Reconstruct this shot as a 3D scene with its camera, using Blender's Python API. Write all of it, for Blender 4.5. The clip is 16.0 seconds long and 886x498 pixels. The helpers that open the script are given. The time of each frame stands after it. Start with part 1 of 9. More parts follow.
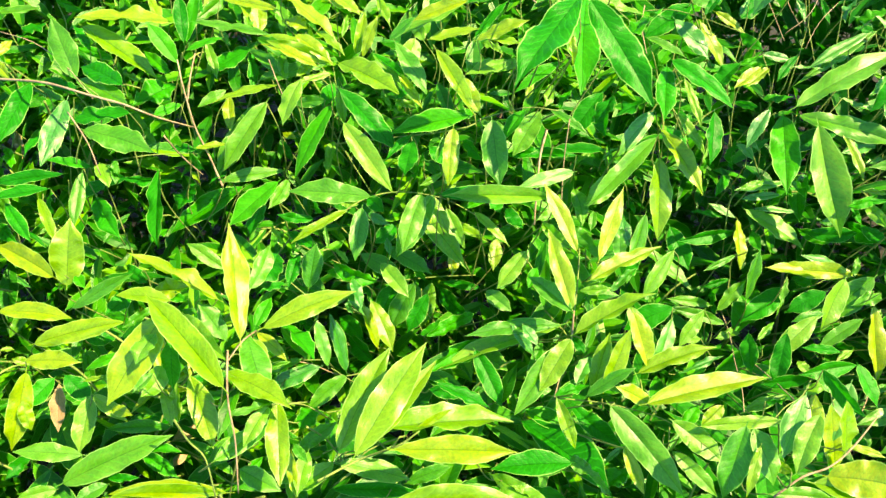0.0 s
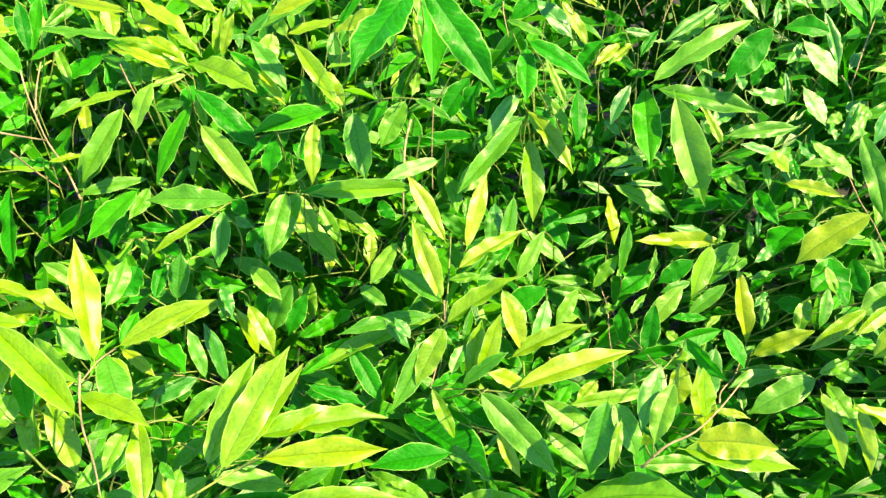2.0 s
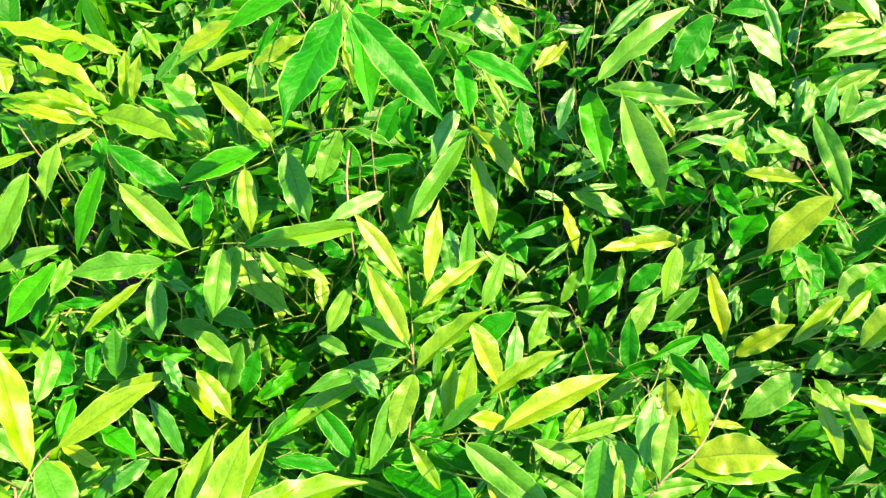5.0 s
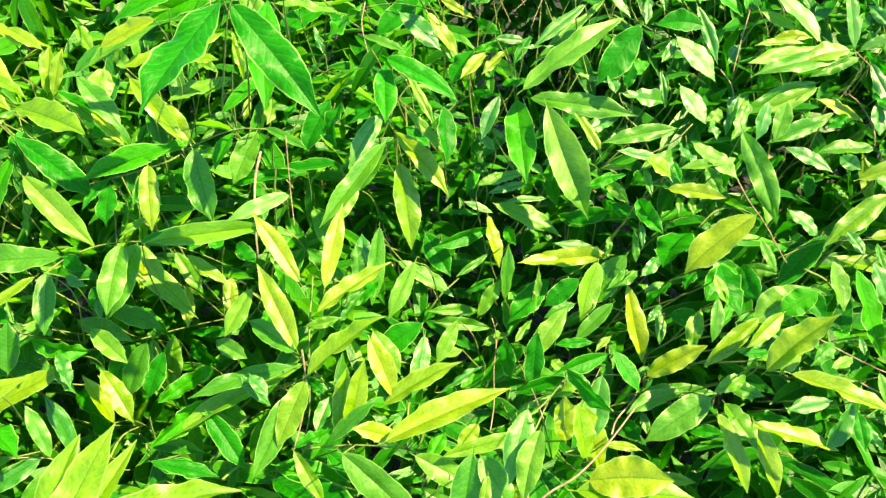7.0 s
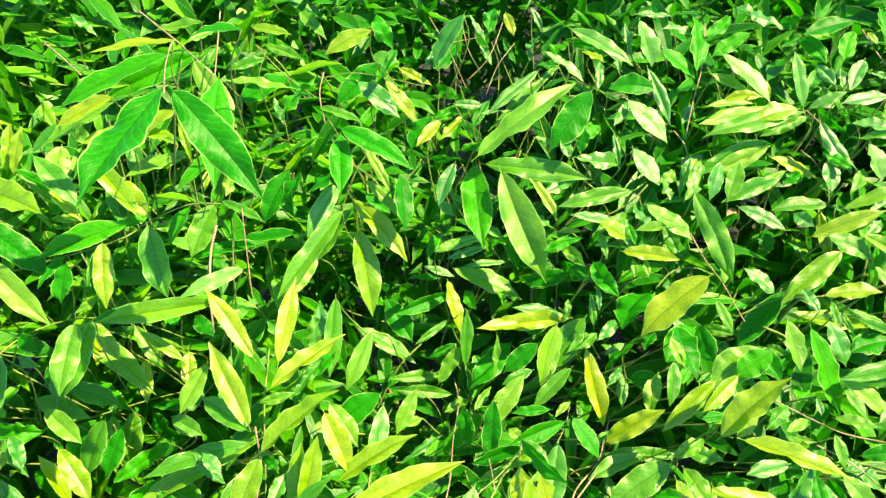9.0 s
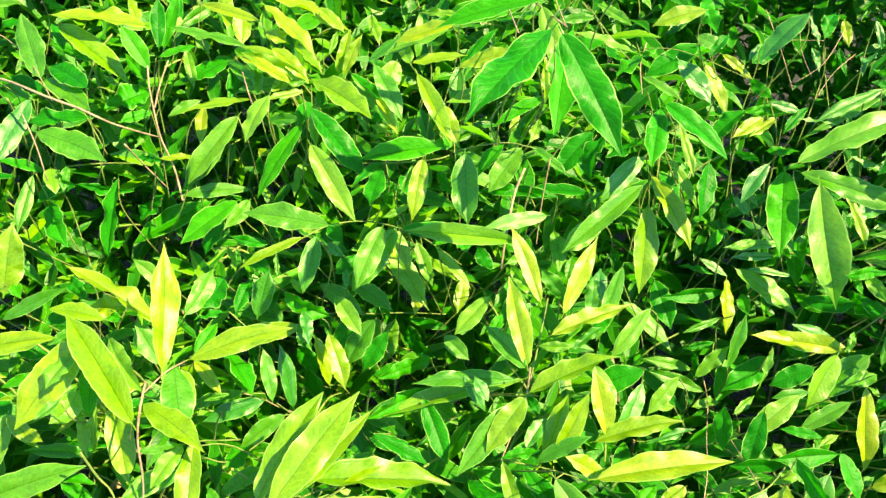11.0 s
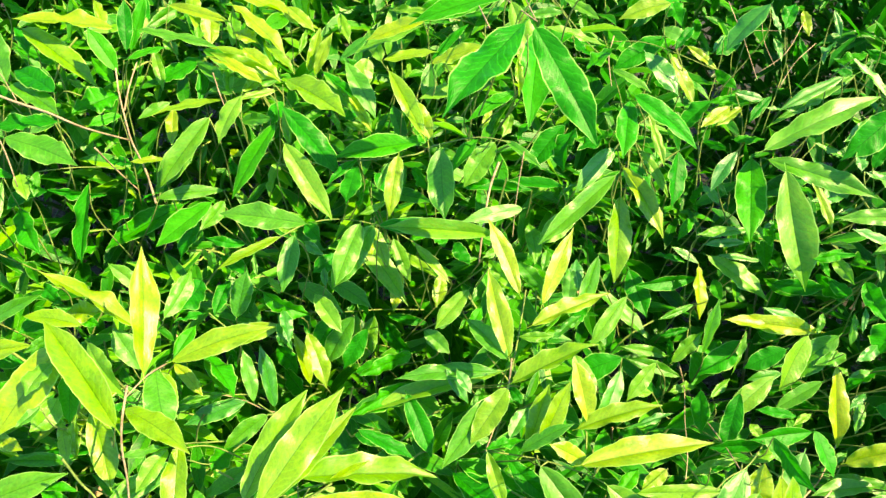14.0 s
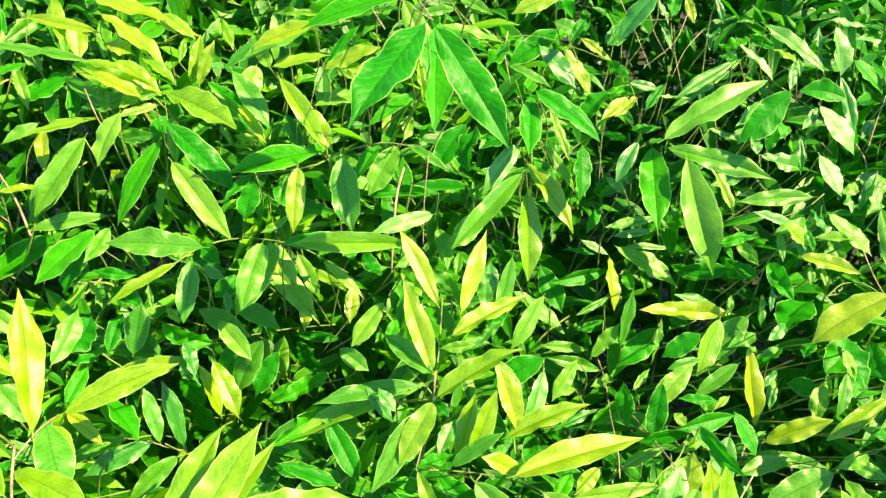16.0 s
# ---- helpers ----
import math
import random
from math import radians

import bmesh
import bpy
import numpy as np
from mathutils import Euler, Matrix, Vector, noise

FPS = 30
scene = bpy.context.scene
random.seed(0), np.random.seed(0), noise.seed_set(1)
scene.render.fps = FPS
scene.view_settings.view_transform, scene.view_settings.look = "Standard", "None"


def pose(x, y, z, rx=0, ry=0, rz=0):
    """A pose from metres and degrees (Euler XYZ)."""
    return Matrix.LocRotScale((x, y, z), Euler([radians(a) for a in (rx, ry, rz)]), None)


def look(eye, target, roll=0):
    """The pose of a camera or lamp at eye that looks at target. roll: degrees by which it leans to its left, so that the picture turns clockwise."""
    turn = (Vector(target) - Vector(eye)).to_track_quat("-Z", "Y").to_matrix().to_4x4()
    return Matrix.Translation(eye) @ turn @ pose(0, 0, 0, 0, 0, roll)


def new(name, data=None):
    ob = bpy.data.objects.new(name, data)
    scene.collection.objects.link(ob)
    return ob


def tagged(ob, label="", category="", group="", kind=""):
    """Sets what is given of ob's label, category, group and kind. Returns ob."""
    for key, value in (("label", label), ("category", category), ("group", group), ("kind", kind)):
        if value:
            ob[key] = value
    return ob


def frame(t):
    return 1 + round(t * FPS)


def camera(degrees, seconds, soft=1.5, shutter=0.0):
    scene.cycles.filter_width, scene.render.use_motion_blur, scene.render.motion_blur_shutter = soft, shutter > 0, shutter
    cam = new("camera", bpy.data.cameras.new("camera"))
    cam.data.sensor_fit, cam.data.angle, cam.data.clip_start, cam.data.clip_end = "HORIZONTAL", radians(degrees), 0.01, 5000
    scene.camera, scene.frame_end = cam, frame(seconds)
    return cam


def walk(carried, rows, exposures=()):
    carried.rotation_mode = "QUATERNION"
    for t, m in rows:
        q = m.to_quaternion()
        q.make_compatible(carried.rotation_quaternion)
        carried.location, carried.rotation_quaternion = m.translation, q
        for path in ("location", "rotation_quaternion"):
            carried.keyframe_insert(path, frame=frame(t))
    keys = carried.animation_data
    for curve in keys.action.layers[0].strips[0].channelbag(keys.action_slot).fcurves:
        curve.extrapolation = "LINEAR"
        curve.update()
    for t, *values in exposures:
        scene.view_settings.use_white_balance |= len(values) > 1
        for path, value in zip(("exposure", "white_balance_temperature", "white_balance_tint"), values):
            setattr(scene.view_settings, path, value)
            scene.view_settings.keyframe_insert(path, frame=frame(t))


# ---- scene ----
# ---- camera ----
cam = camera(59, 16.0, soft=1.4)
PATH = [
    (0, (-0.001, 0.003, 1.598), (-0.005, 1.639, 0.449), -0.1),
    (0.5, (0.003, 0.006, 1.600), (0.061, 1.683, 0.512), 0.1),
    (1, (0.003, 0.008, 1.597), (0.073, 1.660, 0.472), -0.3),
    (1.5, (0.030, 0.012, 1.596), (0.155, 1.637, 0.437), 0.0),
    (2, (0.083, 0.013, 1.594), (0.246, 1.625, 0.421), -1.1),
    (2.5, (0.195, 0.013, 1.589), (0.342, 1.629, 0.419), -0.6),
    (3, (0.234, 0.002, 1.584), (0.240, 1.633, 0.426), 1.5),
    (3.5, (0.197, 0.013, 1.590), (0.156, 1.661, 0.457), 2.2),
    (4, (0.082, 0.066, 1.588), (0.174, 1.681, 0.412), -0.5),
    (4.5, (0.011, 0.088, 1.593), (0.311, 1.659, 0.393), -2.2),
    (5, (0.074, 0.101, 1.596), (0.390, 1.674, 0.402), -4.8),
    (5.2, (0.123, 0.099, 1.594), (0.454, 1.678, 0.413), -5.3),
    (7.3, (0.208, 0.081, 1.557), (0.496, 1.705, 0.426), -3.3),
    (7.5, (0.216, 0.084, 1.559), (0.515, 1.725, 0.457), -3.1),
    (8, (0.258, 0.080, 1.563), (0.650, 1.736, 0.513), -3.5),
    (8.2, (0.263, 0.079, 1.568), (0.660, 1.736, 0.520), -4.1),
    (10.3, (0.166, 0.101, 1.587), (0.255, 1.766, 0.483), -0.8),
    (10.5, (0.142, 0.102, 1.586), (0.189, 1.761, 0.470), 0.3),
    (11, (0.085, 0.079, 1.581), (0.003, 1.739, 0.469), 2.9),
    (11.5, (0.052, 0.073, 1.578), (-0.074, 1.720, 0.450), 4.2),
    (12, (0.033, 0.065, 1.572), (-0.081, 1.713, 0.445), 5.5),
    (12.5, (0.032, 0.064, 1.570), (-0.070, 1.714, 0.443), 5.6),
    (13, (0.063, 0.069, 1.573), (0.039, 1.735, 0.467), 4.7),
    (13.5, (0.074, 0.073, 1.575), (0.088, 1.729, 0.453), 3.2),
    (14, (0.073, 0.070, 1.580), (0.073, 1.733, 0.469), 2.8),
    (14.5, (0.071, 0.069, 1.578), (0.079, 1.743, 0.483), 2.4),
    (15, (0.076, 0.076, 1.576), (0.177, 1.729, 0.454), 2.4),
    (15.5, (0.067, 0.082, 1.576), (0.247, 1.701, 0.415), 3.0),
    (16, (0.056, 0.112, 1.573), (0.321, 1.755, 0.464), 3.5),
]
walk(cam, [(t, look(eye, target, roll)) for t, eye, target, roll in PATH], [(0.0, 2.1, 7900, 2), (16.0, 2.1, 7900, 2)])

# ---- light ----
SUN_WAY = Vector((0.55, -0.27, 0.79)).normalized()
world = bpy.data.worlds.new("sky")
scene.world = world
world.use_nodes = True
sky = world.node_tree.nodes.new("ShaderNodeTexSky")
sky.sky_type = "NISHITA"
sky.sun_disc = False
sky.air_density, sky.dust_density, sky.ozone_density = 1.0, 0.2, 10.0
sky.sun_elevation = math.asin(SUN_WAY.z)
sky.sun_rotation = math.atan2(SUN_WAY.x, SUN_WAY.y)
world.node_tree.links.new(sky.outputs[0], world.node_tree.nodes["Background"].inputs["Color"])
world.node_tree.nodes["Background"].inputs["Strength"].default_value = 0.11
sun = new("sun", bpy.data.lights.new("sun", "SUN"))
sun.data.energy, sun.data.angle, sun.data.color = 5.0, radians(0.6), (1.0, 0.74, 0.52)
sun.matrix_world = look(SUN_WAY * 10, (0, 0, 0))


# ---- materials ----
def nodes_of(name):
    m = bpy.data.materials.new(name)
    m.use_nodes = True
    m.node_tree.nodes.clear()
    return m, m.node_tree.nodes, m.node_tree.links


def ramp(nodes, links, value, stops):
    r = nodes.new("ShaderNodeValToRGB")
    while len(r.color_ramp.elements) < len(stops):
        r.color_ramp.elements.new(0.5)
    for e, (at, c) in zip(r.color_ramp.elements, stops):
        e.position, e.color = at, (*c, 1)
    links.new(value, r.inputs[0])
    return r.outputs[0]


def calc(nodes, links, op, a, b):
    n = nodes.new("ShaderNodeMath")
    n.operation = op
    for i, v in enumerate((a, b)):
        if isinstance(v, (int, float)):
            n.inputs[i].default_value = v
        else:
            links.new(v, n.inputs[i])
    return n.outputs[0]


def mix(nodes, links, kind, fac, a, b):
    n = nodes.new("ShaderNodeMix")
    n.data_type, n.blend_type = "RGBA", kind
    for i, v in ((0, fac), (6, a), (7, b)):
        if isinstance(v, (int, float)):
            n.inputs[i].default_value = v
        elif isinstance(v, tuple):
            n.inputs[i].default_value = (*v, 1)
        else:
            links.new(v, n.inputs[i])
    return n.outputs[2]


def leaf_material(name, stops, glow, rough, gloss, per_island=False, translucency=0.4, quilt=0.03):
    """A leaf: colour from the stops by a random value for each leaf, midrib and side veins along its own length, and light that passes through."""
    m, nodes, links = nodes_of(name)
    if per_island:
        rnd = nodes.new("ShaderNodeNewGeometry").outputs["Random Per Island"]
    else:
        rnd = nodes.new("ShaderNodeObjectInfo").outputs["Random"]
    tint = ramp(nodes, links, rnd, stops)
    uv = nodes.new("ShaderNodeUVMap")
    uv.uv_map = "leaf"
    sep = nodes.new("ShaderNodeSeparateXYZ")
    links.new(uv.outputs[0], sep.inputs[0])
    side = calc(nodes, links, "ABSOLUTE", calc(nodes, links, "SUBTRACT", sep.outputs[0], 0.5), 0.0)
    blotch = nodes.new("ShaderNodeTexNoise")
    blotch.inputs["Scale"].default_value, blotch.inputs["Detail"].default_value = 4.0, 6
    shift = nodes.new("ShaderNodeVectorMath")
    shift.operation = "ADD"
    links.new(uv.outputs[0], shift.inputs[0])
    links.new(calc(nodes, links, "MULTIPLY", rnd, 37.0), shift.inputs[1])
    links.new(shift.outputs[0], blotch.inputs["Vector"])
    # side veins: slanting lines that leave the midrib forwards
    slant = calc(nodes, links, "SUBTRACT", sep.outputs[1], calc(nodes, links, "MULTIPLY", side, 0.32))
    slant = calc(nodes, links, "ADD", slant, calc(nodes, links, "MULTIPLY", blotch.outputs[0], 0.16))
    wave = calc(nodes, links, "SINE", calc(nodes, links, "MULTIPLY", slant, 75.0), 0.0)
    vein = ramp(nodes, links, wave, [(0.80, (0, 0, 0)), (0.99, (1, 1, 1))])
    # the fine net between the side veins, and mottling
    stretch = nodes.new("ShaderNodeVectorMath")
    stretch.operation = "MULTIPLY"
    links.new(shift.outputs[0], stretch.inputs[0])
    stretch.inputs[1].default_value = (1.0, 3.2, 1.0)
    net = nodes.new("ShaderNodeTexVoronoi")
    net.feature = "DISTANCE_TO_EDGE"
    net.inputs["Scale"].default_value = 16.0
    links.new(stretch.outputs[0], net.inputs["Vector"])
    mesh_line = ramp(nodes, links, net.outputs["Distance"], [(0.0, (1, 1, 1)), (0.10, (0, 0, 0))])
    mottle = nodes.new("ShaderNodeTexNoise")
    mottle.inputs["Scale"].default_value, mottle.inputs["Detail"].default_value = 11.0, 5
    links.new(stretch.outputs[0], mottle.inputs["Vector"])
    rib = ramp(nodes, links, side, [(0.008, (1, 1, 1)), (0.024, (0, 0, 0))])
    patch = ramp(nodes, links, blotch.outputs[0], [(0.3, (0.66, 0.80, 0.7)), (0.5, (1.0, 1.0, 1.0)), (0.72, (1.14, 1.05, 1.05))])
    colour = mix(nodes, links, "MULTIPLY", 1.0, tint, patch)
    colour = mix(nodes, links, "MULTIPLY", 1.0, colour, ramp(nodes, links, mottle.outputs[0], [(0.3, (0.68, 0.78, 0.7)), (0.5, (1.0, 1.0, 1.0)), (0.72, (1.32, 1.12, 1.3))]))
    colour = mix(nodes, links, "MULTIPLY", calc(nodes, links, "MULTIPLY", mesh_line, 0.35), colour, (0.55, 0.7, 0.55))
    colour = mix(nodes, links, "MIX", calc(nodes, links, "MULTIPLY", vein, 0.32), colour, tuple(1.2 * c + 0.01 for c in glow))
    colour = mix(nodes, links, "MULTIPLY", calc(nodes, links, "MULTIPLY", rib, 0.8), colour, (0.35, 0.5, 0.35))
    speck = nodes.new("ShaderNodeTexVoronoi")
    speck.inputs["Scale"].default_value = 9.0
    links.new(shift.outputs[0], speck.inputs["Vector"])
    dots = ramp(nodes, links, speck.outputs["Distance"], [(0.05, (1, 1, 1)), (0.11, (0, 0, 0))])
    dots = calc(nodes, links, "MULTIPLY", dots, calc(nodes, links, "GREATER_THAN", blotch.outputs[0], 0.56))
    colour = mix(nodes, links, "MIX", calc(nodes, links, "MULTIPLY", dots, 0.6), colour, (0.16, 0.14, 0.03))
    # paler margin of the blade, with a bright edge highlight painted into it
    lit_rim = tuple(0.5 * a + 0.5 * b for a, b in zip(glow, (0.52, 0.76, 0.24)))
    edge = ramp(nodes, links, side, [(0.455, (0, 0, 0)), (0.486, (1, 1, 1))])
    colour = mix(nodes, links, "MIX", calc(nodes, links, "MULTIPLY", edge, 0.65 if per_island else 0.85), colour, lit_rim)
    crinkle = nodes.new("ShaderNodeTexNoise")
    crinkle.inputs["Scale"].default_value, crinkle.inputs["Detail"].default_value = 13.0, 3
    links.new(shift.outputs[0], crinkle.inputs["Vector"])
    height = calc(nodes, links, "ADD", calc(nodes, links, "MULTIPLY", wave, -quilt), calc(nodes, links, "MULTIPLY", blotch.outputs[0], 0.7))
    height = calc(nodes, links, "ADD", height, calc(nodes, links, "MULTIPLY", crinkle.outputs[0], 0.42))
    height = calc(nodes, links, "SUBTRACT", height, calc(nodes, links, "MULTIPLY", mesh_line, 0.05))
    bump = nodes.new("ShaderNodeBump")
    bump.inputs["Strength"].default_value, bump.inputs["Distance"].default_value = 0.32, 0.003
    links.new(height, bump.inputs["Height"])
    bsdf = nodes.new("ShaderNodeBsdfPrincipled")
    links.new(colour, bsdf.inputs["Base Color"])
    links.new(ramp(nodes, links, blotch.outputs[0], [(0.3, (rough - 0.06,) * 3), (0.7, (rough + 0.1,) * 3)]), bsdf.inputs["Roughness"])
    bsdf.inputs["Specular IOR Level"].default_value = gloss
    links.new(bump.outputs[0], bsdf.inputs["Normal"])
    passed = nodes.new("ShaderNodeBsdfTranslucent")
    links.new(mix(nodes, links, "MIX", 0.5, colour, glow), passed.inputs["Color"])
    links.new(bump.outputs[0], passed.inputs["Normal"])
    blend = nodes.new("ShaderNodeMixShader")
    blend.inputs[0].default_value = translucency
    links.new(bsdf.outputs[0], blend.inputs[1])
    links.new(passed.outputs[0], blend.inputs[2])
    out = nodes.new("ShaderNodeOutputMaterial")
    links.new(blend.outputs[0], out.inputs[0])
    return m


def rough_material(name, dark, light, scale, rough=0.85, bump_distance=0.004):
    m, nodes, links = nodes_of(name)
    coord = nodes.new("ShaderNodeTexCoord")
    coarse, fine = nodes.new("ShaderNodeTexNoise"), nodes.new("ShaderNodeTexNoise")
    coarse.inputs["Scale"].default_value, coarse.inputs["Detail"].default_value = scale, 6
    fine.inputs["Scale"].default_value, fine.inputs["Detail"].default_value = scale * 9, 4
    for n in (coarse, fine):
        links.new(coord.outputs["Object"], n.inputs["Vector"])
    value = mix(nodes, links, "MIX", 0.4, coarse.outputs[0], fine.outputs[0])
    bsdf = nodes.new("ShaderNodeBsdfPrincipled")
    links.new(ramp(nodes, links, value, [(0.35, dark), (0.65, light)]), bsdf.inputs["Base Color"])
    bsdf.inputs["Roughness"].default_value = rough
    bump = nodes.new("ShaderNodeBump")
    bump.inputs["Distance"].default_value = bump_distance
    links.new(value, bump.inputs["Height"])
    links.new(bump.outputs[0], bsdf.inputs["Normal"])
    out = nodes.new("ShaderNodeOutputMaterial")
    links.new(bsdf.outputs[0], out.inputs[0])
    return m


YOUNG = [(0.0, (0.14, 0.37, 0.005)), (0.5, (0.225, 0.41, 0.007)), (1.0, (0.30, 0.45, 0.009))]
MID = [(0.0, (0.038, 0.26, 0.010)), (0.5, (0.092, 0.34, 0.016)), (1.0, (0.17, 0.42, 0.022))]
MATURE = [(0.0, (0.004, 0.16, 0.005)), (0.5, (0.010, 0.24, 0.007)), (1.0, (0.035, 0.31, 0.007))]
DRY = [(0.0, (0.34, 0.22, 0.11)), (1.0, (0.50, 0.36, 0.20))]
GLOSSY = [(0.0, (0.016, 0.20, 0.012)), (0.5, (0.036, 0.27, 0.014)), (1.0, (0.085, 0.33, 0.016))]
# inner leaves: greens set darker than the outer ones, adding shade by colour
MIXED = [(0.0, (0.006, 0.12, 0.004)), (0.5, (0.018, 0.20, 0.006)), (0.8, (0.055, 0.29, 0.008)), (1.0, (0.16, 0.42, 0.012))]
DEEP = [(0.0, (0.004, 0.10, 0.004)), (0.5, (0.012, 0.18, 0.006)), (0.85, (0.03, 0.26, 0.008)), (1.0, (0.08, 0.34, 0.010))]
young = leaf_material("young_leaf", YOUNG, (0.20, 0.58, 0.012), 0.36, 0.8, translucency=0.5)
mid = leaf_material("grown_leaf", MID, (0.07, 0.52, 0.016), 0.38, 0.65, quilt=0.04, translucency=0.5)
mature = leaf_material("mature_leaf", MATURE, (0.012, 0.42, 0.010), 0.38, 0.16, quilt=0.055)
pale = leaf_material("glossy_leaf", GLOSSY, (0.035, 0.44, 0.016), 0.40, 0.95)
dry = leaf_material("dry_leaf", DRY, (0.45, 0.34, 0.2), 0.6, 0.3)
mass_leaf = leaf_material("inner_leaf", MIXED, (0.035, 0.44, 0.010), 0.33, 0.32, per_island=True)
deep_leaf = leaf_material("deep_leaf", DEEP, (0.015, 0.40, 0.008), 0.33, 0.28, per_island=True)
bark = rough_material("bark", (0.11, 0.09, 0.045), (0.38, 0.31, 0.18), 40.0)
green_bark = rough_material("green_bark", (0.07, 0.15, 0.02), (0.20, 0.28, 0.06), 60.0)
# soil coloured near-black and greenish: the deep shade of the gaps is painted in
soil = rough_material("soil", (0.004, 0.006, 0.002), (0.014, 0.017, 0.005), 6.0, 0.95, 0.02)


# ---- shapes ----
def leaf_outline(u, belly=0.92, blunt=0.85, drip=0.5):
    """Half the width of a leaf of width 1 at u of its length: a lance shape with a wedge base and a drawn-out tip."""
    if u >= 1:
        return 0.0
    k = min(max((u - 0.72) / 0.28, 0.0), 1.0)
    return 0.5 * math.sin(math.pi * u**belly) ** blunt * (1 - drip * k * k * (3 - 2 * k))


def leaf_grid(rows, cols, fold, droop, wave, twist, seed, bend=0.1, curve=None):
    """Points, faces and places on the leaf of a unit leaf along +y, with its upper side to +z. It starts with a short stalk."""
    rnd = random.Random(seed)
    phase = (rnd.uniform(0, 6.3), rnd.uniform(0, 6.3))
    sway, arch, hook = rnd.uniform(-bend, bend), rnd.uniform(0.25, 0.85), rnd.uniform(-0.3, 1.6)
    sway = sway if curve is None else curve
    shape = (rnd.uniform(0.84, 1.04), rnd.uniform(0.56, 0.8), rnd.uniform(0.35, 0.75))
    lean = rnd.uniform(-0.35, 0.35)
    points, places, faces = [], [], []
    steps = [-0.07] + [i / rows for i in range(rows + 1)]
    for u in steps:
        half = 0.018 if u <= 0 else max(leaf_outline(u, *shape), 0.009)
        t = max(u, 0)
        for j in range(cols + 1):
            s = 2 * j / cols - 1
            teeth = 0.045 * math.sin(10 * t + phase[s > 0]) + 0.02 * math.sin(27 * t + 2 * phase[s < 0]) + 0.017 * math.sin(66 * t + phase[s < 0])
            x = s * half * (1 + teeth) + sway * math.sin(math.pi * t)
            # two nearly flat halves that fold up from the midrib, one more than the other; the margin is wavy
            z = fold * (1 + lean * (1 if s > 0 else -1)) * (abs(s) - arch * s * s) * half
            z += wave * abs(s) ** 1.5 * half * (math.sin((9 + 3 * s) * t + phase[s > 0]) + 0.55 * math.sin(23 * t + phase[s < 0]) + 0.15 * math.sin(47 * t + phase[s > 0]))
            z += droop * (0.25 - (t - 0.5) ** 2) * 0.9 + twist * s * half * (t - 0.3) - hook * max(t - 0.72, 0) ** 2
            points.append((x, u, z))
            places.append((0.5 + 0.5 * s, t))
    n = cols + 1
    for i in range(len(steps) - 1):
        for j in range(cols):
            faces.append((i * n + j, i * n + j + 1, (i + 1) * n + j + 1, (i + 1) * n + j))
    return points, faces, places


def leaf_mesh(name, material, grid):
    points, faces, places = grid
    me = bpy.data.meshes.new(name)
    me.from_pydata(points, [], faces)
    layer = me.uv_layers.new(name="leaf")
    corners = np.empty(len(me.loops), dtype=np.int32)
    me.loops.foreach_get("vertex_index", corners)
    layer.data.foreach_set("uv", np.array(places, dtype=np.float32)[corners].ravel())
    me.polygons.foreach_set("use_smooth", [True] * len(me.polygons))
    # the midrib is a crease between the two halves
    across = np.array(places, dtype=np.float32)[:, 0]
    ends = np.empty(2 * len(me.edges), dtype=np.int32)
    me.edges.foreach_get("vertices", ends)
    me.attributes.new("sharp_edge", "BOOLEAN", "EDGE").data.foreach_set("value", (abs(across[ends.reshape(-1, 2)] - 0.5) < 1e-4).all(axis=1))
    me.materials.append(material)
    return me


CALM = [leaf_grid(34, 8, random.uniform(0.25, 0.65), random.uniform(-0.05, 0.35), random.uniform(0.1, 0.25), random.uniform(-0.3, 0.3), 30 + i, 0.11) for i in range(9)]
LIVELY = [leaf_grid(30, 6, random.uniform(0.2, 0.75), random.uniform(-0.1, 0.6), random.uniform(0.14, 0.42), random.uniform(-0.7, 0.7), 10 + i, 0.17) for i in range(14)]
BENT = {}


def bent_leaf(material, curve):
    """The mesh of a large leaf that curves to one side by a part of its length; leaves with the same curve share a few meshes."""
    variants = BENT.setdefault((material.name, curve), [])
    if len(variants) < 3:
        n = len(variants) + 3 * len(BENT)
        variants.append(leaf_mesh("leaf", material, leaf_grid(34, 8, random.uniform(0.22, 0.6), random.uniform(-0.05, 0.3), random.uniform(0.07, 0.19), random.uniform(-0.2, 0.2), 200 + n, 0.0, curve)))
        return variants[-1]
    return random.choice(variants)


LEAF_MESHES = {m.name: [leaf_mesh("leaf", m, g) for g in CALM + LIVELY] for m in (young, mid, mature, pale, dry)}


def tube(points, radii, sides=6):
    """A closed tapering tube along the points."""
    bm = bmesh.new()
    rings = []
    for i, p in enumerate(points):
        p = Vector(p)
        way = (Vector(points[min(i + 1, len(points) - 1)]) - Vector(points[max(i - 1, 0)])).normalized()
        a = way.orthogonal().normalized()
        b = way.cross(a)
        rings.append([bm.verts.new(p + radii[i] * (a * math.cos(2 * math.pi * k / sides) + b * math.sin(2 * math.pi * k / sides))) for k in range(sides)])
    for r, s in zip(rings, rings[1:]):
        off = min(range(sides), key=lambda o: (s[o].co - r[0].co).length)
        s[:] = s[off:] + s[:off]
        for k in range(sides):
            bm.faces.new((r[k], r[(k + 1) % sides], s[(k + 1) % sides], s[k]))
    bm.faces.new(rings[0][::-1])
    bm.faces.new(rings[-1])
    for face in bm.faces:
        face.smooth = True
    return bm


def part(name, bm, material, parent, label=""):
    me = bpy.data.meshes.new(name)
    bm.to_mesh(me)
    bm.free()
    me.materials.append(material)
    ob = new(name, me)
    ob.parent = parent
    return tagged(ob, label)


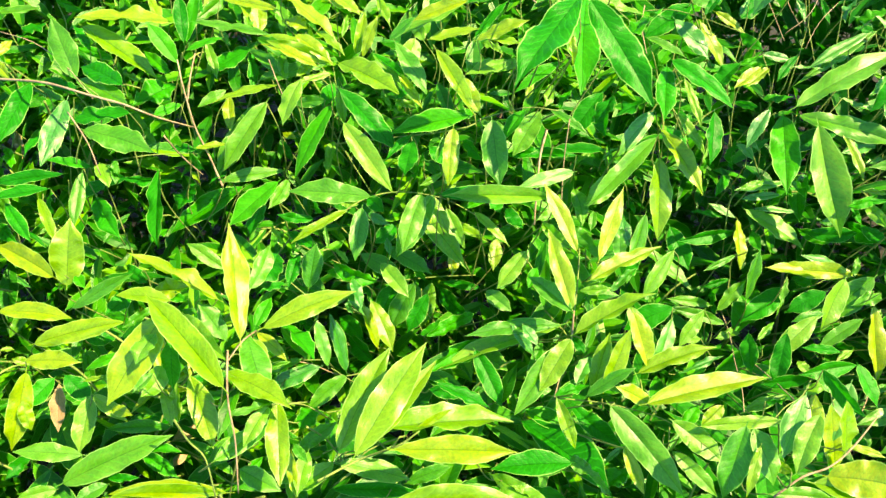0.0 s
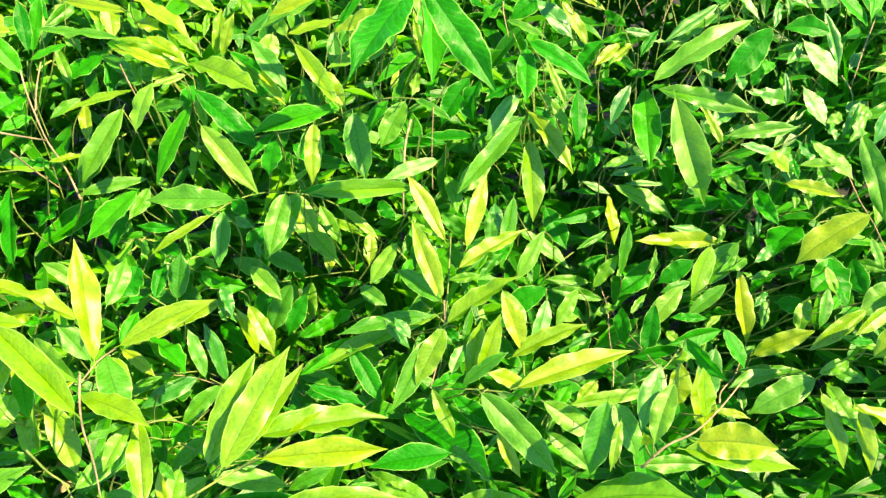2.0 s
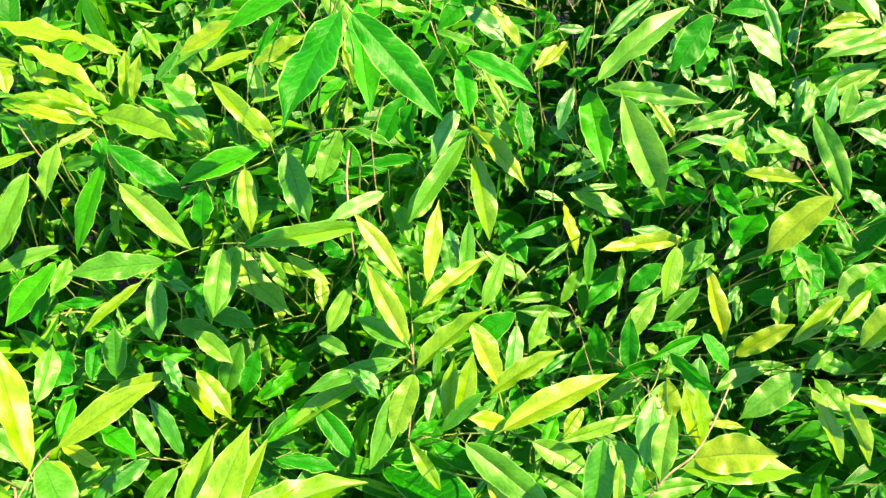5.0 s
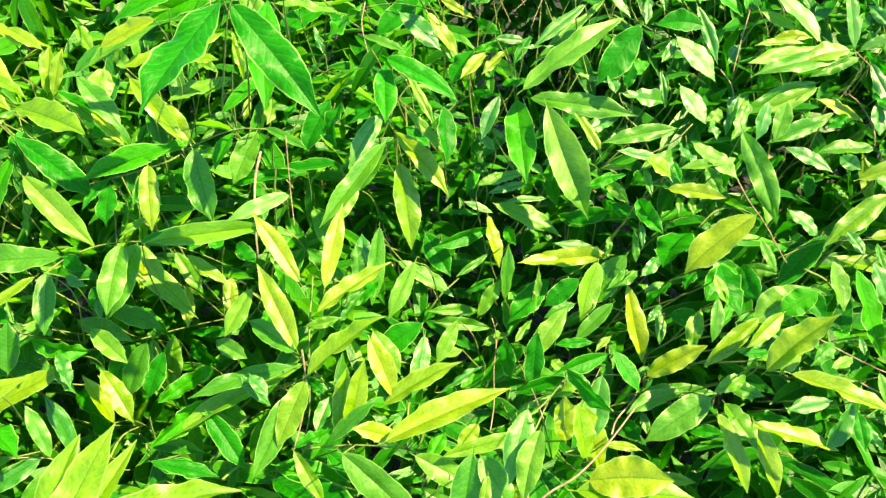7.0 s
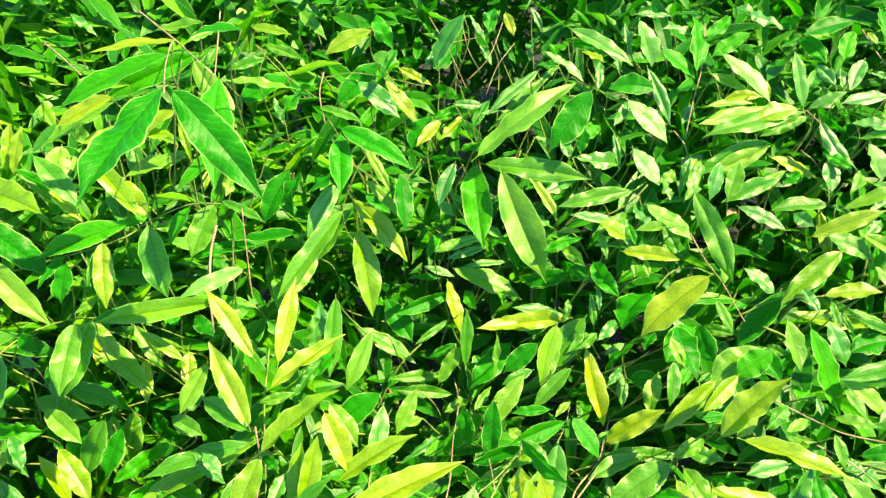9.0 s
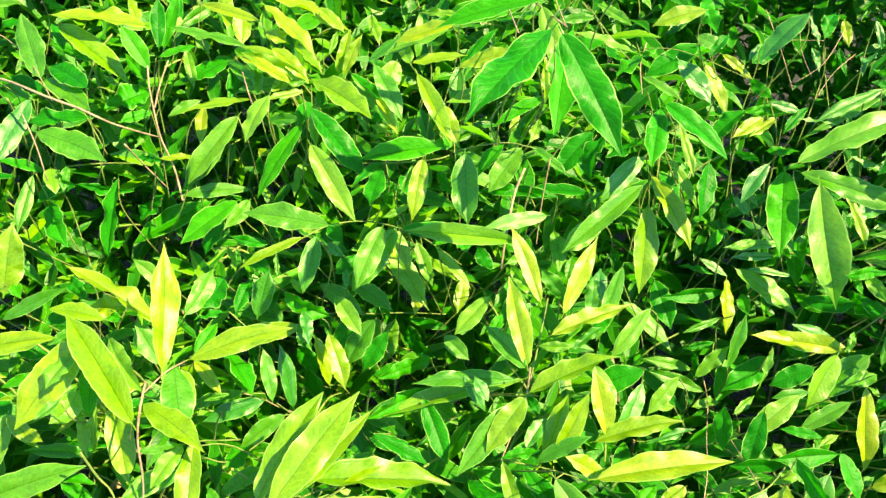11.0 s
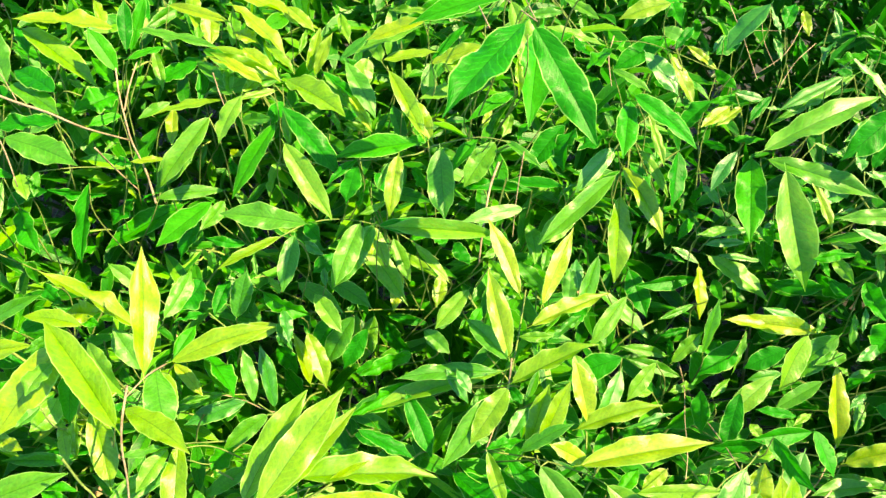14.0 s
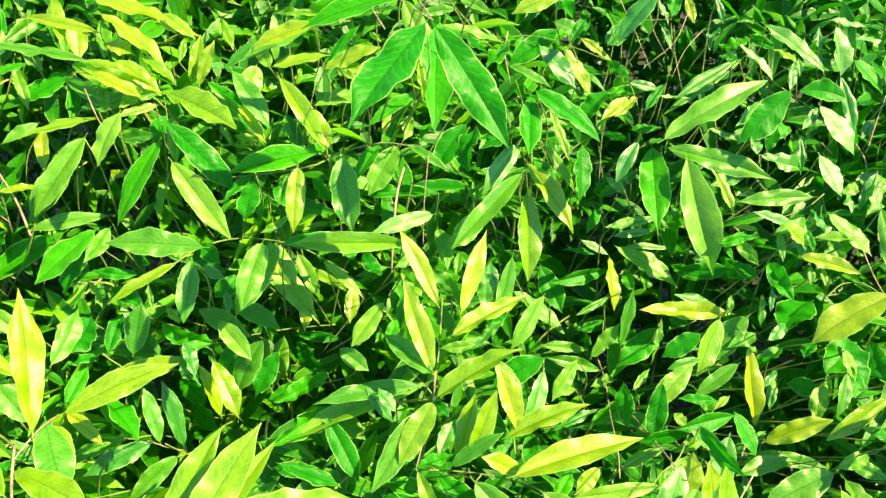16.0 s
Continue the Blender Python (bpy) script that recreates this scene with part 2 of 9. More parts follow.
def smooth_line(points, steps=5):
    """A Catmull-Rom line through the points."""
    p = [Vector(q) for q in points]
    p = [2 * p[0] - p[1]] + p + [2 * p[-1] - p[-2]]
    out = []
    for i in range(1, len(p) - 2):
        for k in range(steps):
            t = k / steps
            a, b, c, d = p[i - 1 : i + 3]
            out.append(0.5 * (2 * b + (c - a) * t + (2 * a - 5 * b + 4 * c - d) * t * t + (3 * b - a - 3 * c + d) * t**3))
    return out + [p[-2]]


def surface(x, y):
    """Height of the foliage's outer face: a shoulder that rises away from the path and then levels off."""
    rise = 0.72 + 0.50 * (y - 0.45) if y < 1.15 else 1.07 + 0.5 * (1 - math.exp(1.15 - y))
    return rise + 0.05 * noise.noise(Vector((x * 2.3, y * 2.3, 0.0)))


def edge(x, y):
    """1 inside the thicket, falling to 0 at its rounded, uneven outer edge."""
    inside = 1 - ((x - 0.15) / (1.7 + 0.2 * y)) ** 4 - ((y - 2.1) / 2.0) ** 4 + 0.18 * noise.noise(Vector((x * 1.7, y * 1.7, 7.0)))
    return min(max(inside / 0.32, 0.0), 1.0) ** 0.5


# ---- ground ----
bm = bmesh.new()
N = 60
grid = {}
for i in range(N + 1):
    for j in range(N + 1):
        u, v = 2 * i / N - 1, 2 * j / N - 1
        x, y = 400 * u * abs(u) ** 2, 400 * v * abs(v) ** 2
        grid[i, j] = bm.verts.new((x, y, 0.03 * noise.noise(Vector((x * 0.7, y * 0.7, 3.0)))))
for i in range(N):
    for j in range(N):
        bm.faces.new((grid[i, j], grid[i + 1, j], grid[i + 1, j + 1], grid[i, j + 1]))
ground = tagged(part("ground", bm, soil, None), "bare soil under the dense shrubs, coloured near-black for shade", "ground", kind="structure")

# ---- shrubs ----
SHRUBS = []
BASES = [(-0.55, 1.0), (0.0, 1.1), (0.5, 1.05), (1.0, 1.15), (-0.9, 1.9), (0.0, 2.0), (0.9, 2.0), (1.6, 1.6), (-1.3, 1.3), (-0.9, 2.9), (0.4, 3.1), (1.5, 2.9)]
FRESH_LABEL = "evergreen shrub with yellow-green young shoots over glossy lance-shaped leaves"
OLD_LABEL = "dense evergreen shrub with glossy deep green lance-shaped leaves"
for bx, by in BASES:
    shrub = new("shrub")
    shrub.location = (bx, by, 0)
    SHRUBS.append(tagged(shrub, FRESH_LABEL if by < 1.5 and bx < 0.3 else OLD_LABEL, "shrub", "shrubs of the thicket"))


def under(shrub, ob):
    """Makes ob, whose mesh is in world places, a part of the shrub."""
    ob.parent = shrub
    ob.location = -shrub.location
    return ob


for shrub in SHRUBS:
    for k in range(4):
        x = shrub.location.x + random.uniform(-0.4, 0.4)
        y = shrub.location.y + random.uniform(-0.4, 0.4)
        foot = Vector((shrub.location.x + random.uniform(-0.08, 0.08), shrub.location.y + random.uniform(-0.08, 0.08), -0.05))
        top = Vector((x, y, max(surface(x, y) * edge(x, y) - random.uniform(0.20, 0.35), 0.15)))
        knee = foot.lerp(top, 0.55) + Vector((random.uniform(-0.05, 0.05), random.uniform(-0.05, 0.05), 0.1))
        line = smooth_line([foot, knee, top], 7)
        r = random.uniform(0.004, 0.008)
        under(shrub, part("stem", tube(line, [r * (1 - 0.6 * i / len(line)) for i in range(len(line))]), bark, None))


def twig(shrub, node):
    """A twig that comes up out of the shrub to a node, where leaves sit."""
    node = Vector(node)
    back = (Vector((shrub.location.x, shrub.location.y, 0.35)) - node).normalized()
    a = node + back * 0.035 + Vector((random.uniform(-0.02, 0.02), random.uniform(-0.01, 0.03), -0.015))
    b = node + back * 0.15 + Vector((random.uniform(-0.05, 0.05), random.uniform(0.0, 0.07), -0.01))
    line = smooth_line([b, a, node], 5)
    return under(shrub, part("branch", tube(line, [0.0011 - 0.0004 * i / len(line) for i in range(len(line))], 5), green_bark, None))


def bare_twig(shrub, radius, material, *points):
    """A twig that shows between the leaves, through the points."""
    line = smooth_line(points, 4)
    return under(shrub, part("branch", tube(line, [radius * (1 - 0.35 * i / len(line)) for i in range(len(line))], 6), material, None))


def leaf_pose(base, tip, width, face):
    base, tip = Vector(base), Vector(tip)
    y = tip - base
    length = y.length
    y.normalize()
    z = Vector(face)
    z = (z - y * z.dot(y)).normalized()
    x = y.cross(z)
    m = Matrix((x * width, y * length, z * (0.5 * width + 0.25 * length))).transposed().to_4x4()
    m.translation = base
    return m


OUTWARD = Vector((0.0, -0.82, 0.57))
ACROSS = Vector((1.0, 0.0, 0.0))
ALONG = OUTWARD.cross(ACROSS)
OUTER = {}
TO_SUN = Vector(SUN_WAY).normalized()
SUN_X = TO_SUN.orthogonal().normalized()
SUN_Y = TO_SUN.cross(SUN_X)
SUNLIT = {}
COUNT = {}


def cell(p):
    return round(p.dot(ACROSS) / 0.02), round(p.dot(ALONG) / 0.02)


def note_outer(base, tip, width):
    """Keeps the depth of an outer leaf in cells of the outer face, so that inner leaves grow behind it."""
    for k in range(5):
        p = Vector(base).lerp(Vector(tip), k / 4)
        i, j = cell(p)
        for a in (-1, 0, 1):
            for b in (-1, 0, 1):
                OUTER[i + a, j + b] = min(OUTER.get((i + a, j + b), 9.0), p.dot(OUTWARD))


def behind(base, tip):
    """Whether an inner leaf lies behind every outer leaf that it meets."""
    for k in range(5):
        p = base.lerp(tip, k / 4)
        if p.dot(OUTWARD) > OUTER.get(cell(p), 9.0) - 0.012:
            return False
    return True


def sun_cell(p):
    return round(p.dot(SUN_X) / 0.016), round(p.dot(SUN_Y) / 0.016)


def note_sunlit(base, tip):
    """Young leaves stand in the open: keeps the place of one in cells across the sun's rays."""
    for k in range(6):
        p = Vector(base).lerp(Vector(tip), 0.1 + 0.8 * k / 5)
        i, j = sun_cell(p)
        for a in (-1, 0, 1):
            for b in (-1, 0, 1):
                SUNLIT[i + a, j + b] = min(SUNLIT.get((i + a, j + b), 9.0), p.dot(TO_SUN))


def shades(base, tip):
    """Whether an inner leaf would stand between the sun and a young leaf."""
    for k in range(5):
        p = base.lerp(tip, k / 4)
        if p.dot(TO_SUN) > SUNLIT.get(sun_cell(p), 9.0) + 0.02:
            return True
    return False


LEAF_LABELS = {"young_leaf": "young yellow-green leaf", "dry_leaf": "dry brown leaf"}


def grow(branch, base, tip, width, material, face, curve=None):
    """A leaf on a branch from its base to its tip, with its upper side to face."""
    meshes = LEAF_MESHES[material.name]
    big = (Vector(tip) - Vector(base)).length > 0.10
    # each leaf is rolled a little about its own length
    roll = max(-0.75, min(0.75, random.gauss(0, 0.36 if curve is None else 0.12)))
    face = Matrix.Rotation(roll, 3, (Vector(tip) - Vector(base)).normalized()) @ Vector(face)
    mesh = bent_leaf(material, curve) if curve is not None else random.choice(meshes[: len(CALM)] if big else meshes)
    ob = new("leaf", mesh)
    ob.parent = branch
    # branch and shrub cancel out, so that the leaf's own pose is in world places
    ob.matrix_basis = leaf_pose(base, tip, 0.91 * width, face)
    return tagged(ob, LEAF_LABELS[material.name]) if material.name in LEAF_LABELS else ob


def leaf(branch, base, tip, width, material, face, curve=None):
    """A leaf of the outer face; curve: how far it bows to its right, as a part of its length."""
    note_outer(base, tip, width)
    if material in (young, pale):
        note_sunlit(base, tip)
    COUNT[branch.parent.name] = COUNT.get(branch.parent.name, 0) + 1
    return grow(branch, base, tip, width, material, face, curve)


# ---- twigs and leaves of the outer face ----
bare_twig(SHRUBS[0], 0.0008, bark, (-0.687, 1.176, 1.183), (-0.615, 1.137, 1.179), (-0.548, 1.077, 1.168), (-0.502, 1.023, 1.156), (-0.483, 0.999, 1.150))
bare_twig(SHRUBS[1], 0.0011, green_bark, (0.179, 0.858, 0.998), (0.167, 0.786, 0.978), (0.158, 0.753, 0.931), (0.150, 0.732, 0.892), (0.138, 0.691, 0.889))
bare_twig(SHRUBS[1], 0.0010, green_bark, (-0.148, 0.921, 1.012), (-0.110, 0.951, 1.021), (-0.063, 0.967, 1.021), (-0.006, 0.967, 1.011), (0.035, 0.965, 0.989), (0.068, 0.954, 0.971))
bare_twig(SHRUBS[2], 0.0010, green_bark, (0.138, 0.691, 0.889), (0.188, 0.680, 0.893), (0.227, 0.667, 0.894), (0.263, 0.647, 0.896), (0.289, 0.587, 0.921))
bare_twig(SHRUBS[2], 0.0008, bark, (0.412, 0.909, 0.849), (0.403, 0.845, 0.861), (0.374, 0.748, 0.897), (0.354, 0.672, 0.923), (0.336, 0.619, 0.941))
bare_twig(SHRUBS[2], 0.0013, bark, (0.337, 0.515, 0.927), (0.365, 0.525, 0.946), (0.402, 0.542, 0.942), (0.450, 0.585, 0.923), (0.518, 0.657, 0.890))
bare_twig(SHRUBS[2], 0.0008, green_bark, (0.465, 0.722, 0.902), (0.398, 0.624, 0.963), (0.367, 0.597, 0.973), (0.351, 0.583, 0.970))
bare_twig(SHRUBS[0], 0.0008, green_bark, (-0.447, 0.933, 1.090), (-0.416, 0.971, 1.078), (-0.393, 1.037, 1.045), (-0.378, 1.065, 1.030))
bare_twig(SHRUBS[1], 0.0008, bark, (-0.219, 0.780, 0.872), (-0.192, 0.825, 0.819), (-0.162, 0.826, 0.801), (-0.144, 0.824, 0.797))
bare_twig(SHRUBS[2], 0.0008, green_bark, (0.506, 0.906, 0.889), (0.538, 0.908, 0.898), (0.562, 0.914, 0.909), (0.584, 0.913, 0.915))
bare_twig(SHRUBS[2], 0.0008, green_bark, (0.307, 1.053, 1.104), (0.320, 1.063, 1.062), (0.327, 1.059, 1.021))
bare_twig(SHRUBS[1], 0.0007, green_bark, (-0.170, 1.136, 1.140), (-0.163, 1.103, 1.108), (-0.162, 1.084, 1.061))
bare_twig(SHRUBS[0], 0.0010, bark, (-0.881, 1.174, 0.572), (-0.873, 1.199, 0.527), (-0.868, 1.220, 0.477))
bare_twig(SHRUBS[3], 0.0011, bark, (0.781, 1.027, 1.115), (0.790, 1.008, 1.099), (0.786, 0.988, 1.082), (0.772, 0.968, 1.067))
bare_twig(SHRUBS[2], 0.0009, green_bark, (0.717, 0.969, 1.068), (0.690, 0.955, 1.057), (0.662, 0.949, 1.048), (0.639, 0.951, 1.039))
bare_twig(SHRUBS[2], 0.0010, bark, (0.750, 0.901, 1.021), (0.757, 0.870, 0.997), (0.770, 0.844, 0.974), (0.777, 0.809, 0.949), (0.776, 0.792, 0.945))
bare_twig(SHRUBS[2], 0.0008, green_bark, (0.672, 0.839, 0.990), (0.704, 0.857, 0.998), (0.739, 0.860, 0.993), (0.761, 0.852, 0.982))
bare_twig(SHRUBS[3], 0.0010, bark, (0.900, 1.174, 1.213), (0.863, 1.107, 1.175), (0.827, 1.060, 1.144), (0.793, 1.014, 1.105))
bare_twig(SHRUBS[2], 0.0010, green_bark, (0.634, 1.119, 1.194), (0.667, 1.091, 1.182), (0.706, 1.061, 1.161), (0.745, 1.047, 1.143), (0.775, 1.034, 1.122))
bare_twig(SHRUBS[3], 0.0009, bark, (0.968, 0.996, 1.128), (0.992, 0.983, 1.103), (1.011, 0.973, 1.068))
bare_twig(SHRUBS[3], 0.0010, bark, (1.124, 1.104, 1.194), (1.125, 1.065, 1.170), (1.130, 1.041, 1.150), (1.111, 1.001, 1.122))
bare_twig(SHRUBS[3], 0.0009, green_bark, (0.943, 0.982, 1.058), (0.968, 0.986, 1.092), (0.980, 0.991, 1.123))
bare_twig(SHRUBS[3], 0.0008, green_bark, (0.769, 0.801, 0.948), (0.832, 0.812, 0.953), (0.871, 0.795, 0.960), (0.914, 0.785, 0.961))
bare_twig(SHRUBS[2], 0.0009, bark, (0.723, 0.653, 0.950), (0.759, 0.617, 0.937), (0.784, 0.599, 0.928), (0.852, 0.608, 0.886))
bare_twig(SHRUBS[2], 0.0011, bark, (0.475, 0.626, 0.888), (0.505, 0.676, 0.852), (0.554, 0.732, 0.818), (0.573, 0.758, 0.827), (0.591, 0.782, 0.839))
bare_twig(SHRUBS[2], 0.0008, green_bark, (0.424, 0.605, 0.966), (0.469, 0.681, 0.905), (0.525, 0.774, 0.847), (0.545, 0.807, 0.851))
bare_twig(SHRUBS[2], 0.0009, bark, (0.427, 0.944, 0.810), (0.430, 0.861, 0.817), (0.402, 0.690, 0.917), (0.382, 0.588, 0.978))
bare_twig(SHRUBS[2], 0.0010, bark, (0.313, 1.228, 1.204), (0.300, 1.177, 1.189), (0.299, 1.121, 1.167))
bare_twig(SHRUBS[1], 0.0009, bark, (0.173, 0.998, 1.120), (0.168, 0.982, 1.064), (0.165, 0.952, 1.015))
bare_twig(SHRUBS[2], 0.0010, bark, (0.737, 0.586, 0.938), (0.772, 0.571, 0.916), (0.831, 0.571, 0.853), (0.875, 0.552, 0.820))
bare_twig(SHRUBS[1], 0.0014, bark, (0.055, 1.387, 1.288), (0.081, 1.362, 1.267), (0.112, 1.290, 1.259), (0.147, 1.149, 1.270), (0.175, 1.030, 1.282))
bare_twig(SHRUBS[1], 0.0013, bark, (-0.090, 1.373, 1.262), (-0.056, 1.306, 1.256), (0.004, 1.133, 1.276))
bare_twig(SHRUBS[1], 0.0011, bark, (0.177, 1.357, 1.280), (0.170, 1.279, 1.259), (0.174, 1.037, 1.282))
bare_twig(SHRUBS[1], 0.0010, bark, (0.116, 1.003, 1.280), (0.103, 1.177, 1.264), (0.103, 1.309, 1.259))
bare_twig(SHRUBS[1], 0.0009, green_bark, (0.224, 1.268, 1.242), (0.250, 1.216, 1.221), (0.270, 1.201, 1.202), (0.295, 1.172, 1.187))
bare_twig(SHRUBS[2], 0.0009, green_bark, (0.310, 1.215, 1.200), (0.353, 1.210, 1.203), (0.398, 1.187, 1.197), (0.451, 1.165, 1.183))
bare_twig(SHRUBS[3], 0.0009, bark, (0.974, 0.920, 1.017), (0.987, 0.945, 1.030), (0.982, 0.975, 1.054), (0.962, 0.984, 1.072))
bare_twig(SHRUBS[0], 0.0020, bark, (-0.741, 1.093, 1.145), (-0.642, 1.070, 1.149), (-0.554, 1.020, 1.165), (-0.479, 0.978, 1.166), (-0.427, 0.962, 1.159), (-0.391, 0.975, 1.134), (-0.369, 1.049, 1.082))
bare_twig(SHRUBS[0], 0.0017, bark, (-0.326, 0.994, 1.015), (-0.356, 1.049, 1.037), (-0.368, 1.050, 1.079), (-0.376, 1.060, 1.117), (-0.382, 1.071, 1.145), (-0.391, 1.096, 1.168))
bare_twig(SHRUBS[0], 0.0014, bark, (-0.376, 1.064, 1.120), (-0.376, 1.092, 1.142), (-0.374, 1.131, 1.166))
bare_twig(SHRUBS[0], 0.0011, bark, (-0.499, 0.953, 1.152), (-0.461, 0.907, 1.131), (-0.449, 0.892, 1.091))
bare_twig(SHRUBS[0], 0.0013, bark, (-0.399, 1.003, 1.092), (-0.395, 1.041, 1.040), (-0.370, 1.046, 1.004))
bare_twig(SHRUBS[1], 0.0011, bark, (-0.260, 1.107, 1.164), (-0.249, 1.092, 1.138), (-0.241, 1.093, 1.106))
bare_twig(SHRUBS[0], 0.0014, green_bark, (-0.294, 0.590, 0.960), (-0.286, 0.594, 0.919), (-0.270, 0.587, 0.901), (-0.261, 0.568, 0.857))
bare_twig(SHRUBS[0], 0.0014, bark, (-0.240, 0.644, 1.011), (-0.235, 0.609, 0.997), (-0.232, 0.591, 0.976), (-0.228, 0.578, 0.941), (-0.230, 0.558, 0.877))
bare_twig(SHRUBS[0], 0.0011, bark, (-0.227, 0.714, 0.979), (-0.232, 0.674, 0.998), (-0.237, 0.632, 1.008))
bare_twig(SHRUBS[1], 0.0016, green_bark, (-0.143, 0.569, 0.884), (-0.099, 0.610, 0.872), (-0.054, 0.596, 0.911), (-0.029, 0.601, 0.930))
bare_twig(SHRUBS[1], 0.0012, bark, (0.157, 0.743, 0.986), (0.155, 0.728, 0.951), (0.146, 0.717, 0.916), (0.132, 0.676, 0.906))
bare_twig(SHRUBS[1], 0.0012, green_bark, (-0.151, 0.855, 0.947), (-0.114, 0.898, 0.913), (-0.067, 0.958, 0.869), (-0.011, 0.996, 0.847), (0.049, 1.000, 0.847))
bare_twig(SHRUBS[1], 0.0017, bark, (0.140, 0.979, 1.112), (0.129, 0.945, 1.092), (0.122, 0.903, 1.058), (0.119, 0.879, 1.022))
bare_twig(SHRUBS[1], 0.0012, green_bark, (-0.164, 1.045, 1.057), (0.012, 0.986, 1.109), (0.055, 1.006, 1.118), (0.111, 0.992, 1.140), (0.152, 0.971, 1.145))
bare_twig(SHRUBS[2], 0.0007, bark, (0.492, 1.291, 1.246), (0.506, 1.227, 1.209), (0.510, 1.148, 1.177))
bare_twig(SHRUBS[2], 0.0006, bark, (0.501, 1.242, 1.217), (0.532, 1.241, 1.219), (0.567, 1.236, 1.222))
bare_twig(SHRUBS[2], 0.0006, bark, (0.599, 1.253, 1.234), (0.557, 1.188, 1.205), (0.514, 1.160, 1.183))
bare_twig(SHRUBS[2], 0.0006, bark, (0.539, 1.280, 1.243), (0.534, 1.222, 1.211), (0.537, 1.167, 1.192))
bare_twig(SHRUBS[2], 0.0006, bark, (0.601, 1.200, 1.217), (0.563, 1.164, 1.198), (0.533, 1.123, 1.173))
b = twig(SHRUBS[0], (-0.759, 1.256, 0.970))
leaf(b, (-0.759, 1.256, 0.970), (-0.737, 1.208, 0.940), 0.016, dry, (0.47, -0.30, 0.83))
b = twig(SHRUBS[0], (-0.667, 1.111, 1.163))
leaf(b, (-0.666, 1.111, 1.167), (-0.651, 1.146, 1.179), 0.015, young, (0.65, -0.48, 0.59))
leaf(b, (-0.668, 1.111, 1.159), (-0.633, 1.076, 1.145), 0.016, young, (0.13, -0.24, 0.96))
b = twig(SHRUBS[0], (-0.660, 1.274, 1.162))
leaf(b, (-0.660, 1.274, 1.162), (-0.688, 1.223, 1.148), 0.035, mature, (0.13, -0.33, 0.94))
b = twig(SHRUBS[0], (-0.651, 1.314, 1.187))
leaf(b, (-0.651, 1.314, 1.187), (-0.589, 1.273, 1.181), 0.022, mature, (-0.52, -0.81, 0.27))
b = twig(SHRUBS[0], (-0.641, 0.946, 0.981))
leaf(b, (-0.641, 0.946, 0.981), (-0.605, 0.912, 0.970), 0.023, mature, (-0.44, -0.65, 0.62))
b = twig(SHRUBS[0], (-0.630, 0.927, 0.845))
leaf(b, (-0.630, 0.927, 0.845), (-0.655, 0.886, 0.813), 0.018, mid, (0.42, -0.70, 0.58))
b = twig(SHRUBS[0], (-0.607, 1.080, 1.138))
leaf(b, (-0.607, 1.080, 1.138), (-0.626, 0.981, 1.090), 0.033, mature, (0.50, -0.45, 0.74), 0)
b = twig(SHRUBS[0], (-0.596, 0.782, 0.885))
leaf(b, (-0.596, 0.782, 0.885), (-0.581, 0.788, 0.882), 0.009, young, (0.31, -0.26, 0.91))
b = twig(SHRUBS[0], (-0.590, 0.958, 0.859))
leaf(b, (-0.590, 0.958, 0.859), (-0.605, 0.930, 0.854), 0.016, mature, (0.39, -0.37, 0.84))
b = twig(SHRUBS[0], (-0.583, 1.116, 1.095))
leaf(b, (-0.583, 1.116, 1.095), (-0.635, 1.127, 1.111), 0.015, mid, (0.11, -0.63, 0.77))
b = twig(SHRUBS[0], (-0.582, 0.998, 1.007))
leaf(b, (-0.582, 0.998, 1.007), (-0.567, 0.958, 0.988), 0.025, mature, (-0.44, -0.51, 0.74))
b = twig(SHRUBS[0], (-0.577, 0.802, 0.840))
leaf(b, (-0.577, 0.802, 0.840), (-0.599, 0.799, 0.854), 0.014, young, (0.48, -0.60, 0.64))
b = twig(SHRUBS[0], (-0.562, 0.822, 0.978))
leaf(b, (-0.562, 0.822, 0.978), (-0.536, 0.803, 0.975), 0.008, pale, (-0.13, -0.35, 0.93))
b = twig(SHRUBS[0], (-0.546, 0.691, 0.784))
leaf(b, (-0.546, 0.691, 0.784), (-0.564, 0.653, 0.779), 0.020, mature, (0.45, -0.31, 0.84))
b = twig(SHRUBS[0], (-0.544, 1.159, 1.158))
leaf(b, (-0.544, 1.159, 1.158), (-0.584, 1.210, 1.180), 0.018, mature, (0.17, -0.28, 0.94))
b = twig(SHRUBS[0], (-0.539, 1.218, 1.121))
leaf(b, (-0.539, 1.218, 1.121), (-0.603, 1.231, 1.140), 0.017, mature, (-0.07, -0.92, 0.39))
b = twig(SHRUBS[0], (-0.539, 1.058, 1.124))
leaf(b, (-0.546, 1.050, 1.125), (-0.557, 0.950, 1.074), 0.033, pale, (0.35, -0.45, 0.82), 0)
b = twig(SHRUBS[0], (-0.511, 0.925, 1.065))
leaf(b, (-0.442, 0.930, 1.092), (-0.434, 0.896, 1.076), 0.014, mid, (0.30, -0.35, 0.89))
leaf(b, (-0.459, 0.926, 1.083), (-0.423, 0.903, 1.079), 0.029, mature, (-0.62, -0.72, 0.22))
b = twig(SHRUBS[0], (-0.506, 0.676, 0.923))
leaf(b, (-0.503, 0.685, 0.938), (-0.530, 0.642, 0.847), 0.031, young, (0.28, -0.90, 0.35), 0)
leaf(b, (-0.508, 0.667, 0.908), (-0.502, 0.653, 0.873), 0.019, young, (0.71, -0.61, 0.35))
b = twig(SHRUBS[0], (-0.494, 0.815, 0.986))
leaf(b, (-0.501, 0.801, 0.994), (-0.606, 0.868, 1.000), 0.030, young, (-0.22, -0.43, 0.87), 0.08)
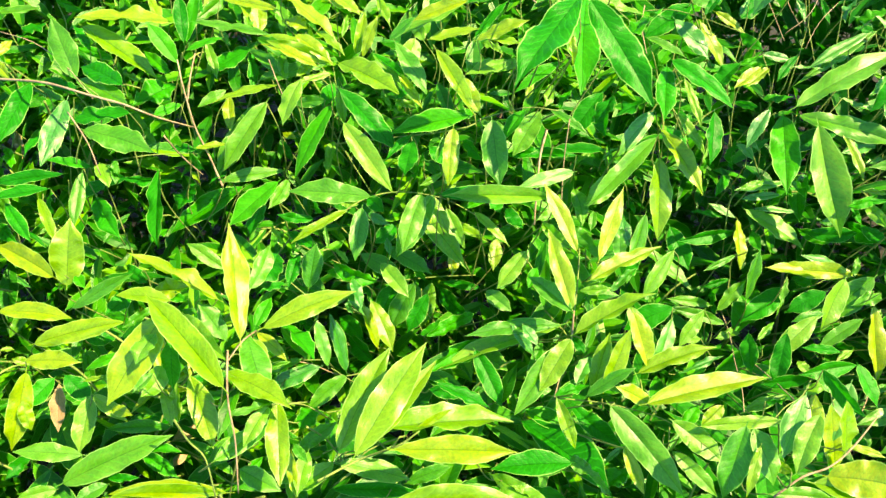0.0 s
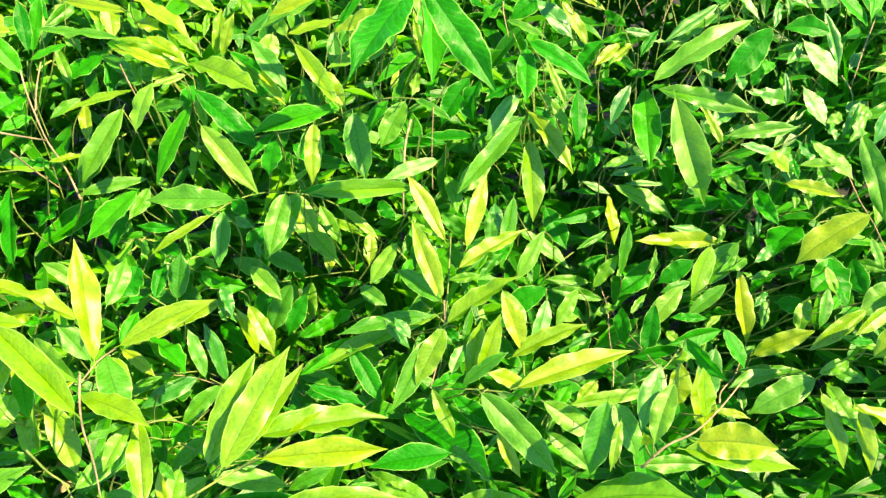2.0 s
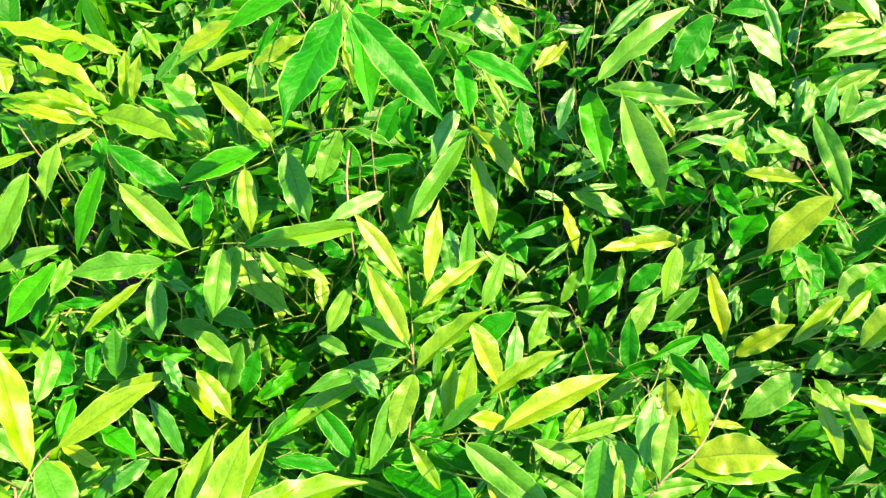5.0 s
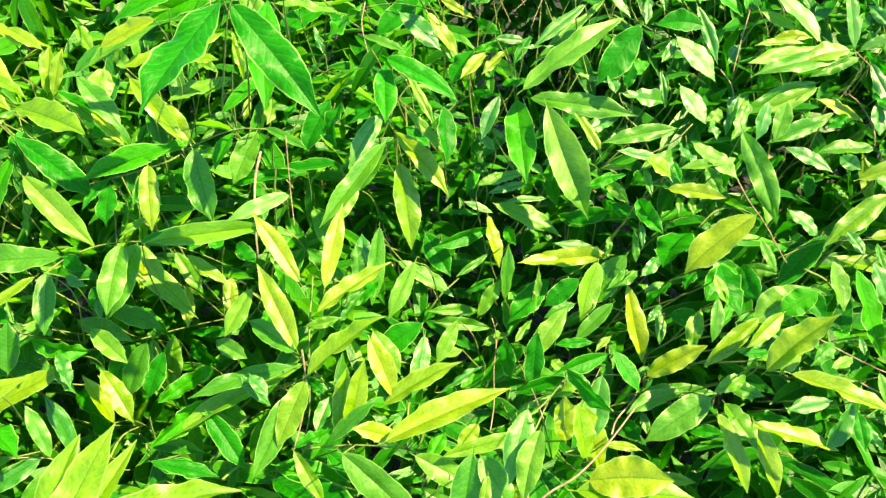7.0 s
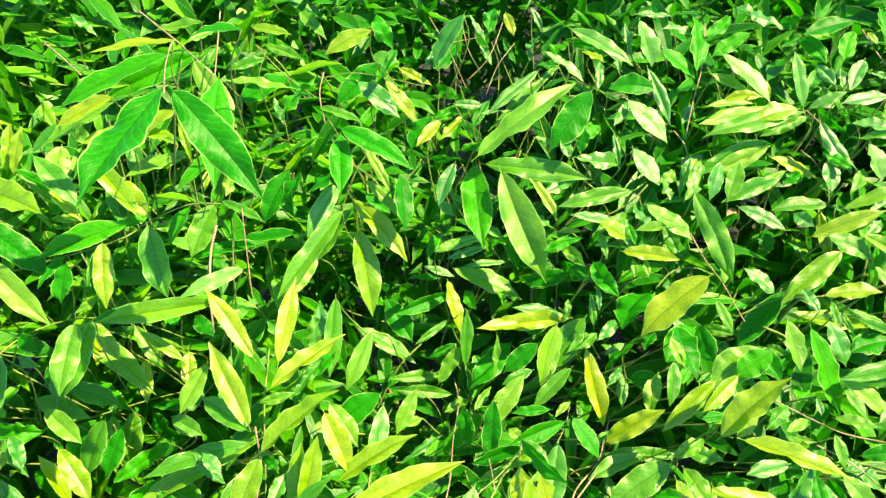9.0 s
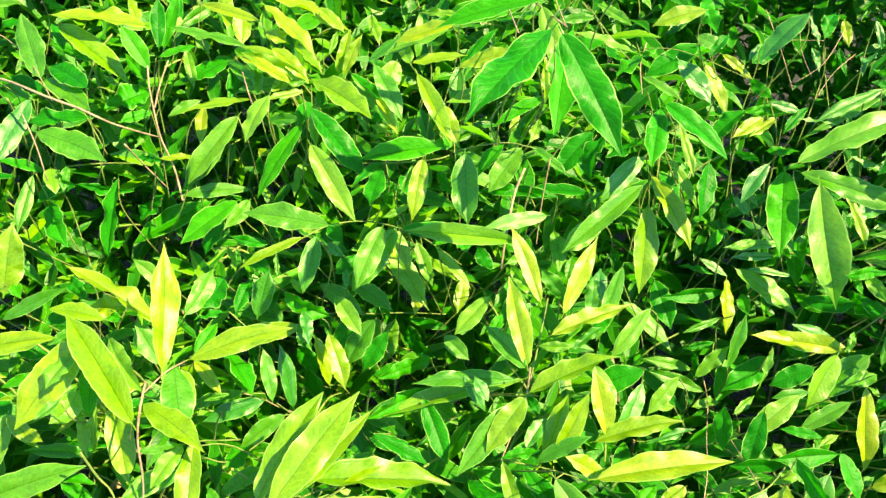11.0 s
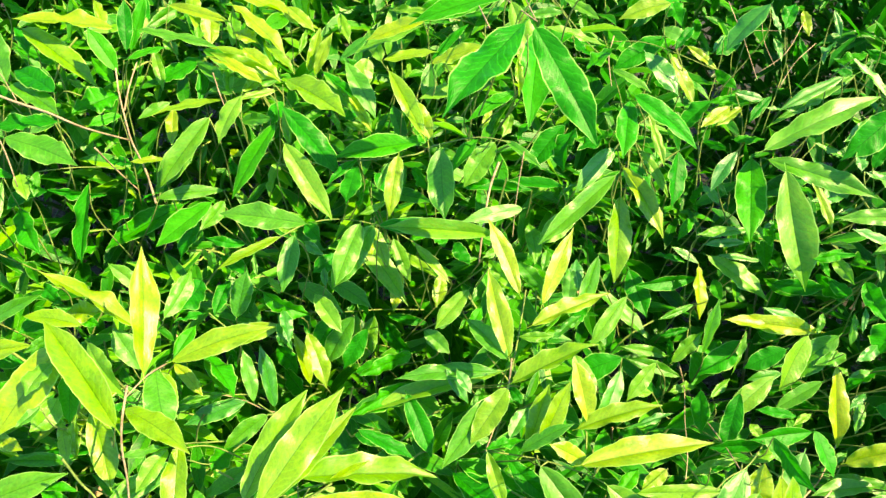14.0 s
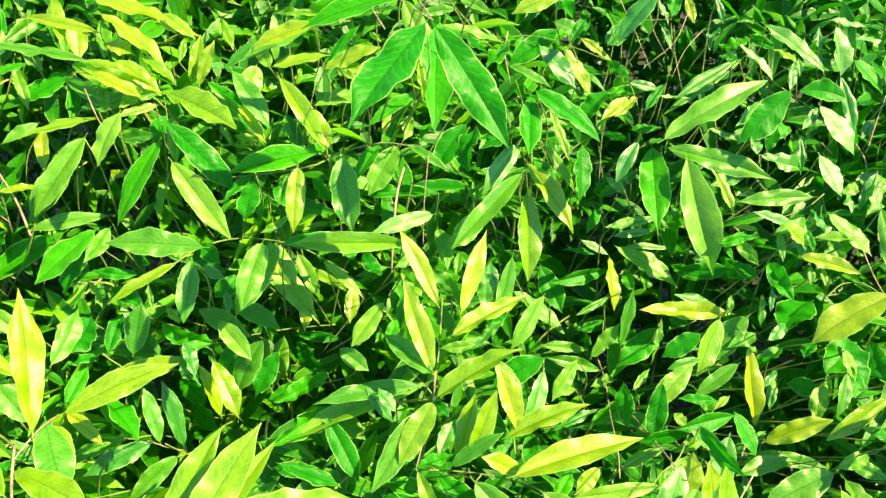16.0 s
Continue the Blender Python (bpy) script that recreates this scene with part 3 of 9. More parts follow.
leaf(b, (-0.487, 0.829, 0.978), (-0.470, 0.808, 0.971), 0.016, mature, (0.15, -0.22, 0.97))
b = twig(SHRUBS[0], (-0.491, 0.983, 1.022))
leaf(b, (-0.493, 0.986, 1.028), (-0.511, 0.953, 1.020), 0.023, mature, (0.43, -0.43, 0.79))
leaf(b, (-0.477, 0.998, 1.026), (-0.397, 1.002, 1.019), 0.014, mature, (-0.62, -0.72, 0.22))
leaf(b, (-0.502, 0.965, 1.013), (-0.453, 0.900, 0.988), 0.034, mature, (-0.42, -0.58, 0.70))
b = twig(SHRUBS[0], (-0.490, 0.989, 1.182))
leaf(b, (-0.539, 1.088, 1.140), (-0.445, 1.020, 1.129), 0.033, mid, (-0.13, -0.33, 0.94), -0.1)
b = twig(SHRUBS[0], (-0.477, 0.782, 0.906))
leaf(b, (-0.477, 0.782, 0.906), (-0.436, 0.800, 0.900), 0.026, mature, (0.28, -0.37, 0.89))
b = twig(SHRUBS[0], (-0.463, 1.328, 1.195))
leaf(b, (-0.463, 1.328, 1.195), (-0.525, 1.384, 1.214), 0.027, mid, (0.03, -0.29, 0.96))
b = twig(SHRUBS[0], (-0.462, 1.052, 1.148))
leaf(b, (-0.462, 1.052, 1.148), (-0.539, 1.102, 1.158), 0.036, mature, (0.12, -0.02, 0.99))
b = twig(SHRUBS[0], (-0.446, 1.208, 1.091))
leaf(b, (-0.450, 1.214, 1.098), (-0.505, 1.268, 1.116), 0.023, mature, (0.01, -0.31, 0.95))
leaf(b, (-0.441, 1.203, 1.084), (-0.492, 1.142, 1.076), 0.048, mature, (0.14, -0.24, 0.96))
b = twig(SHRUBS[0], (-0.445, 0.871, 0.911))
leaf(b, (-0.445, 0.871, 0.911), (-0.469, 0.834, 0.906), 0.027, mature, (0.33, -0.35, 0.88))
b = twig(SHRUBS[0], (-0.433, 0.861, 0.968))
leaf(b, (-0.433, 0.861, 0.968), (-0.396, 0.831, 0.962), 0.021, mature, (-0.07, -0.26, 0.96))
b = twig(SHRUBS[0], (-0.432, 0.948, 0.944))
leaf(b, (-0.432, 0.948, 0.944), (-0.413, 0.978, 0.950), 0.031, mature, (-0.05, -0.16, 0.98))
b = twig(SHRUBS[0], (-0.430, 0.982, 1.137))
leaf(b, (-0.430, 0.982, 1.137), (-0.514, 0.975, 1.128), 0.025, mature, (-0.05, -0.57, 0.82))
b = twig(SHRUBS[0], (-0.429, 0.594, 0.846))
leaf(b, (-0.433, 0.590, 0.848), (-0.392, 0.600, 0.856), 0.009, young, (-0.04, -0.53, 0.85))
leaf(b, (-0.395, 0.598, 0.853), (-0.358, 0.597, 0.855), 0.011, mature, (-0.06, -0.69, 0.72))
b = twig(SHRUBS[0], (-0.411, 0.833, 0.615))
leaf(b, (-0.411, 0.833, 0.615), (-0.431, 0.807, 0.613), 0.017, dry, (0.26, -0.25, 0.93))
b = twig(SHRUBS[0], (-0.406, 1.114, 1.089))
leaf(b, (-0.406, 1.114, 1.089), (-0.439, 1.078, 1.087), 0.018, mature, (0.48, -0.49, 0.73))
b = twig(SHRUBS[0], (-0.403, 1.094, 0.960))
leaf(b, (-0.403, 1.094, 0.960), (-0.420, 1.046, 0.943), 0.046, mature, (-0.22, -0.25, 0.94))
b = twig(SHRUBS[0], (-0.402, 0.878, 0.631))
leaf(b, (-0.402, 0.878, 0.631), (-0.434, 0.845, 0.634), 0.025, dry, (0.28, -0.19, 0.94))
b = twig(SHRUBS[0], (-0.395, 1.324, 1.196))
leaf(b, (-0.395, 1.324, 1.196), (-0.409, 1.365, 1.219), 0.019, mid, (0.19, -0.43, 0.89))
b = twig(SHRUBS[0], (-0.394, 1.069, 0.996))
leaf(b, (-0.394, 1.069, 0.996), (-0.377, 1.048, 0.988), 0.010, young, (0.10, -0.27, 0.96))
b = twig(SHRUBS[0], (-0.393, 0.659, 0.948))
leaf(b, (-0.377, 0.679, 0.975), (-0.420, 0.668, 0.959), 0.013, mature, (-0.17, -0.53, 0.83))
leaf(b, (-0.385, 0.639, 0.928), (-0.356, 0.623, 0.931), 0.015, young, (-0.27, -0.32, 0.91))
leaf(b, (-0.395, 0.661, 0.956), (-0.423, 0.659, 0.949), 0.006, young, (-0.18, -0.53, 0.83))
b = twig(SHRUBS[0], (-0.389, 1.251, 1.158))
leaf(b, (-0.382, 1.217, 1.150), (-0.364, 1.183, 1.101), 0.017, mid, (0.39, -0.68, 0.62))
leaf(b, (-0.408, 1.280, 1.167), (-0.373, 1.339, 1.187), 0.024, mid, (0.55, -0.54, 0.64))
leaf(b, (-0.377, 1.256, 1.157), (-0.347, 1.222, 1.144), 0.020, mid, (-0.12, -0.46, 0.88))
b = twig(SHRUBS[0], (-0.388, 1.062, 1.048))
leaf(b, (-0.378, 1.057, 1.041), (-0.422, 1.070, 1.035), 0.016, mature, (-0.27, -0.50, 0.82))
leaf(b, (-0.387, 1.054, 1.038), (-0.359, 1.022, 1.027), 0.016, mature, (-0.62, -0.72, 0.22))
leaf(b, (-0.399, 1.074, 1.066), (-0.411, 1.051, 1.059), 0.010, mid, (0.28, -0.42, 0.86))
b = twig(SHRUBS[0], (-0.381, 0.804, 0.968))
leaf(b, (-0.381, 0.804, 0.968), (-0.328, 0.791, 0.986), 0.030, young, (-0.39, -0.57, 0.72))
b = twig(SHRUBS[0], (-0.378, 1.171, 1.193))
leaf(b, (-0.422, 1.182, 1.195), (-0.559, 1.167, 1.208), 0.042, young, (0.13, -0.42, 0.90), 0.08)
leaf(b, (-0.377, 1.165, 1.200), (-0.261, 1.150, 1.185), 0.019, mid, (0.01, -0.65, 0.76), -0.05)
leaf(b, (-0.375, 1.204, 1.202), (-0.425, 1.272, 1.234), 0.022, mature, (0.09, -0.37, 0.93))
leaf(b, (-0.438, 1.187, 1.192), (-0.469, 1.240, 1.219), 0.019, young, (0.31, -0.29, 0.91))
leaf(b, (-0.306, 1.197, 1.196), (-0.329, 1.268, 1.235), 0.025, young, (0.17, -0.43, 0.89))
b = twig(SHRUBS[0], (-0.359, 0.746, 0.988))
leaf(b, (-0.359, 0.746, 0.988), (-0.391, 0.722, 0.977), 0.014, mid, (0.17, -0.58, 0.80))
b = twig(SHRUBS[0], (-0.339, 1.147, 1.091))
leaf(b, (-0.342, 1.145, 1.099), (-0.381, 1.113, 1.085), 0.017, mid, (0.22, -0.59, 0.78))
b = twig(SHRUBS[0], (-0.325, 1.228, 0.990))
leaf(b, (-0.325, 1.228, 0.990), (-0.335, 1.200, 0.950), 0.014, mid, (0.15, -0.83, 0.54))
b = twig(SHRUBS[0], (-0.323, 0.672, 0.929))
leaf(b, (-0.316, 0.668, 0.942), (-0.315, 0.642, 0.896), 0.014, young, (0.27, -0.83, 0.48))
b = twig(SHRUBS[0], (-0.322, 1.006, 1.026))
leaf(b, (-0.322, 1.006, 1.026), (-0.342, 0.984, 1.025), 0.011, mature, (-0.62, -0.72, 0.22))
b = twig(SHRUBS[0], (-0.314, 0.624, 0.868))
leaf(b, (-0.314, 0.624, 0.868), (-0.367, 0.627, 0.874), 0.015, mature, (0.09, -0.34, 0.94))
b = twig(SHRUBS[0], (-0.313, 0.668, 1.016))
leaf(b, (-0.301, 0.699, 1.016), (-0.238, 0.634, 1.005), 0.027, mid, (-0.15, -0.30, 0.94))
leaf(b, (-0.325, 0.665, 1.017), (-0.338, 0.628, 1.007), 0.028, mid, (0.27, -0.34, 0.90))
leaf(b, (-0.321, 0.651, 0.981), (-0.335, 0.613, 0.971), 0.027, mid, (0.40, -0.36, 0.85))
b = twig(SHRUBS[0], (-0.313, 0.785, 0.973))
leaf(b, (-0.330, 0.781, 0.973), (-0.358, 0.792, 0.972), 0.015, mature, (-0.13, -0.26, 0.95))
b = twig(SHRUBS[0], (-0.311, 0.607, 1.013))
leaf(b, (-0.311, 0.607, 1.013), (-0.325, 0.582, 1.009), 0.013, mid, (0.34, -0.35, 0.87))
b = twig(SHRUBS[0], (-0.295, 1.149, 1.075))
leaf(b, (-0.295, 1.149, 1.075), (-0.364, 1.085, 0.977), 0.039, mid, (0.23, -0.88, 0.42), 0)
b = twig(SHRUBS[0], (-0.255, 0.576, 0.910))
leaf(b, (-0.255, 0.576, 0.910), (-0.213, 0.627, 0.908), 0.025, mid, (0.38, -0.28, 0.88))
b = twig(SHRUBS[0], (-0.244, 0.672, 0.822))
leaf(b, (-0.233, 0.667, 0.807), (-0.253, 0.641, 0.805), 0.017, mature, (0.29, -0.29, 0.91))
b = twig(SHRUBS[0], (-0.244, 0.669, 0.981))
leaf(b, (-0.231, 0.665, 1.009), (-0.252, 0.765, 1.101), 0.034, young, (0.41, -0.57, 0.71), 0.03)
leaf(b, (-0.247, 0.643, 0.979), (-0.164, 0.587, 0.983), 0.031, young, (-0.09, -0.06, 0.99), -0.05)
leaf(b, (-0.233, 0.698, 0.987), (-0.200, 0.624, 0.963), 0.040, mid, (0.33, -0.16, 0.93), 0.05)
b = twig(SHRUBS[0], (-0.244, 0.783, 0.922))
leaf(b, (-0.210, 0.691, 1.004), (-0.104, 0.719, 1.036), 0.031, young, (-0.07, -0.61, 0.79), -0.12)
leaf(b, (-0.253, 0.792, 0.916), (-0.237, 0.839, 0.932), 0.021, mature, (0.38, -0.42, 0.82))
leaf(b, (-0.225, 0.815, 0.911), (-0.168, 0.749, 0.900), 0.034, mature, (0.24, 0.03, 0.97))
b = twig(SHRUBS[0], (-0.238, 0.603, 0.857))
leaf(b, (-0.253, 0.581, 0.848), (-0.396, 0.588, 0.838), 0.024, young, (-0.09, -0.44, 0.89), 0.1)
leaf(b, (-0.200, 0.598, 0.846), (-0.153, 0.631, 0.836), 0.025, mid, (0.37, -0.24, 0.90))
b = twig(SHRUBS[0], (-0.235, 0.749, 1.016))
leaf(b, (-0.235, 0.749, 1.016), (-0.219, 0.810, 1.039), 0.025, mid, (0.33, -0.41, 0.85))
b = twig(SHRUBS[0], (-0.235, 0.595, 1.004))
leaf(b, (-0.235, 0.595, 1.004), (-0.338, 0.693, 1.052), 0.036, young, (0.08, -0.37, 0.93), 0.05)
b = twig(SHRUBS[1], (-0.285, 1.258, 1.213))
leaf(b, (-0.265, 1.260, 1.204), (-0.254, 1.197, 1.171), 0.020, mid, (0.28, -0.41, 0.87))
leaf(b, (-0.294, 1.267, 1.243), (-0.123, 1.215, 1.195), 0.040, young, (0.08, -0.53, 0.84))
leaf(b, (-0.323, 1.268, 1.188), (-0.314, 1.225, 1.165), 0.019, mid, (0.14, -0.45, 0.88))
b = twig(SHRUBS[1], (-0.278, 1.154, 1.181))
leaf(b, (-0.284, 1.154, 1.179), (-0.203, 1.111, 1.155), 0.019, mid, (0.00, -0.49, 0.87))
leaf(b, (-0.272, 1.155, 1.182), (-0.169, 1.127, 1.156), 0.028, young, (0.14, -0.35, 0.93), -0.08)
b = twig(SHRUBS[1], (-0.268, 1.165, 1.008))
leaf(b, (-0.265, 1.158, 1.019), (-0.240, 1.139, 1.018), 0.014, young, (-0.17, -0.28, 0.94))
leaf(b, (-0.271, 1.172, 0.997), (-0.248, 1.133, 0.975), 0.014, mature, (0.05, -0.45, 0.89))
b = twig(SHRUBS[1], (-0.256, 1.036, 0.993))
leaf(b, (-0.264, 1.034, 0.996), (-0.288, 0.991, 0.982), 0.018, mid, (0.20, -0.40, 0.89))
b = twig(SHRUBS[1], (-0.245, 1.188, 1.195))
leaf(b, (-0.239, 1.178, 1.199), (-0.208, 1.153, 1.195), 0.027, young, (-0.14, -0.33, 0.93))
leaf(b, (-0.252, 1.198, 1.191), (-0.204, 1.164, 1.187), 0.017, young, (-0.17, -0.35, 0.92))
b = twig(SHRUBS[1], (-0.237, 1.105, 1.135))
leaf(b, (-0.244, 1.114, 1.139), (-0.304, 1.172, 1.157), 0.023, mid, (-0.17, -0.44, 0.88))
leaf(b, (-0.237, 1.097, 1.138), (-0.246, 1.140, 1.160), 0.017, mid, (0.36, -0.37, 0.86))
leaf(b, (-0.222, 1.110, 1.137), (-0.203, 1.146, 1.151), 0.019, young, (0.38, -0.50, 0.78))
b = twig(SHRUBS[1], (-0.237, 0.938, 0.977))
leaf(b, (-0.227, 0.943, 0.969), (-0.181, 0.905, 0.965), 0.021, mature, (-0.14, -0.27, 0.95))
leaf(b, (-0.248, 0.934, 0.984), (-0.227, 0.898, 0.970), 0.014, mid, (0.20, -0.26, 0.95))
b = twig(SHRUBS[1], (-0.227, 0.970, 1.038))
leaf(b, (-0.223, 0.970, 1.038), (-0.245, 0.922, 1.021), 0.022, mid, (0.23, -0.42, 0.88))
b = twig(SHRUBS[1], (-0.227, 0.823, 1.016))
leaf(b, (-0.219, 0.833, 1.007), (-0.239, 0.791, 0.993), 0.039, mature, (-0.29, -0.17, 0.94))
leaf(b, (-0.235, 0.813, 1.026), (-0.239, 0.778, 1.011), 0.014, mid, (0.42, -0.39, 0.82))
b = twig(SHRUBS[1], (-0.202, 0.656, 0.891))
leaf(b, (-0.202, 0.656, 0.891), (-0.287, 0.621, 0.841), 0.025, mid, (-0.16, -0.65, 0.74))
b = twig(SHRUBS[1], (-0.193, 0.774, 0.875))
leaf(b, (-0.179, 0.766, 0.883), (-0.227, 0.824, 0.899), 0.022, mid, (-0.08, -0.33, 0.94))
leaf(b, (-0.205, 0.769, 0.877), (-0.245, 0.758, 0.872), 0.009, mid, (0.12, -0.72, 0.68))
leaf(b, (-0.195, 0.786, 0.865), (-0.265, 0.770, 0.846), 0.017, mid, (-0.02, -0.72, 0.69))
b = twig(SHRUBS[1], (-0.191, 0.609, 0.959))
leaf(b, (-0.187, 0.615, 0.958), (-0.175, 0.535, 0.918), 0.029, young, (0.06, -0.43, 0.90), 0)
leaf(b, (-0.188, 0.599, 0.975), (-0.235, 0.587, 0.970), 0.009, mid, (0.02, -0.46, 0.89))
b = twig(SHRUBS[1], (-0.189, 0.762, 1.015))
leaf(b, (-0.189, 0.762, 1.015), (-0.230, 0.754, 1.004), 0.011, mature, (-0.09, -0.59, 0.80))
b = twig(SHRUBS[1], (-0.188, 0.845, 0.873))
leaf(b, (-0.195, 0.844, 0.856), (-0.215, 0.875, 0.866), 0.016, mature, (0.28, -0.14, 0.95))
b = twig(SHRUBS[1], (-0.183, 0.897, 0.987))
leaf(b, (-0.180, 0.900, 1.018), (-0.228, 0.896, 1.028), 0.015, mature, (0.19, -0.77, 0.61))
leaf(b, (-0.203, 0.891, 0.966), (-0.213, 0.841, 0.945), 0.021, mature, (0.28, -0.41, 0.87))
b = twig(SHRUBS[1], (-0.180, 1.092, 1.106))
leaf(b, (-0.180, 1.092, 1.106), (-0.230, 1.104, 1.094), 0.019, mid, (-0.32, -0.59, 0.74))
b = twig(SHRUBS[1], (-0.173, 1.144, 1.109))
leaf(b, (-0.173, 1.144, 1.109), (-0.187, 1.102, 1.090), 0.025, mature, (0.12, -0.44, 0.89))
b = twig(SHRUBS[1], (-0.173, 1.284, 1.134))
leaf(b, (-0.173, 1.284, 1.134), (-0.166, 1.319, 1.161), 0.012, mid, (0.09, -0.62, 0.78))
b = twig(SHRUBS[1], (-0.171, 1.077, 1.046))
leaf(b, (-0.171, 1.077, 1.046), (-0.175, 1.020, 1.019), 0.019, mid, (0.41, -0.41, 0.81))
b = twig(SHRUBS[1], (-0.169, 1.074, 1.159))
leaf(b, (-0.166, 1.110, 1.157), (-0.263, 1.115, 1.190), 0.024, young, (0.20, -0.70, 0.68))
leaf(b, (-0.155, 1.098, 1.162), (-0.064, 1.018, 1.149), 0.042, young, (-0.16, -0.34, 0.93), -0.08)
leaf(b, (-0.150, 1.040, 1.147), (-0.065, 0.985, 1.073), 0.039, mature, (0.26, -0.61, 0.75), -0.06)
leaf(b, (-0.186, 1.082, 1.163), (-0.272, 1.123, 1.184), 0.022, young, (-0.04, -0.52, 0.85))
b = twig(SHRUBS[1], (-0.164, 0.954, 1.005))
leaf(b, (-0.175, 0.944, 1.002), (-0.194, 0.969, 1.010), 0.024, mature, (-0.67, -0.64, 0.38))
leaf(b, (-0.153, 0.964, 1.008), (-0.123, 0.952, 1.009), 0.013, mid, (-0.22, -0.48, 0.85))
b = twig(SHRUBS[1], (-0.151, 0.696, 0.858))
leaf(b, (-0.164, 0.703, 0.861), (-0.182, 0.672, 0.854), 0.032, mature, (-0.33, -0.02, 0.94))
b = twig(SHRUBS[1], (-0.143, 0.612, 0.879))
leaf(b, (-0.161, 0.618, 0.875), (-0.168, 0.567, 0.858), 0.021, mid, (0.21, -0.33, 0.92))
leaf(b, (-0.096, 0.560, 0.939), (-0.021, 0.652, 1.017), 0.042, young, (0.04, -0.66, 0.75), -0.04)
leaf(b, (-0.118, 0.588, 0.914), (-0.063, 0.674, 0.989), 0.035, young, (-0.11, -0.61, 0.78), -0.08)
leaf(b, (-0.092, 0.584, 0.919), (-0.010, 0.661, 0.980), 0.027, young, (-0.17, -0.49, 0.86), 0.08)
leaf(b, (-0.123, 0.602, 0.874), (-0.039, 0.602, 0.844), 0.027, mid, (0.29, -0.46, 0.84), -0.08)
leaf(b, (-0.176, 0.601, 0.895), (-0.171, 0.574, 0.849), 0.013, young, (0.35, -0.79, 0.50))
leaf(b, (-0.171, 0.598, 0.912), (-0.152, 0.575, 0.907), 0.012, mid, (-0.00, -0.22, 0.98))
b = twig(SHRUBS[1], (-0.141, 0.994, 1.116))
leaf(b, (-0.141, 0.994, 1.116), (-0.073, 0.935, 1.040), 0.034, mid, (0.27, -0.63, 0.73), 0)
b = twig(SHRUBS[1], (-0.133, 0.861, 0.946))
leaf(b, (-0.113, 0.874, 0.929), (-0.171, 0.893, 0.935), 0.018, mature, (-0.14, -0.63, 0.76))
leaf(b, (-0.138, 0.864, 0.906), (-0.128, 0.843, 0.898), 0.011, pale, (-0.04, -0.37, 0.93))
leaf(b, (-0.134, 0.868, 0.967), (-0.151, 0.892, 0.975), 0.014, mid, (-0.10, -0.36, 0.93))
leaf(b, (-0.134, 0.854, 0.942), (-0.107, 0.804, 0.927), 0.019, pale, (0.02, -0.28, 0.96))
leaf(b, (-0.151, 0.857, 0.975), (-0.094, 0.857, 0.942), 0.028, mature, (0.40, -0.60, 0.69))
leaf(b, (-0.126, 0.848, 0.955), (-0.111, 0.805, 0.936), 0.018, pale, (0.18, -0.33, 0.93))
b = twig(SHRUBS[1], (-0.126, 0.942, 0.877))
leaf(b, (-0.126, 0.942, 0.877), (-0.107, 0.905, 0.863), 0.017, mature, (0.09, -0.30, 0.95))
b = twig(SHRUBS[1], (-0.119, 0.889, 1.043))
leaf(b, (-0.130, 0.883, 1.043), (-0.203, 0.846, 1.016), 0.014, young, (0.02, -0.63, 0.78), 0.05)
leaf(b, (-0.100, 0.896, 1.056), (-0.210, 0.902, 1.062), 0.034, mid, (-0.00, -0.66, 0.75), 0.06)
leaf(b, (-0.107, 0.926, 1.036), (-0.083, 0.899, 1.030), 0.022, mature, (-0.10, -0.32, 0.94))
leaf(b, (-0.101, 0.889, 1.034), (-0.074, 0.866, 1.031), 0.014, pale, (-0.09, -0.22, 0.97))
leaf(b, (-0.157, 0.857, 1.035), (-0.151, 0.836, 1.014), 0.007, mid, (0.28, -0.66, 0.70))
b = twig(SHRUBS[1], (-0.117, 0.881, 0.795))
leaf(b, (-0.126, 0.895, 0.805), (-0.165, 0.937, 0.814), 0.030, mature, (-0.51, -0.59, 0.62))
leaf(b, (-0.108, 0.867, 0.785), (-0.151, 0.918, 0.796), 0.036, mature, (-0.58, -0.61, 0.53))
b = twig(SHRUBS[1], (-0.114, 1.347, 1.181))
leaf(b, (-0.114, 1.347, 1.181), (-0.092, 1.289, 1.152), 0.021, mid, (-0.15, -0.49, 0.86))
b = twig(SHRUBS[1], (-0.105, 1.137, 1.168))
leaf(b, (-0.108, 1.125, 1.166), (-0.036, 1.079, 1.100), 0.021, mid, (-0.03, -0.83, 0.55))
b = twig(SHRUBS[1], (-0.094, 1.100, 1.102))
leaf(b, (-0.096, 1.103, 1.117), (-0.079, 1.086, 1.093), 0.009, mid, (0.20, -0.73, 0.65))
leaf(b, (-0.093, 1.097, 1.087), (-0.054, 1.093, 1.080), 0.013, mid, (0.09, -0.52, 0.85))
b = twig(SHRUBS[1], (-0.076, 0.879, 0.974))
leaf(b, (-0.076, 0.879, 0.974), (-0.081, 0.905, 0.985), 0.010, pale, (0.23, -0.35, 0.91))
b = twig(SHRUBS[1], (-0.073, 1.002, 0.892))
leaf(b, (-0.073, 1.002, 0.892), (-0.028, 0.959, 0.864), 0.022, mature, (0.21, -0.37, 0.90))
b = twig(SHRUBS[1], (-0.072, 0.950, 0.974))
leaf(b, (-0.072, 0.950, 0.974), (-0.099, 0.918, 0.966), 0.027, mature, (-0.19, -0.08, 0.98))
b = twig(SHRUBS[1], (-0.062, 1.469, 1.278))
leaf(b, (-0.062, 1.469, 1.278), (-0.025, 1.440, 1.245), 0.016, pale, (0.23, -0.58, 0.78))
b = twig(SHRUBS[1], (-0.056, 0.651, 0.807))
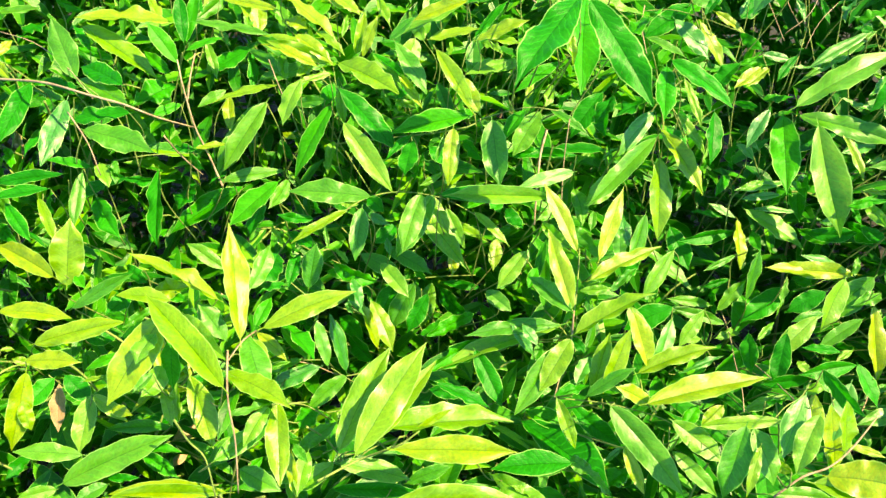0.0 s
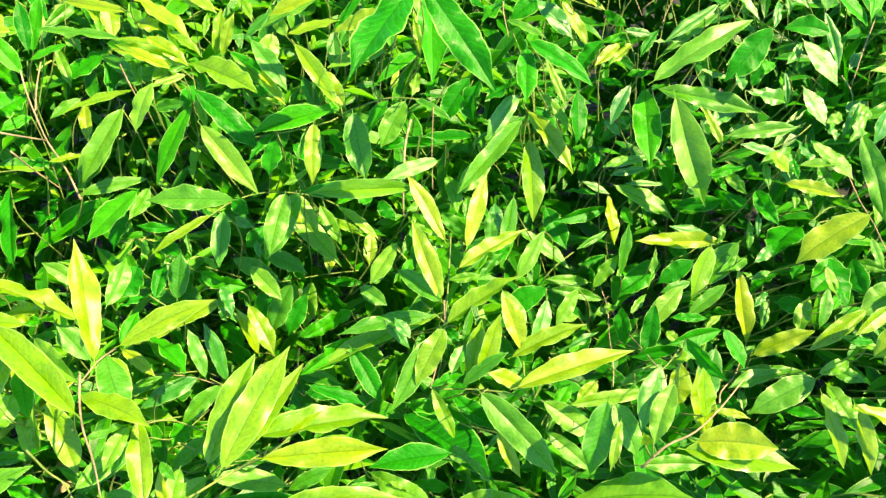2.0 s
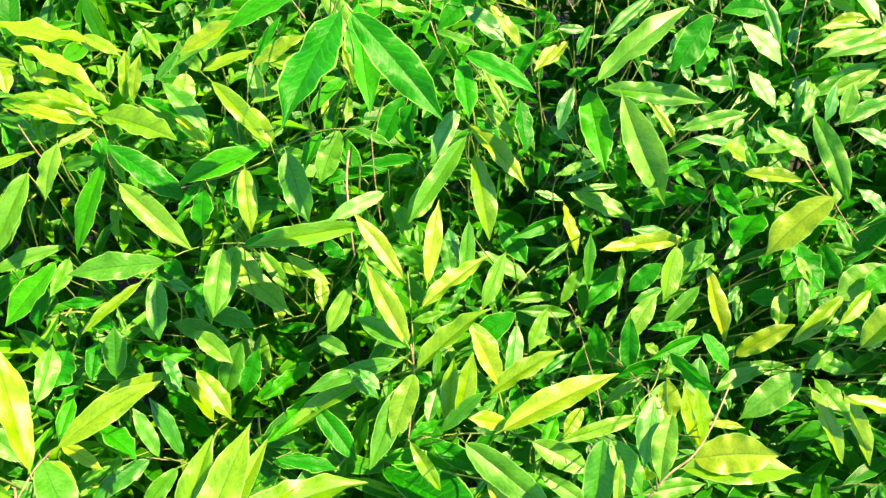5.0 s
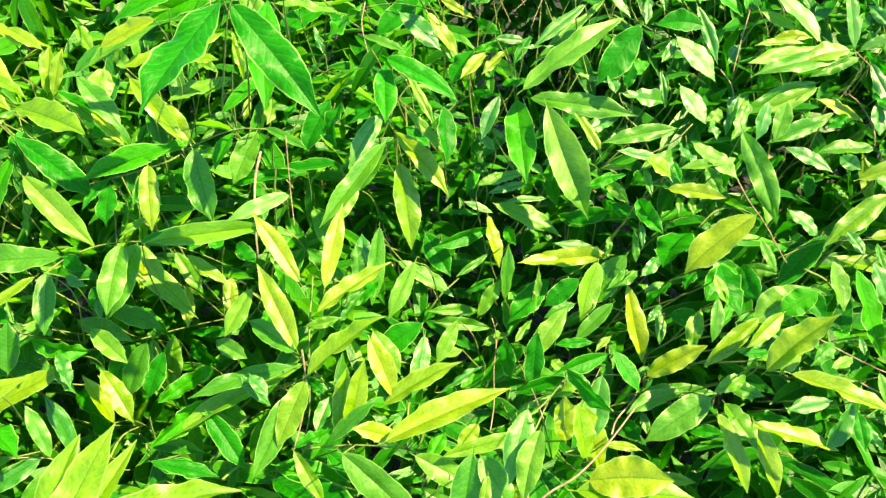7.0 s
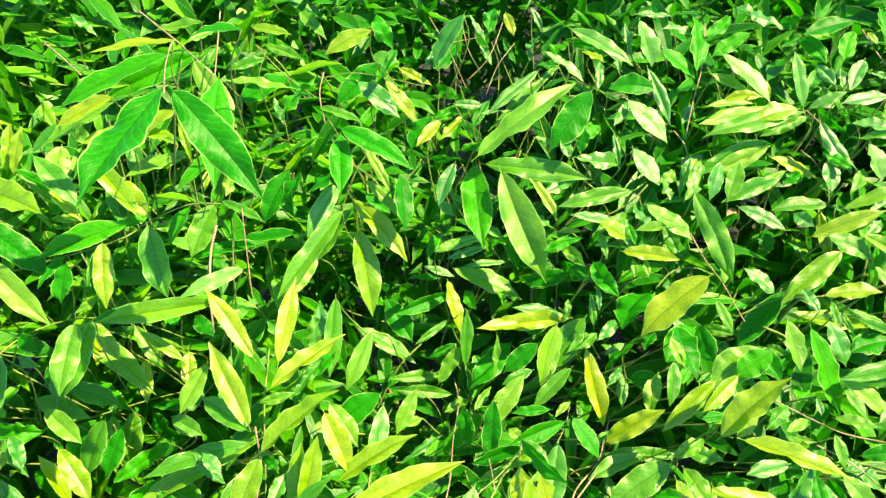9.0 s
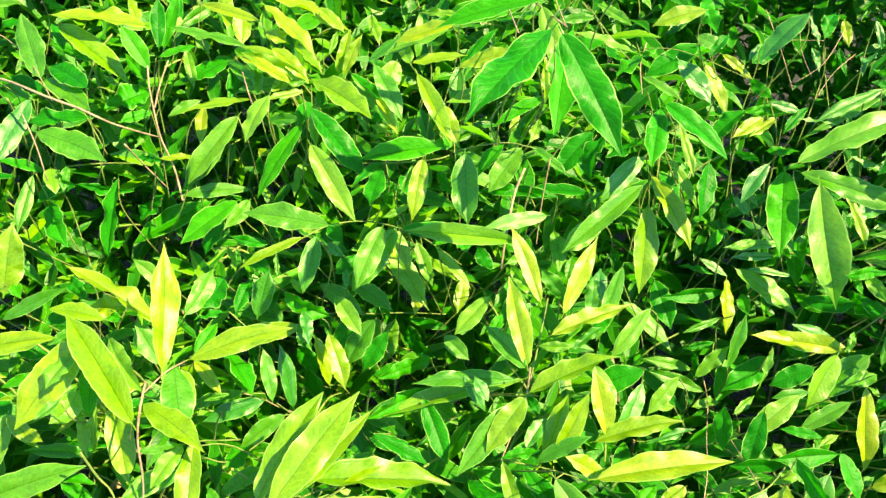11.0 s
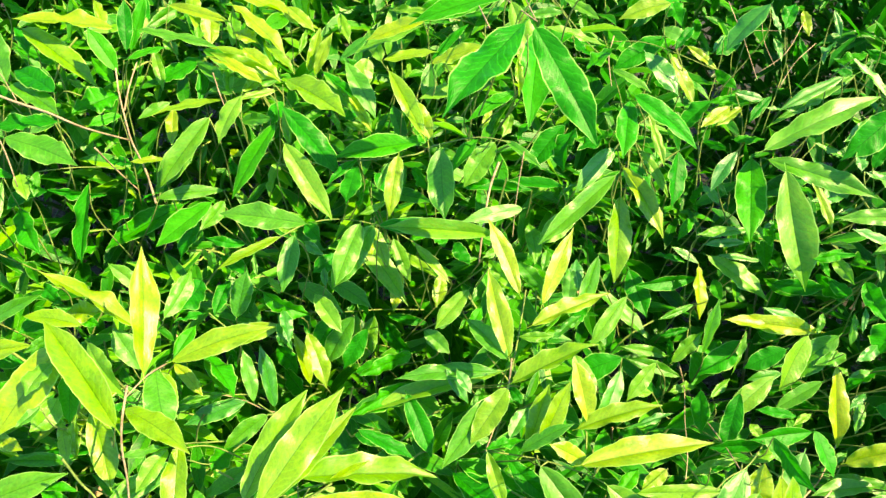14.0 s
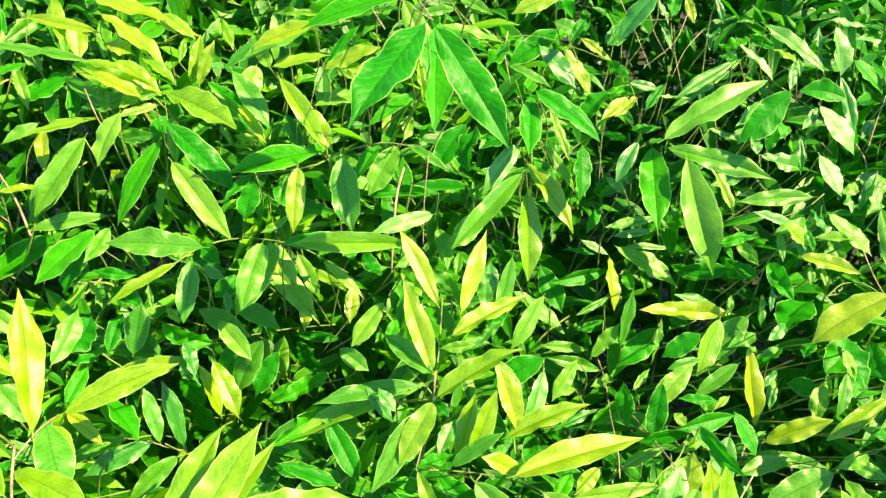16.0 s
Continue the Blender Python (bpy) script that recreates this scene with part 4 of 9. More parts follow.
leaf(b, (-0.063, 0.670, 0.809), (-0.055, 0.638, 0.798), 0.032, mature, (-0.73, -0.38, 0.57))
b = twig(SHRUBS[1], (-0.050, 0.589, 0.935))
leaf(b, (-0.063, 0.613, 0.923), (0.079, 0.625, 0.924), 0.041, young, (0.02, -0.23, 0.97), -0.05)
leaf(b, (-0.054, 0.568, 0.938), (0.076, 0.558, 0.945), 0.034, young, (-0.08, -0.49, 0.87), -0.03)
b = twig(SHRUBS[1], (-0.047, 1.400, 1.250))
leaf(b, (-0.047, 1.400, 1.250), (-0.096, 1.416, 1.256), 0.019, mature, (-0.04, -0.49, 0.87))
b = twig(SHRUBS[1], (-0.046, 0.961, 0.859))
leaf(b, (-0.007, 0.977, 0.839), (0.037, 0.923, 0.826), 0.032, mature, (-0.63, -0.61, 0.48))
b = twig(SHRUBS[1], (-0.046, 0.996, 1.098))
leaf(b, (-0.046, 0.996, 1.098), (-0.083, 0.966, 1.074), 0.013, mature, (0.11, -0.70, 0.70))
b = twig(SHRUBS[1], (-0.043, 1.096, 1.111))
leaf(b, (-0.045, 1.105, 1.125), (-0.073, 1.073, 1.117), 0.020, mature, (0.40, -0.54, 0.74))
leaf(b, (-0.041, 1.087, 1.097), (-0.078, 1.083, 1.108), 0.013, mid, (0.25, -0.76, 0.60))
b = twig(SHRUBS[1], (-0.040, 0.887, 0.845))
leaf(b, (-0.040, 0.887, 0.845), (-0.070, 0.893, 0.835), 0.019, mid, (-0.37, -0.52, 0.77))
b = twig(SHRUBS[1], (-0.034, 1.205, 1.157))
leaf(b, (-0.034, 1.205, 1.157), (-0.057, 1.263, 1.184), 0.028, mid, (-0.20, -0.49, 0.85))
b = twig(SHRUBS[1], (-0.031, 1.026, 1.053))
leaf(b, (-0.031, 1.026, 1.053), (-0.043, 0.979, 1.032), 0.025, mature, (-0.59, -0.21, 0.78))
b = twig(SHRUBS[1], (-0.021, 0.722, 0.847))
leaf(b, (-0.021, 0.722, 0.847), (-0.065, 0.711, 0.832), 0.009, mid, (-0.10, -0.65, 0.75))
b = twig(SHRUBS[1], (-0.018, 0.926, 1.051))
leaf(b, (-0.002, 0.934, 1.072), (-0.036, 0.915, 1.061), 0.010, mid, (0.14, -0.67, 0.73))
b = twig(SHRUBS[1], (-0.010, 0.674, 0.932))
leaf(b, (-0.010, 0.674, 0.932), (0.054, 0.661, 0.905), 0.021, mature, (0.26, -0.43, 0.86))
b = twig(SHRUBS[1], (-0.006, 0.885, 1.066))
leaf(b, (-0.006, 0.885, 1.066), (0.116, 0.875, 1.067), 0.028, mature, (-0.06, -0.68, 0.73), -0.05)
b = twig(SHRUBS[1], (0.011, 1.190, 1.159))
leaf(b, (0.011, 1.190, 1.159), (0.002, 1.164, 1.147), 0.018, mid, (0.45, -0.51, 0.74))
b = twig(SHRUBS[1], (0.026, 1.018, 1.076))
leaf(b, (0.026, 1.018, 1.076), (0.054, 0.980, 1.064), 0.024, mature, (-0.77, -0.62, 0.17))
b = twig(SHRUBS[1], (0.039, 0.842, 0.899))
leaf(b, (0.039, 0.842, 0.899), (-0.026, 0.807, 0.888), 0.023, mature, (0.14, -0.53, 0.84))
b = twig(SHRUBS[1], (0.041, 0.776, 0.901))
leaf(b, (0.046, 0.782, 0.905), (-0.027, 0.734, 0.890), 0.027, mature, (0.25, -0.61, 0.75))
b = twig(SHRUBS[1], (0.041, 1.217, 1.229))
leaf(b, (0.041, 1.217, 1.229), (-0.027, 1.232, 1.226), 0.013, mid, (-0.16, -0.62, 0.77))
b = twig(SHRUBS[1], (0.044, 1.078, 1.092))
leaf(b, (0.044, 1.078, 1.092), (-0.002, 1.055, 1.089), 0.021, mature, (0.25, -0.60, 0.76))
b = twig(SHRUBS[1], (0.053, 0.624, 0.827))
leaf(b, (0.053, 0.624, 0.827), (0.098, 0.608, 0.804), 0.015, young, (0.29, -0.40, 0.87))
b = twig(SHRUBS[1], (0.055, 0.977, 0.839))
leaf(b, (0.055, 0.977, 0.839), (-0.007, 0.979, 0.849), 0.016, mature, (0.05, -0.87, 0.48))
b = twig(SHRUBS[1], (0.064, 0.580, 0.871))
leaf(b, (0.074, 0.571, 0.874), (0.102, 0.558, 0.865), 0.008, young, (0.17, -0.26, 0.95))
leaf(b, (0.054, 0.590, 0.869), (0.123, 0.539, 0.867), 0.026, mid, (-0.16, -0.24, 0.96))
b = twig(SHRUBS[1], (0.073, 0.950, 1.001))
leaf(b, (0.088, 0.962, 0.995), (0.110, 0.927, 0.984), 0.022, mature, (-0.34, -0.47, 0.81))
leaf(b, (0.064, 0.927, 1.031), (0.075, 0.908, 1.024), 0.021, mature, (0.06, -0.30, 0.95))
leaf(b, (0.066, 0.960, 1.016), (0.026, 0.941, 1.009), 0.013, mature, (0.22, -0.70, 0.68))
leaf(b, (0.076, 0.951, 0.963), (0.068, 0.937, 0.943), 0.007, mid, (-0.17, -0.77, 0.61))
b = twig(SHRUBS[1], (0.084, 0.758, 0.950))
leaf(b, (0.084, 0.758, 0.950), (0.112, 0.732, 0.922), 0.016, pale, (0.28, -0.55, 0.79))
b = twig(SHRUBS[1], (0.090, 1.182, 1.144))
leaf(b, (0.090, 1.182, 1.144), (0.056, 1.215, 1.150), 0.016, mid, (-0.31, -0.47, 0.83))
b = twig(SHRUBS[1], (0.100, 0.630, 0.793))
leaf(b, (0.100, 0.630, 0.793), (0.147, 0.612, 0.799), 0.019, mature, (-0.27, -0.39, 0.88))
b = twig(SHRUBS[1], (0.103, 0.717, 0.833))
leaf(b, (0.099, 0.700, 0.837), (0.197, 0.588, 0.836), 0.059, mature, (0.02, 0.00, 1.00), -0.05)
b = twig(SHRUBS[1], (0.106, 1.037, 1.067))
leaf(b, (0.094, 1.049, 1.078), (0.044, 1.056, 1.088), 0.015, mid, (0.12, -0.44, 0.89))
b = twig(SHRUBS[1], (0.110, 0.865, 0.967))
leaf(b, (0.091, 0.863, 0.947), (0.067, 0.841, 0.945), 0.013, mid, (0.30, -0.43, 0.85))
leaf(b, (0.126, 0.866, 0.960), (0.112, 0.837, 0.948), 0.017, mature, (0.30, -0.46, 0.84))
b = twig(SHRUBS[1], (0.121, 0.785, 0.908))
leaf(b, (0.121, 0.785, 0.908), (0.089, 0.801, 0.909), 0.018, mature, (-0.14, -0.33, 0.93))
b = twig(SHRUBS[1], (0.135, 0.857, 1.079))
leaf(b, (0.135, 0.857, 1.079), (-0.004, 0.869, 1.075), 0.028, mid, (-0.07, -0.68, 0.73), 0.05)
b = twig(SHRUBS[1], (0.141, 1.248, 1.251))
leaf(b, (0.141, 1.248, 1.251), (-0.006, 1.246, 1.204), 0.039, mature, (-0.14, -0.86, 0.50))
b = twig(SHRUBS[1], (0.143, 1.398, 1.257))
leaf(b, (0.143, 1.398, 1.257), (0.064, 1.412, 1.250), 0.023, mid, (-0.18, -0.58, 0.79))
b = twig(SHRUBS[1], (0.145, 0.571, 0.823))
leaf(b, (0.145, 0.571, 0.823), (0.226, 0.546, 0.852), 0.035, mid, (-0.42, -0.51, 0.75))
b = twig(SHRUBS[1], (0.146, 0.910, 1.014))
leaf(b, (0.158, 0.919, 1.018), (0.124, 0.895, 1.019), 0.015, mid, (0.18, -0.21, 0.96))
leaf(b, (0.133, 0.901, 1.011), (0.168, 0.861, 0.996), 0.018, mid, (-0.12, -0.43, 0.89))
b = twig(SHRUBS[1], (0.150, 0.870, 1.318))
leaf(b, (0.141, 0.828, 1.342), (0.066, 0.713, 1.294), 0.046, mature, (-0.03, -0.37, 0.93), 0)
leaf(b, (0.152, 0.823, 1.340), (0.215, 0.749, 1.253), 0.040, mature, (-0.02, -0.77, 0.64), -0.05)
leaf(b, (0.143, 0.883, 1.296), (0.147, 0.856, 1.254), 0.009, young, (0.16, -0.83, 0.54))
b = twig(SHRUBS[1], (0.154, 0.676, 0.911))
leaf(b, (0.159, 0.687, 0.917), (0.181, 0.724, 0.929), 0.019, pale, (0.01, -0.32, 0.95))
leaf(b, (0.132, 0.678, 0.907), (0.181, 0.690, 0.914), 0.014, mature, (-0.07, -0.31, 0.95))
b = twig(SHRUBS[1], (0.157, 0.611, 0.863))
leaf(b, (0.148, 0.619, 0.864), (0.171, 0.594, 0.864), 0.019, mid, (-0.15, -0.16, 0.97))
leaf(b, (0.166, 0.604, 0.862), (0.190, 0.575, 0.848), 0.014, mid, (0.12, -0.36, 0.92))
b = twig(SHRUBS[1], (0.162, 1.114, 1.121))
leaf(b, (0.133, 1.107, 1.133), (0.119, 1.081, 1.108), 0.011, young, (0.06, -0.72, 0.70))
leaf(b, (0.160, 1.116, 1.121), (0.149, 1.077, 1.102), 0.017, mid, (0.21, -0.48, 0.85))
leaf(b, (0.192, 1.120, 1.110), (0.171, 1.084, 1.094), 0.018, mature, (-0.03, -0.38, 0.92))
b = twig(SHRUBS[1], (0.162, 0.746, 0.975))
leaf(b, (0.152, 0.732, 0.999), (0.125, 0.795, 1.072), 0.026, young, (0.27, -0.68, 0.68), 0)
leaf(b, (0.150, 0.727, 0.999), (0.104, 0.782, 1.009), 0.025, mid, (-0.09, -0.25, 0.96), 0.05)
leaf(b, (0.180, 0.775, 1.009), (0.271, 0.808, 1.037), 0.023, young, (-0.09, -0.49, 0.87), -0.08)
leaf(b, (0.145, 0.760, 0.949), (0.023, 0.750, 0.939), 0.024, mid, (-0.03, -0.51, 0.86), 0.18)
leaf(b, (0.156, 0.733, 0.949), (0.084, 0.668, 0.883), 0.033, mid, (-0.12, -0.65, 0.75), 0.08)
leaf(b, (0.165, 0.762, 1.002), (0.205, 0.760, 1.008), 0.013, mid, (-0.16, -0.63, 0.76))
leaf(b, (0.203, 0.761, 1.002), (0.236, 0.783, 1.021), 0.012, mid, (-0.26, -0.39, 0.88))
leaf(b, (0.157, 0.740, 0.943), (0.172, 0.719, 0.938), 0.014, mature, (0.05, -0.17, 0.98))
b = twig(SHRUBS[1], (0.165, 0.703, 0.838))
leaf(b, (0.162, 0.716, 0.853), (0.221, 0.665, 0.831), 0.027, mature, (-0.05, -0.44, 0.90))
leaf(b, (0.169, 0.690, 0.823), (0.187, 0.668, 0.821), 0.017, mature, (-0.64, -0.59, 0.49))
b = twig(SHRUBS[1], (0.178, 1.012, 1.056))
leaf(b, (0.178, 1.012, 1.056), (0.084, 1.012, 1.056), 0.020, mature, (0.00, -0.65, 0.76))
b = twig(SHRUBS[1], (0.184, 0.616, 0.953))
leaf(b, (0.184, 0.616, 0.953), (0.256, 0.538, 0.897), 0.037, mid, (0.05, -0.56, 0.83), -0.06)
b = twig(SHRUBS[1], (0.184, 1.022, 1.280))
leaf(b, (0.180, 1.005, 1.287), (0.162, 0.868, 1.216), 0.045, mature, (-0.13, -0.44, 0.89))
b = twig(SHRUBS[1], (0.193, 1.016, 0.996))
leaf(b, (0.193, 1.016, 0.996), (0.200, 0.956, 0.970), 0.025, mid, (0.18, -0.39, 0.91))
b = twig(SHRUBS[1], (0.212, 1.281, 1.256))
leaf(b, (0.164, 1.313, 1.263), (0.125, 1.289, 1.260), 0.016, mid, (0.35, -0.66, 0.66))
b = twig(SHRUBS[1], (0.217, 0.900, 0.954))
leaf(b, (0.217, 0.900, 0.954), (0.174, 0.953, 0.977), 0.022, mid, (-0.28, -0.56, 0.78))
b = twig(SHRUBS[1], (0.217, 0.974, 0.983))
leaf(b, (0.217, 0.974, 0.983), (0.210, 0.943, 0.969), 0.013, mid, (0.06, -0.42, 0.90))
b = twig(SHRUBS[1], (0.224, 0.863, 0.981))
leaf(b, (0.165, 0.806, 1.031), (0.125, 0.864, 1.096), 0.023, young, (0.11, -0.70, 0.70), 0.06)
leaf(b, (0.192, 0.795, 1.026), (0.228, 0.864, 1.091), 0.023, young, (-0.06, -0.67, 0.74), -0.05)
leaf(b, (0.233, 0.853, 0.983), (0.239, 0.903, 1.005), 0.022, pale, (0.19, -0.42, 0.89))
leaf(b, (0.238, 0.866, 0.988), (0.248, 0.916, 1.011), 0.021, pale, (0.21, -0.44, 0.87))
leaf(b, (0.257, 0.846, 0.984), (0.230, 0.815, 0.975), 0.022, mature, (-0.41, 0.10, 0.90))
b = twig(SHRUBS[1], (0.235, 1.228, 1.177))
leaf(b, (0.235, 1.228, 1.177), (0.243, 1.203, 1.141), 0.012, pale, (0.13, -0.80, 0.58))
b = twig(SHRUBS[1], (0.241, 1.049, 1.047))
leaf(b, (0.222, 1.048, 1.046), (0.192, 1.033, 1.025), 0.010, mid, (-0.24, -0.59, 0.77))
leaf(b, (0.260, 1.051, 1.047), (0.232, 1.039, 1.031), 0.008, pale, (-0.17, -0.64, 0.75))
b = twig(SHRUBS[1], (0.245, 1.028, 1.223))
leaf(b, (0.245, 1.028, 1.223), (0.298, 1.054, 1.260), 0.030, mature, (-0.45, -0.28, 0.85))
b = twig(SHRUBS[1], (0.245, 1.115, 1.103))
leaf(b, (0.253, 1.103, 1.108), (0.233, 1.036, 1.076), 0.043, mature, (-0.74, -0.10, 0.67))
b = twig(SHRUBS[1], (0.260, 1.275, 1.186))
leaf(b, (0.255, 1.294, 1.179), (0.295, 1.236, 1.161), 0.020, mature, (-0.26, -0.44, 0.86))
b = twig(SHRUBS[2], (0.225, 0.651, 0.826))
leaf(b, (0.222, 0.658, 0.839), (0.191, 0.642, 0.816), 0.008, pale, (-0.32, -0.51, 0.80))
leaf(b, (0.227, 0.644, 0.813), (0.186, 0.611, 0.812), 0.028, mature, (-0.26, 0.29, 0.92))
b = twig(SHRUBS[2], (0.231, 0.636, 0.936))
leaf(b, (0.228, 0.627, 0.946), (0.366, 0.646, 0.969), 0.035, young, (-0.07, -0.49, 0.87), -0.07)
b = twig(SHRUBS[2], (0.264, 0.607, 0.910))
leaf(b, (0.267, 0.611, 0.922), (0.293, 0.642, 0.930), 0.018, mature, (0.17, -0.37, 0.91))
b = twig(SHRUBS[2], (0.281, 0.554, 0.823))
leaf(b, (0.281, 0.554, 0.823), (0.404, 0.513, 0.868), 0.058, mid, (-0.43, -0.35, 0.84))
b = twig(SHRUBS[2], (0.282, 1.040, 0.962))
leaf(b, (0.282, 1.040, 0.962), (0.292, 1.015, 0.952), 0.012, mature, (-0.01, -0.36, 0.93))
b = twig(SHRUBS[2], (0.283, 0.848, 0.915))
leaf(b, (0.283, 0.855, 0.924), (0.288, 0.834, 0.916), 0.009, mid, (0.01, -0.35, 0.93))
leaf(b, (0.283, 0.841, 0.905), (0.238, 0.810, 0.906), 0.030, mature, (-0.07, 0.13, 0.99))
b = twig(SHRUBS[2], (0.286, 0.637, 0.827))
leaf(b, (0.286, 0.637, 0.827), (0.314, 0.623, 0.807), 0.011, pale, (0.31, -0.52, 0.80))
b = twig(SHRUBS[2], (0.297, 0.997, 1.091))
leaf(b, (0.297, 0.997, 1.091), (0.196, 0.919, 1.027), 0.029, mid, (-0.07, -0.59, 0.81), 0)
b = twig(SHRUBS[2], (0.300, 1.384, 1.256))
leaf(b, (0.300, 1.384, 1.256), (0.330, 1.319, 1.228), 0.024, mid, (0.12, -0.33, 0.93))
b = twig(SHRUBS[2], (0.303, 0.651, 0.877))
leaf(b, (0.296, 0.660, 0.862), (0.266, 0.633, 0.858), 0.012, mid, (0.09, -0.23, 0.97))
b = twig(SHRUBS[2], (0.306, 0.766, 0.870))
leaf(b, (0.308, 0.748, 0.877), (0.364, 0.761, 0.895), 0.013, pale, (-0.22, -0.35, 0.91))
b = twig(SHRUBS[2], (0.319, 1.140, 1.091))
leaf(b, (0.319, 1.140, 1.091), (0.260, 1.095, 1.079), 0.033, mature, (-0.12, -0.10, 0.99))
b = twig(SHRUBS[2], (0.320, 1.049, 1.080))
leaf(b, (0.319, 1.051, 1.077), (0.374, 0.975, 1.011), 0.031, young, (0.17, -0.58, 0.80), -0.06)
leaf(b, (0.318, 1.032, 1.040), (0.315, 0.963, 0.940), 0.040, young, (0.19, -0.81, 0.55), -0.06)
b = twig(SHRUBS[2], (0.322, 1.051, 1.173))
leaf(b, (0.314, 1.061, 1.171), (0.298, 0.975, 1.128), 0.033, mature, (-0.10, -0.43, 0.90), 0)
b = twig(SHRUBS[2], (0.340, 0.507, 0.976))
leaf(b, (0.340, 0.507, 0.976), (0.328, 0.522, 0.976), 0.014, young, (-0.40, -0.29, 0.87))
b = twig(SHRUBS[2], (0.342, 1.031, 0.905))
leaf(b, (0.342, 1.031, 0.905), (0.312, 1.058, 0.903), 0.017, mature, (-0.45, -0.45, 0.77))
b = twig(SHRUBS[2], (0.348, 0.807, 0.884))
leaf(b, (0.348, 0.807, 0.884), (0.319, 0.797, 0.887), 0.014, mid, (0.26, -0.53, 0.80))
b = twig(SHRUBS[2], (0.371, 0.645, 0.931))
leaf(b, (0.371, 0.645, 0.931), (0.402, 0.656, 0.926), 0.012, mature, (-0.62, -0.72, 0.22))
b = twig(SHRUBS[2], (0.403, 1.220, 1.199))
leaf(b, (0.427, 1.230, 1.193), (0.471, 1.204, 1.168), 0.015, young, (-0.02, -0.71, 0.71))
leaf(b, (0.423, 1.212, 1.228), (0.393, 1.175, 1.206), 0.018, mature, (0.16, -0.60, 0.79))
b = twig(SHRUBS[2], (0.405, 0.930, 1.048))
leaf(b, (0.405, 0.930, 1.048), (0.442, 0.946, 1.050), 0.013, mid, (0.16, -0.46, 0.87))
b = twig(SHRUBS[2], (0.410, 0.778, 0.915))
leaf(b, (0.408, 0.773, 0.913), (0.438, 0.801, 0.919), 0.012, mid, (0.15, -0.36, 0.92))
b = twig(SHRUBS[2], (0.410, 0.867, 0.864))
leaf(b, (0.400, 0.899, 0.852), (0.402, 0.939, 0.869), 0.014, mature, (-0.62, -0.72, 0.22))
leaf(b, (0.422, 0.852, 0.855), (0.381, 0.837, 0.857), 0.015, mid, (0.21, -0.45, 0.87))
b = twig(SHRUBS[2], (0.419, 1.366, 1.241))
leaf(b, (0.419, 1.366, 1.241), (0.431, 1.296, 1.204), 0.030, mature, (0.10, -0.46, 0.88))
b = twig(SHRUBS[2], (0.421, 0.928, 0.893))
leaf(b, (0.421, 0.928, 0.893), (0.379, 0.921, 0.883), 0.013, mature, (-0.62, -0.72, 0.22))
b = twig(SHRUBS[2], (0.422, 0.896, 0.966))
leaf(b, (0.406, 0.897, 0.959), (0.358, 0.875, 0.948), 0.010, mid, (0.07, -0.56, 0.82))
b = twig(SHRUBS[2], (0.429, 0.652, 0.974))
leaf(b, (0.429, 0.652, 0.974), (0.460, 0.600, 0.952), 0.022, mature, (-0.62, -0.72, 0.22))
b = twig(SHRUBS[2], (0.434, 0.891, 0.820))
leaf(b, (0.434, 0.891, 0.820), (0.486, 0.967, 0.847), 0.045, mature, (-0.62, -0.72, 0.22))
b = twig(SHRUBS[2], (0.436, 1.054, 0.999))
leaf(b, (0.436, 1.054, 0.999), (0.406, 1.013, 0.983), 0.016, mature, (-0.13, -0.27, 0.95))
b = twig(SHRUBS[2], (0.444, 1.064, 1.052))
leaf(b, (0.442, 1.078, 1.045), (0.429, 1.030, 1.022), 0.025, mature, (-0.89, 0.04, 0.46))
leaf(b, (0.457, 1.074, 1.051), (0.479, 1.062, 1.034), 0.009, pale, (0.15, -0.71, 0.68))
leaf(b, (0.433, 1.041, 1.059), (0.449, 1.008, 1.049), 0.014, pale, (-0.43, -0.46, 0.77))
b = twig(SHRUBS[2], (0.446, 0.591, 0.879))
leaf(b, (0.433, 0.581, 0.877), (0.511, 0.548, 0.892), 0.047, young, (-0.35, -0.44, 0.83), -0.08)
leaf(b, (0.440, 0.590, 0.865), (0.453, 0.565, 0.862), 0.016, mid, (-0.34, -0.27, 0.90))
b = twig(SHRUBS[2], (0.459, 0.843, 0.962))
leaf(b, (0.459, 0.843, 0.962), (0.443, 0.808, 0.917), 0.009, mid, (-0.07, -0.78, 0.62))
b = twig(SHRUBS[2], (0.462, 0.689, 0.928))
leaf(b, (0.443, 0.699, 0.924), (0.435, 0.716, 0.928), 0.015, mid, (-0.21, -0.29, 0.93))
leaf(b, (0.485, 0.717, 0.942), (0.440, 0.725, 0.942), 0.013, mature, (-0.62, -0.72, 0.22))
leaf(b, (0.461, 0.678, 0.928), (0.418, 0.668, 0.917), 0.014, mid, (-0.08, -0.54, 0.84))
b = twig(SHRUBS[2], (0.465, 1.370, 1.156))
leaf(b, (0.450, 1.379, 1.156), (0.402, 1.332, 1.142), 0.026, mature, (0.19, -0.47, 0.86))
leaf(b, (0.480, 1.361, 1.155), (0.447, 1.361, 1.165), 0.023, mature, (0.00, -1.00, -0.08))
b = twig(SHRUBS[2], (0.467, 0.986, 0.988))
leaf(b, (0.537, 1.000, 1.030), (0.515, 0.963, 1.014), 0.027, mature, (-0.77, 0.20, 0.60))
leaf(b, (0.516, 1.002, 1.019), (0.536, 1.016, 1.021), 0.009, pale, (0.18, -0.36, 0.91))
leaf(b, (0.427, 1.015, 0.947), (0.375, 1.020, 0.954), 0.012, mature, (0.06, -0.54, 0.84))
leaf(b, (0.447, 0.952, 0.962), (0.452, 0.921, 0.950), 0.018, mature, (-0.62, -0.72, 0.22))
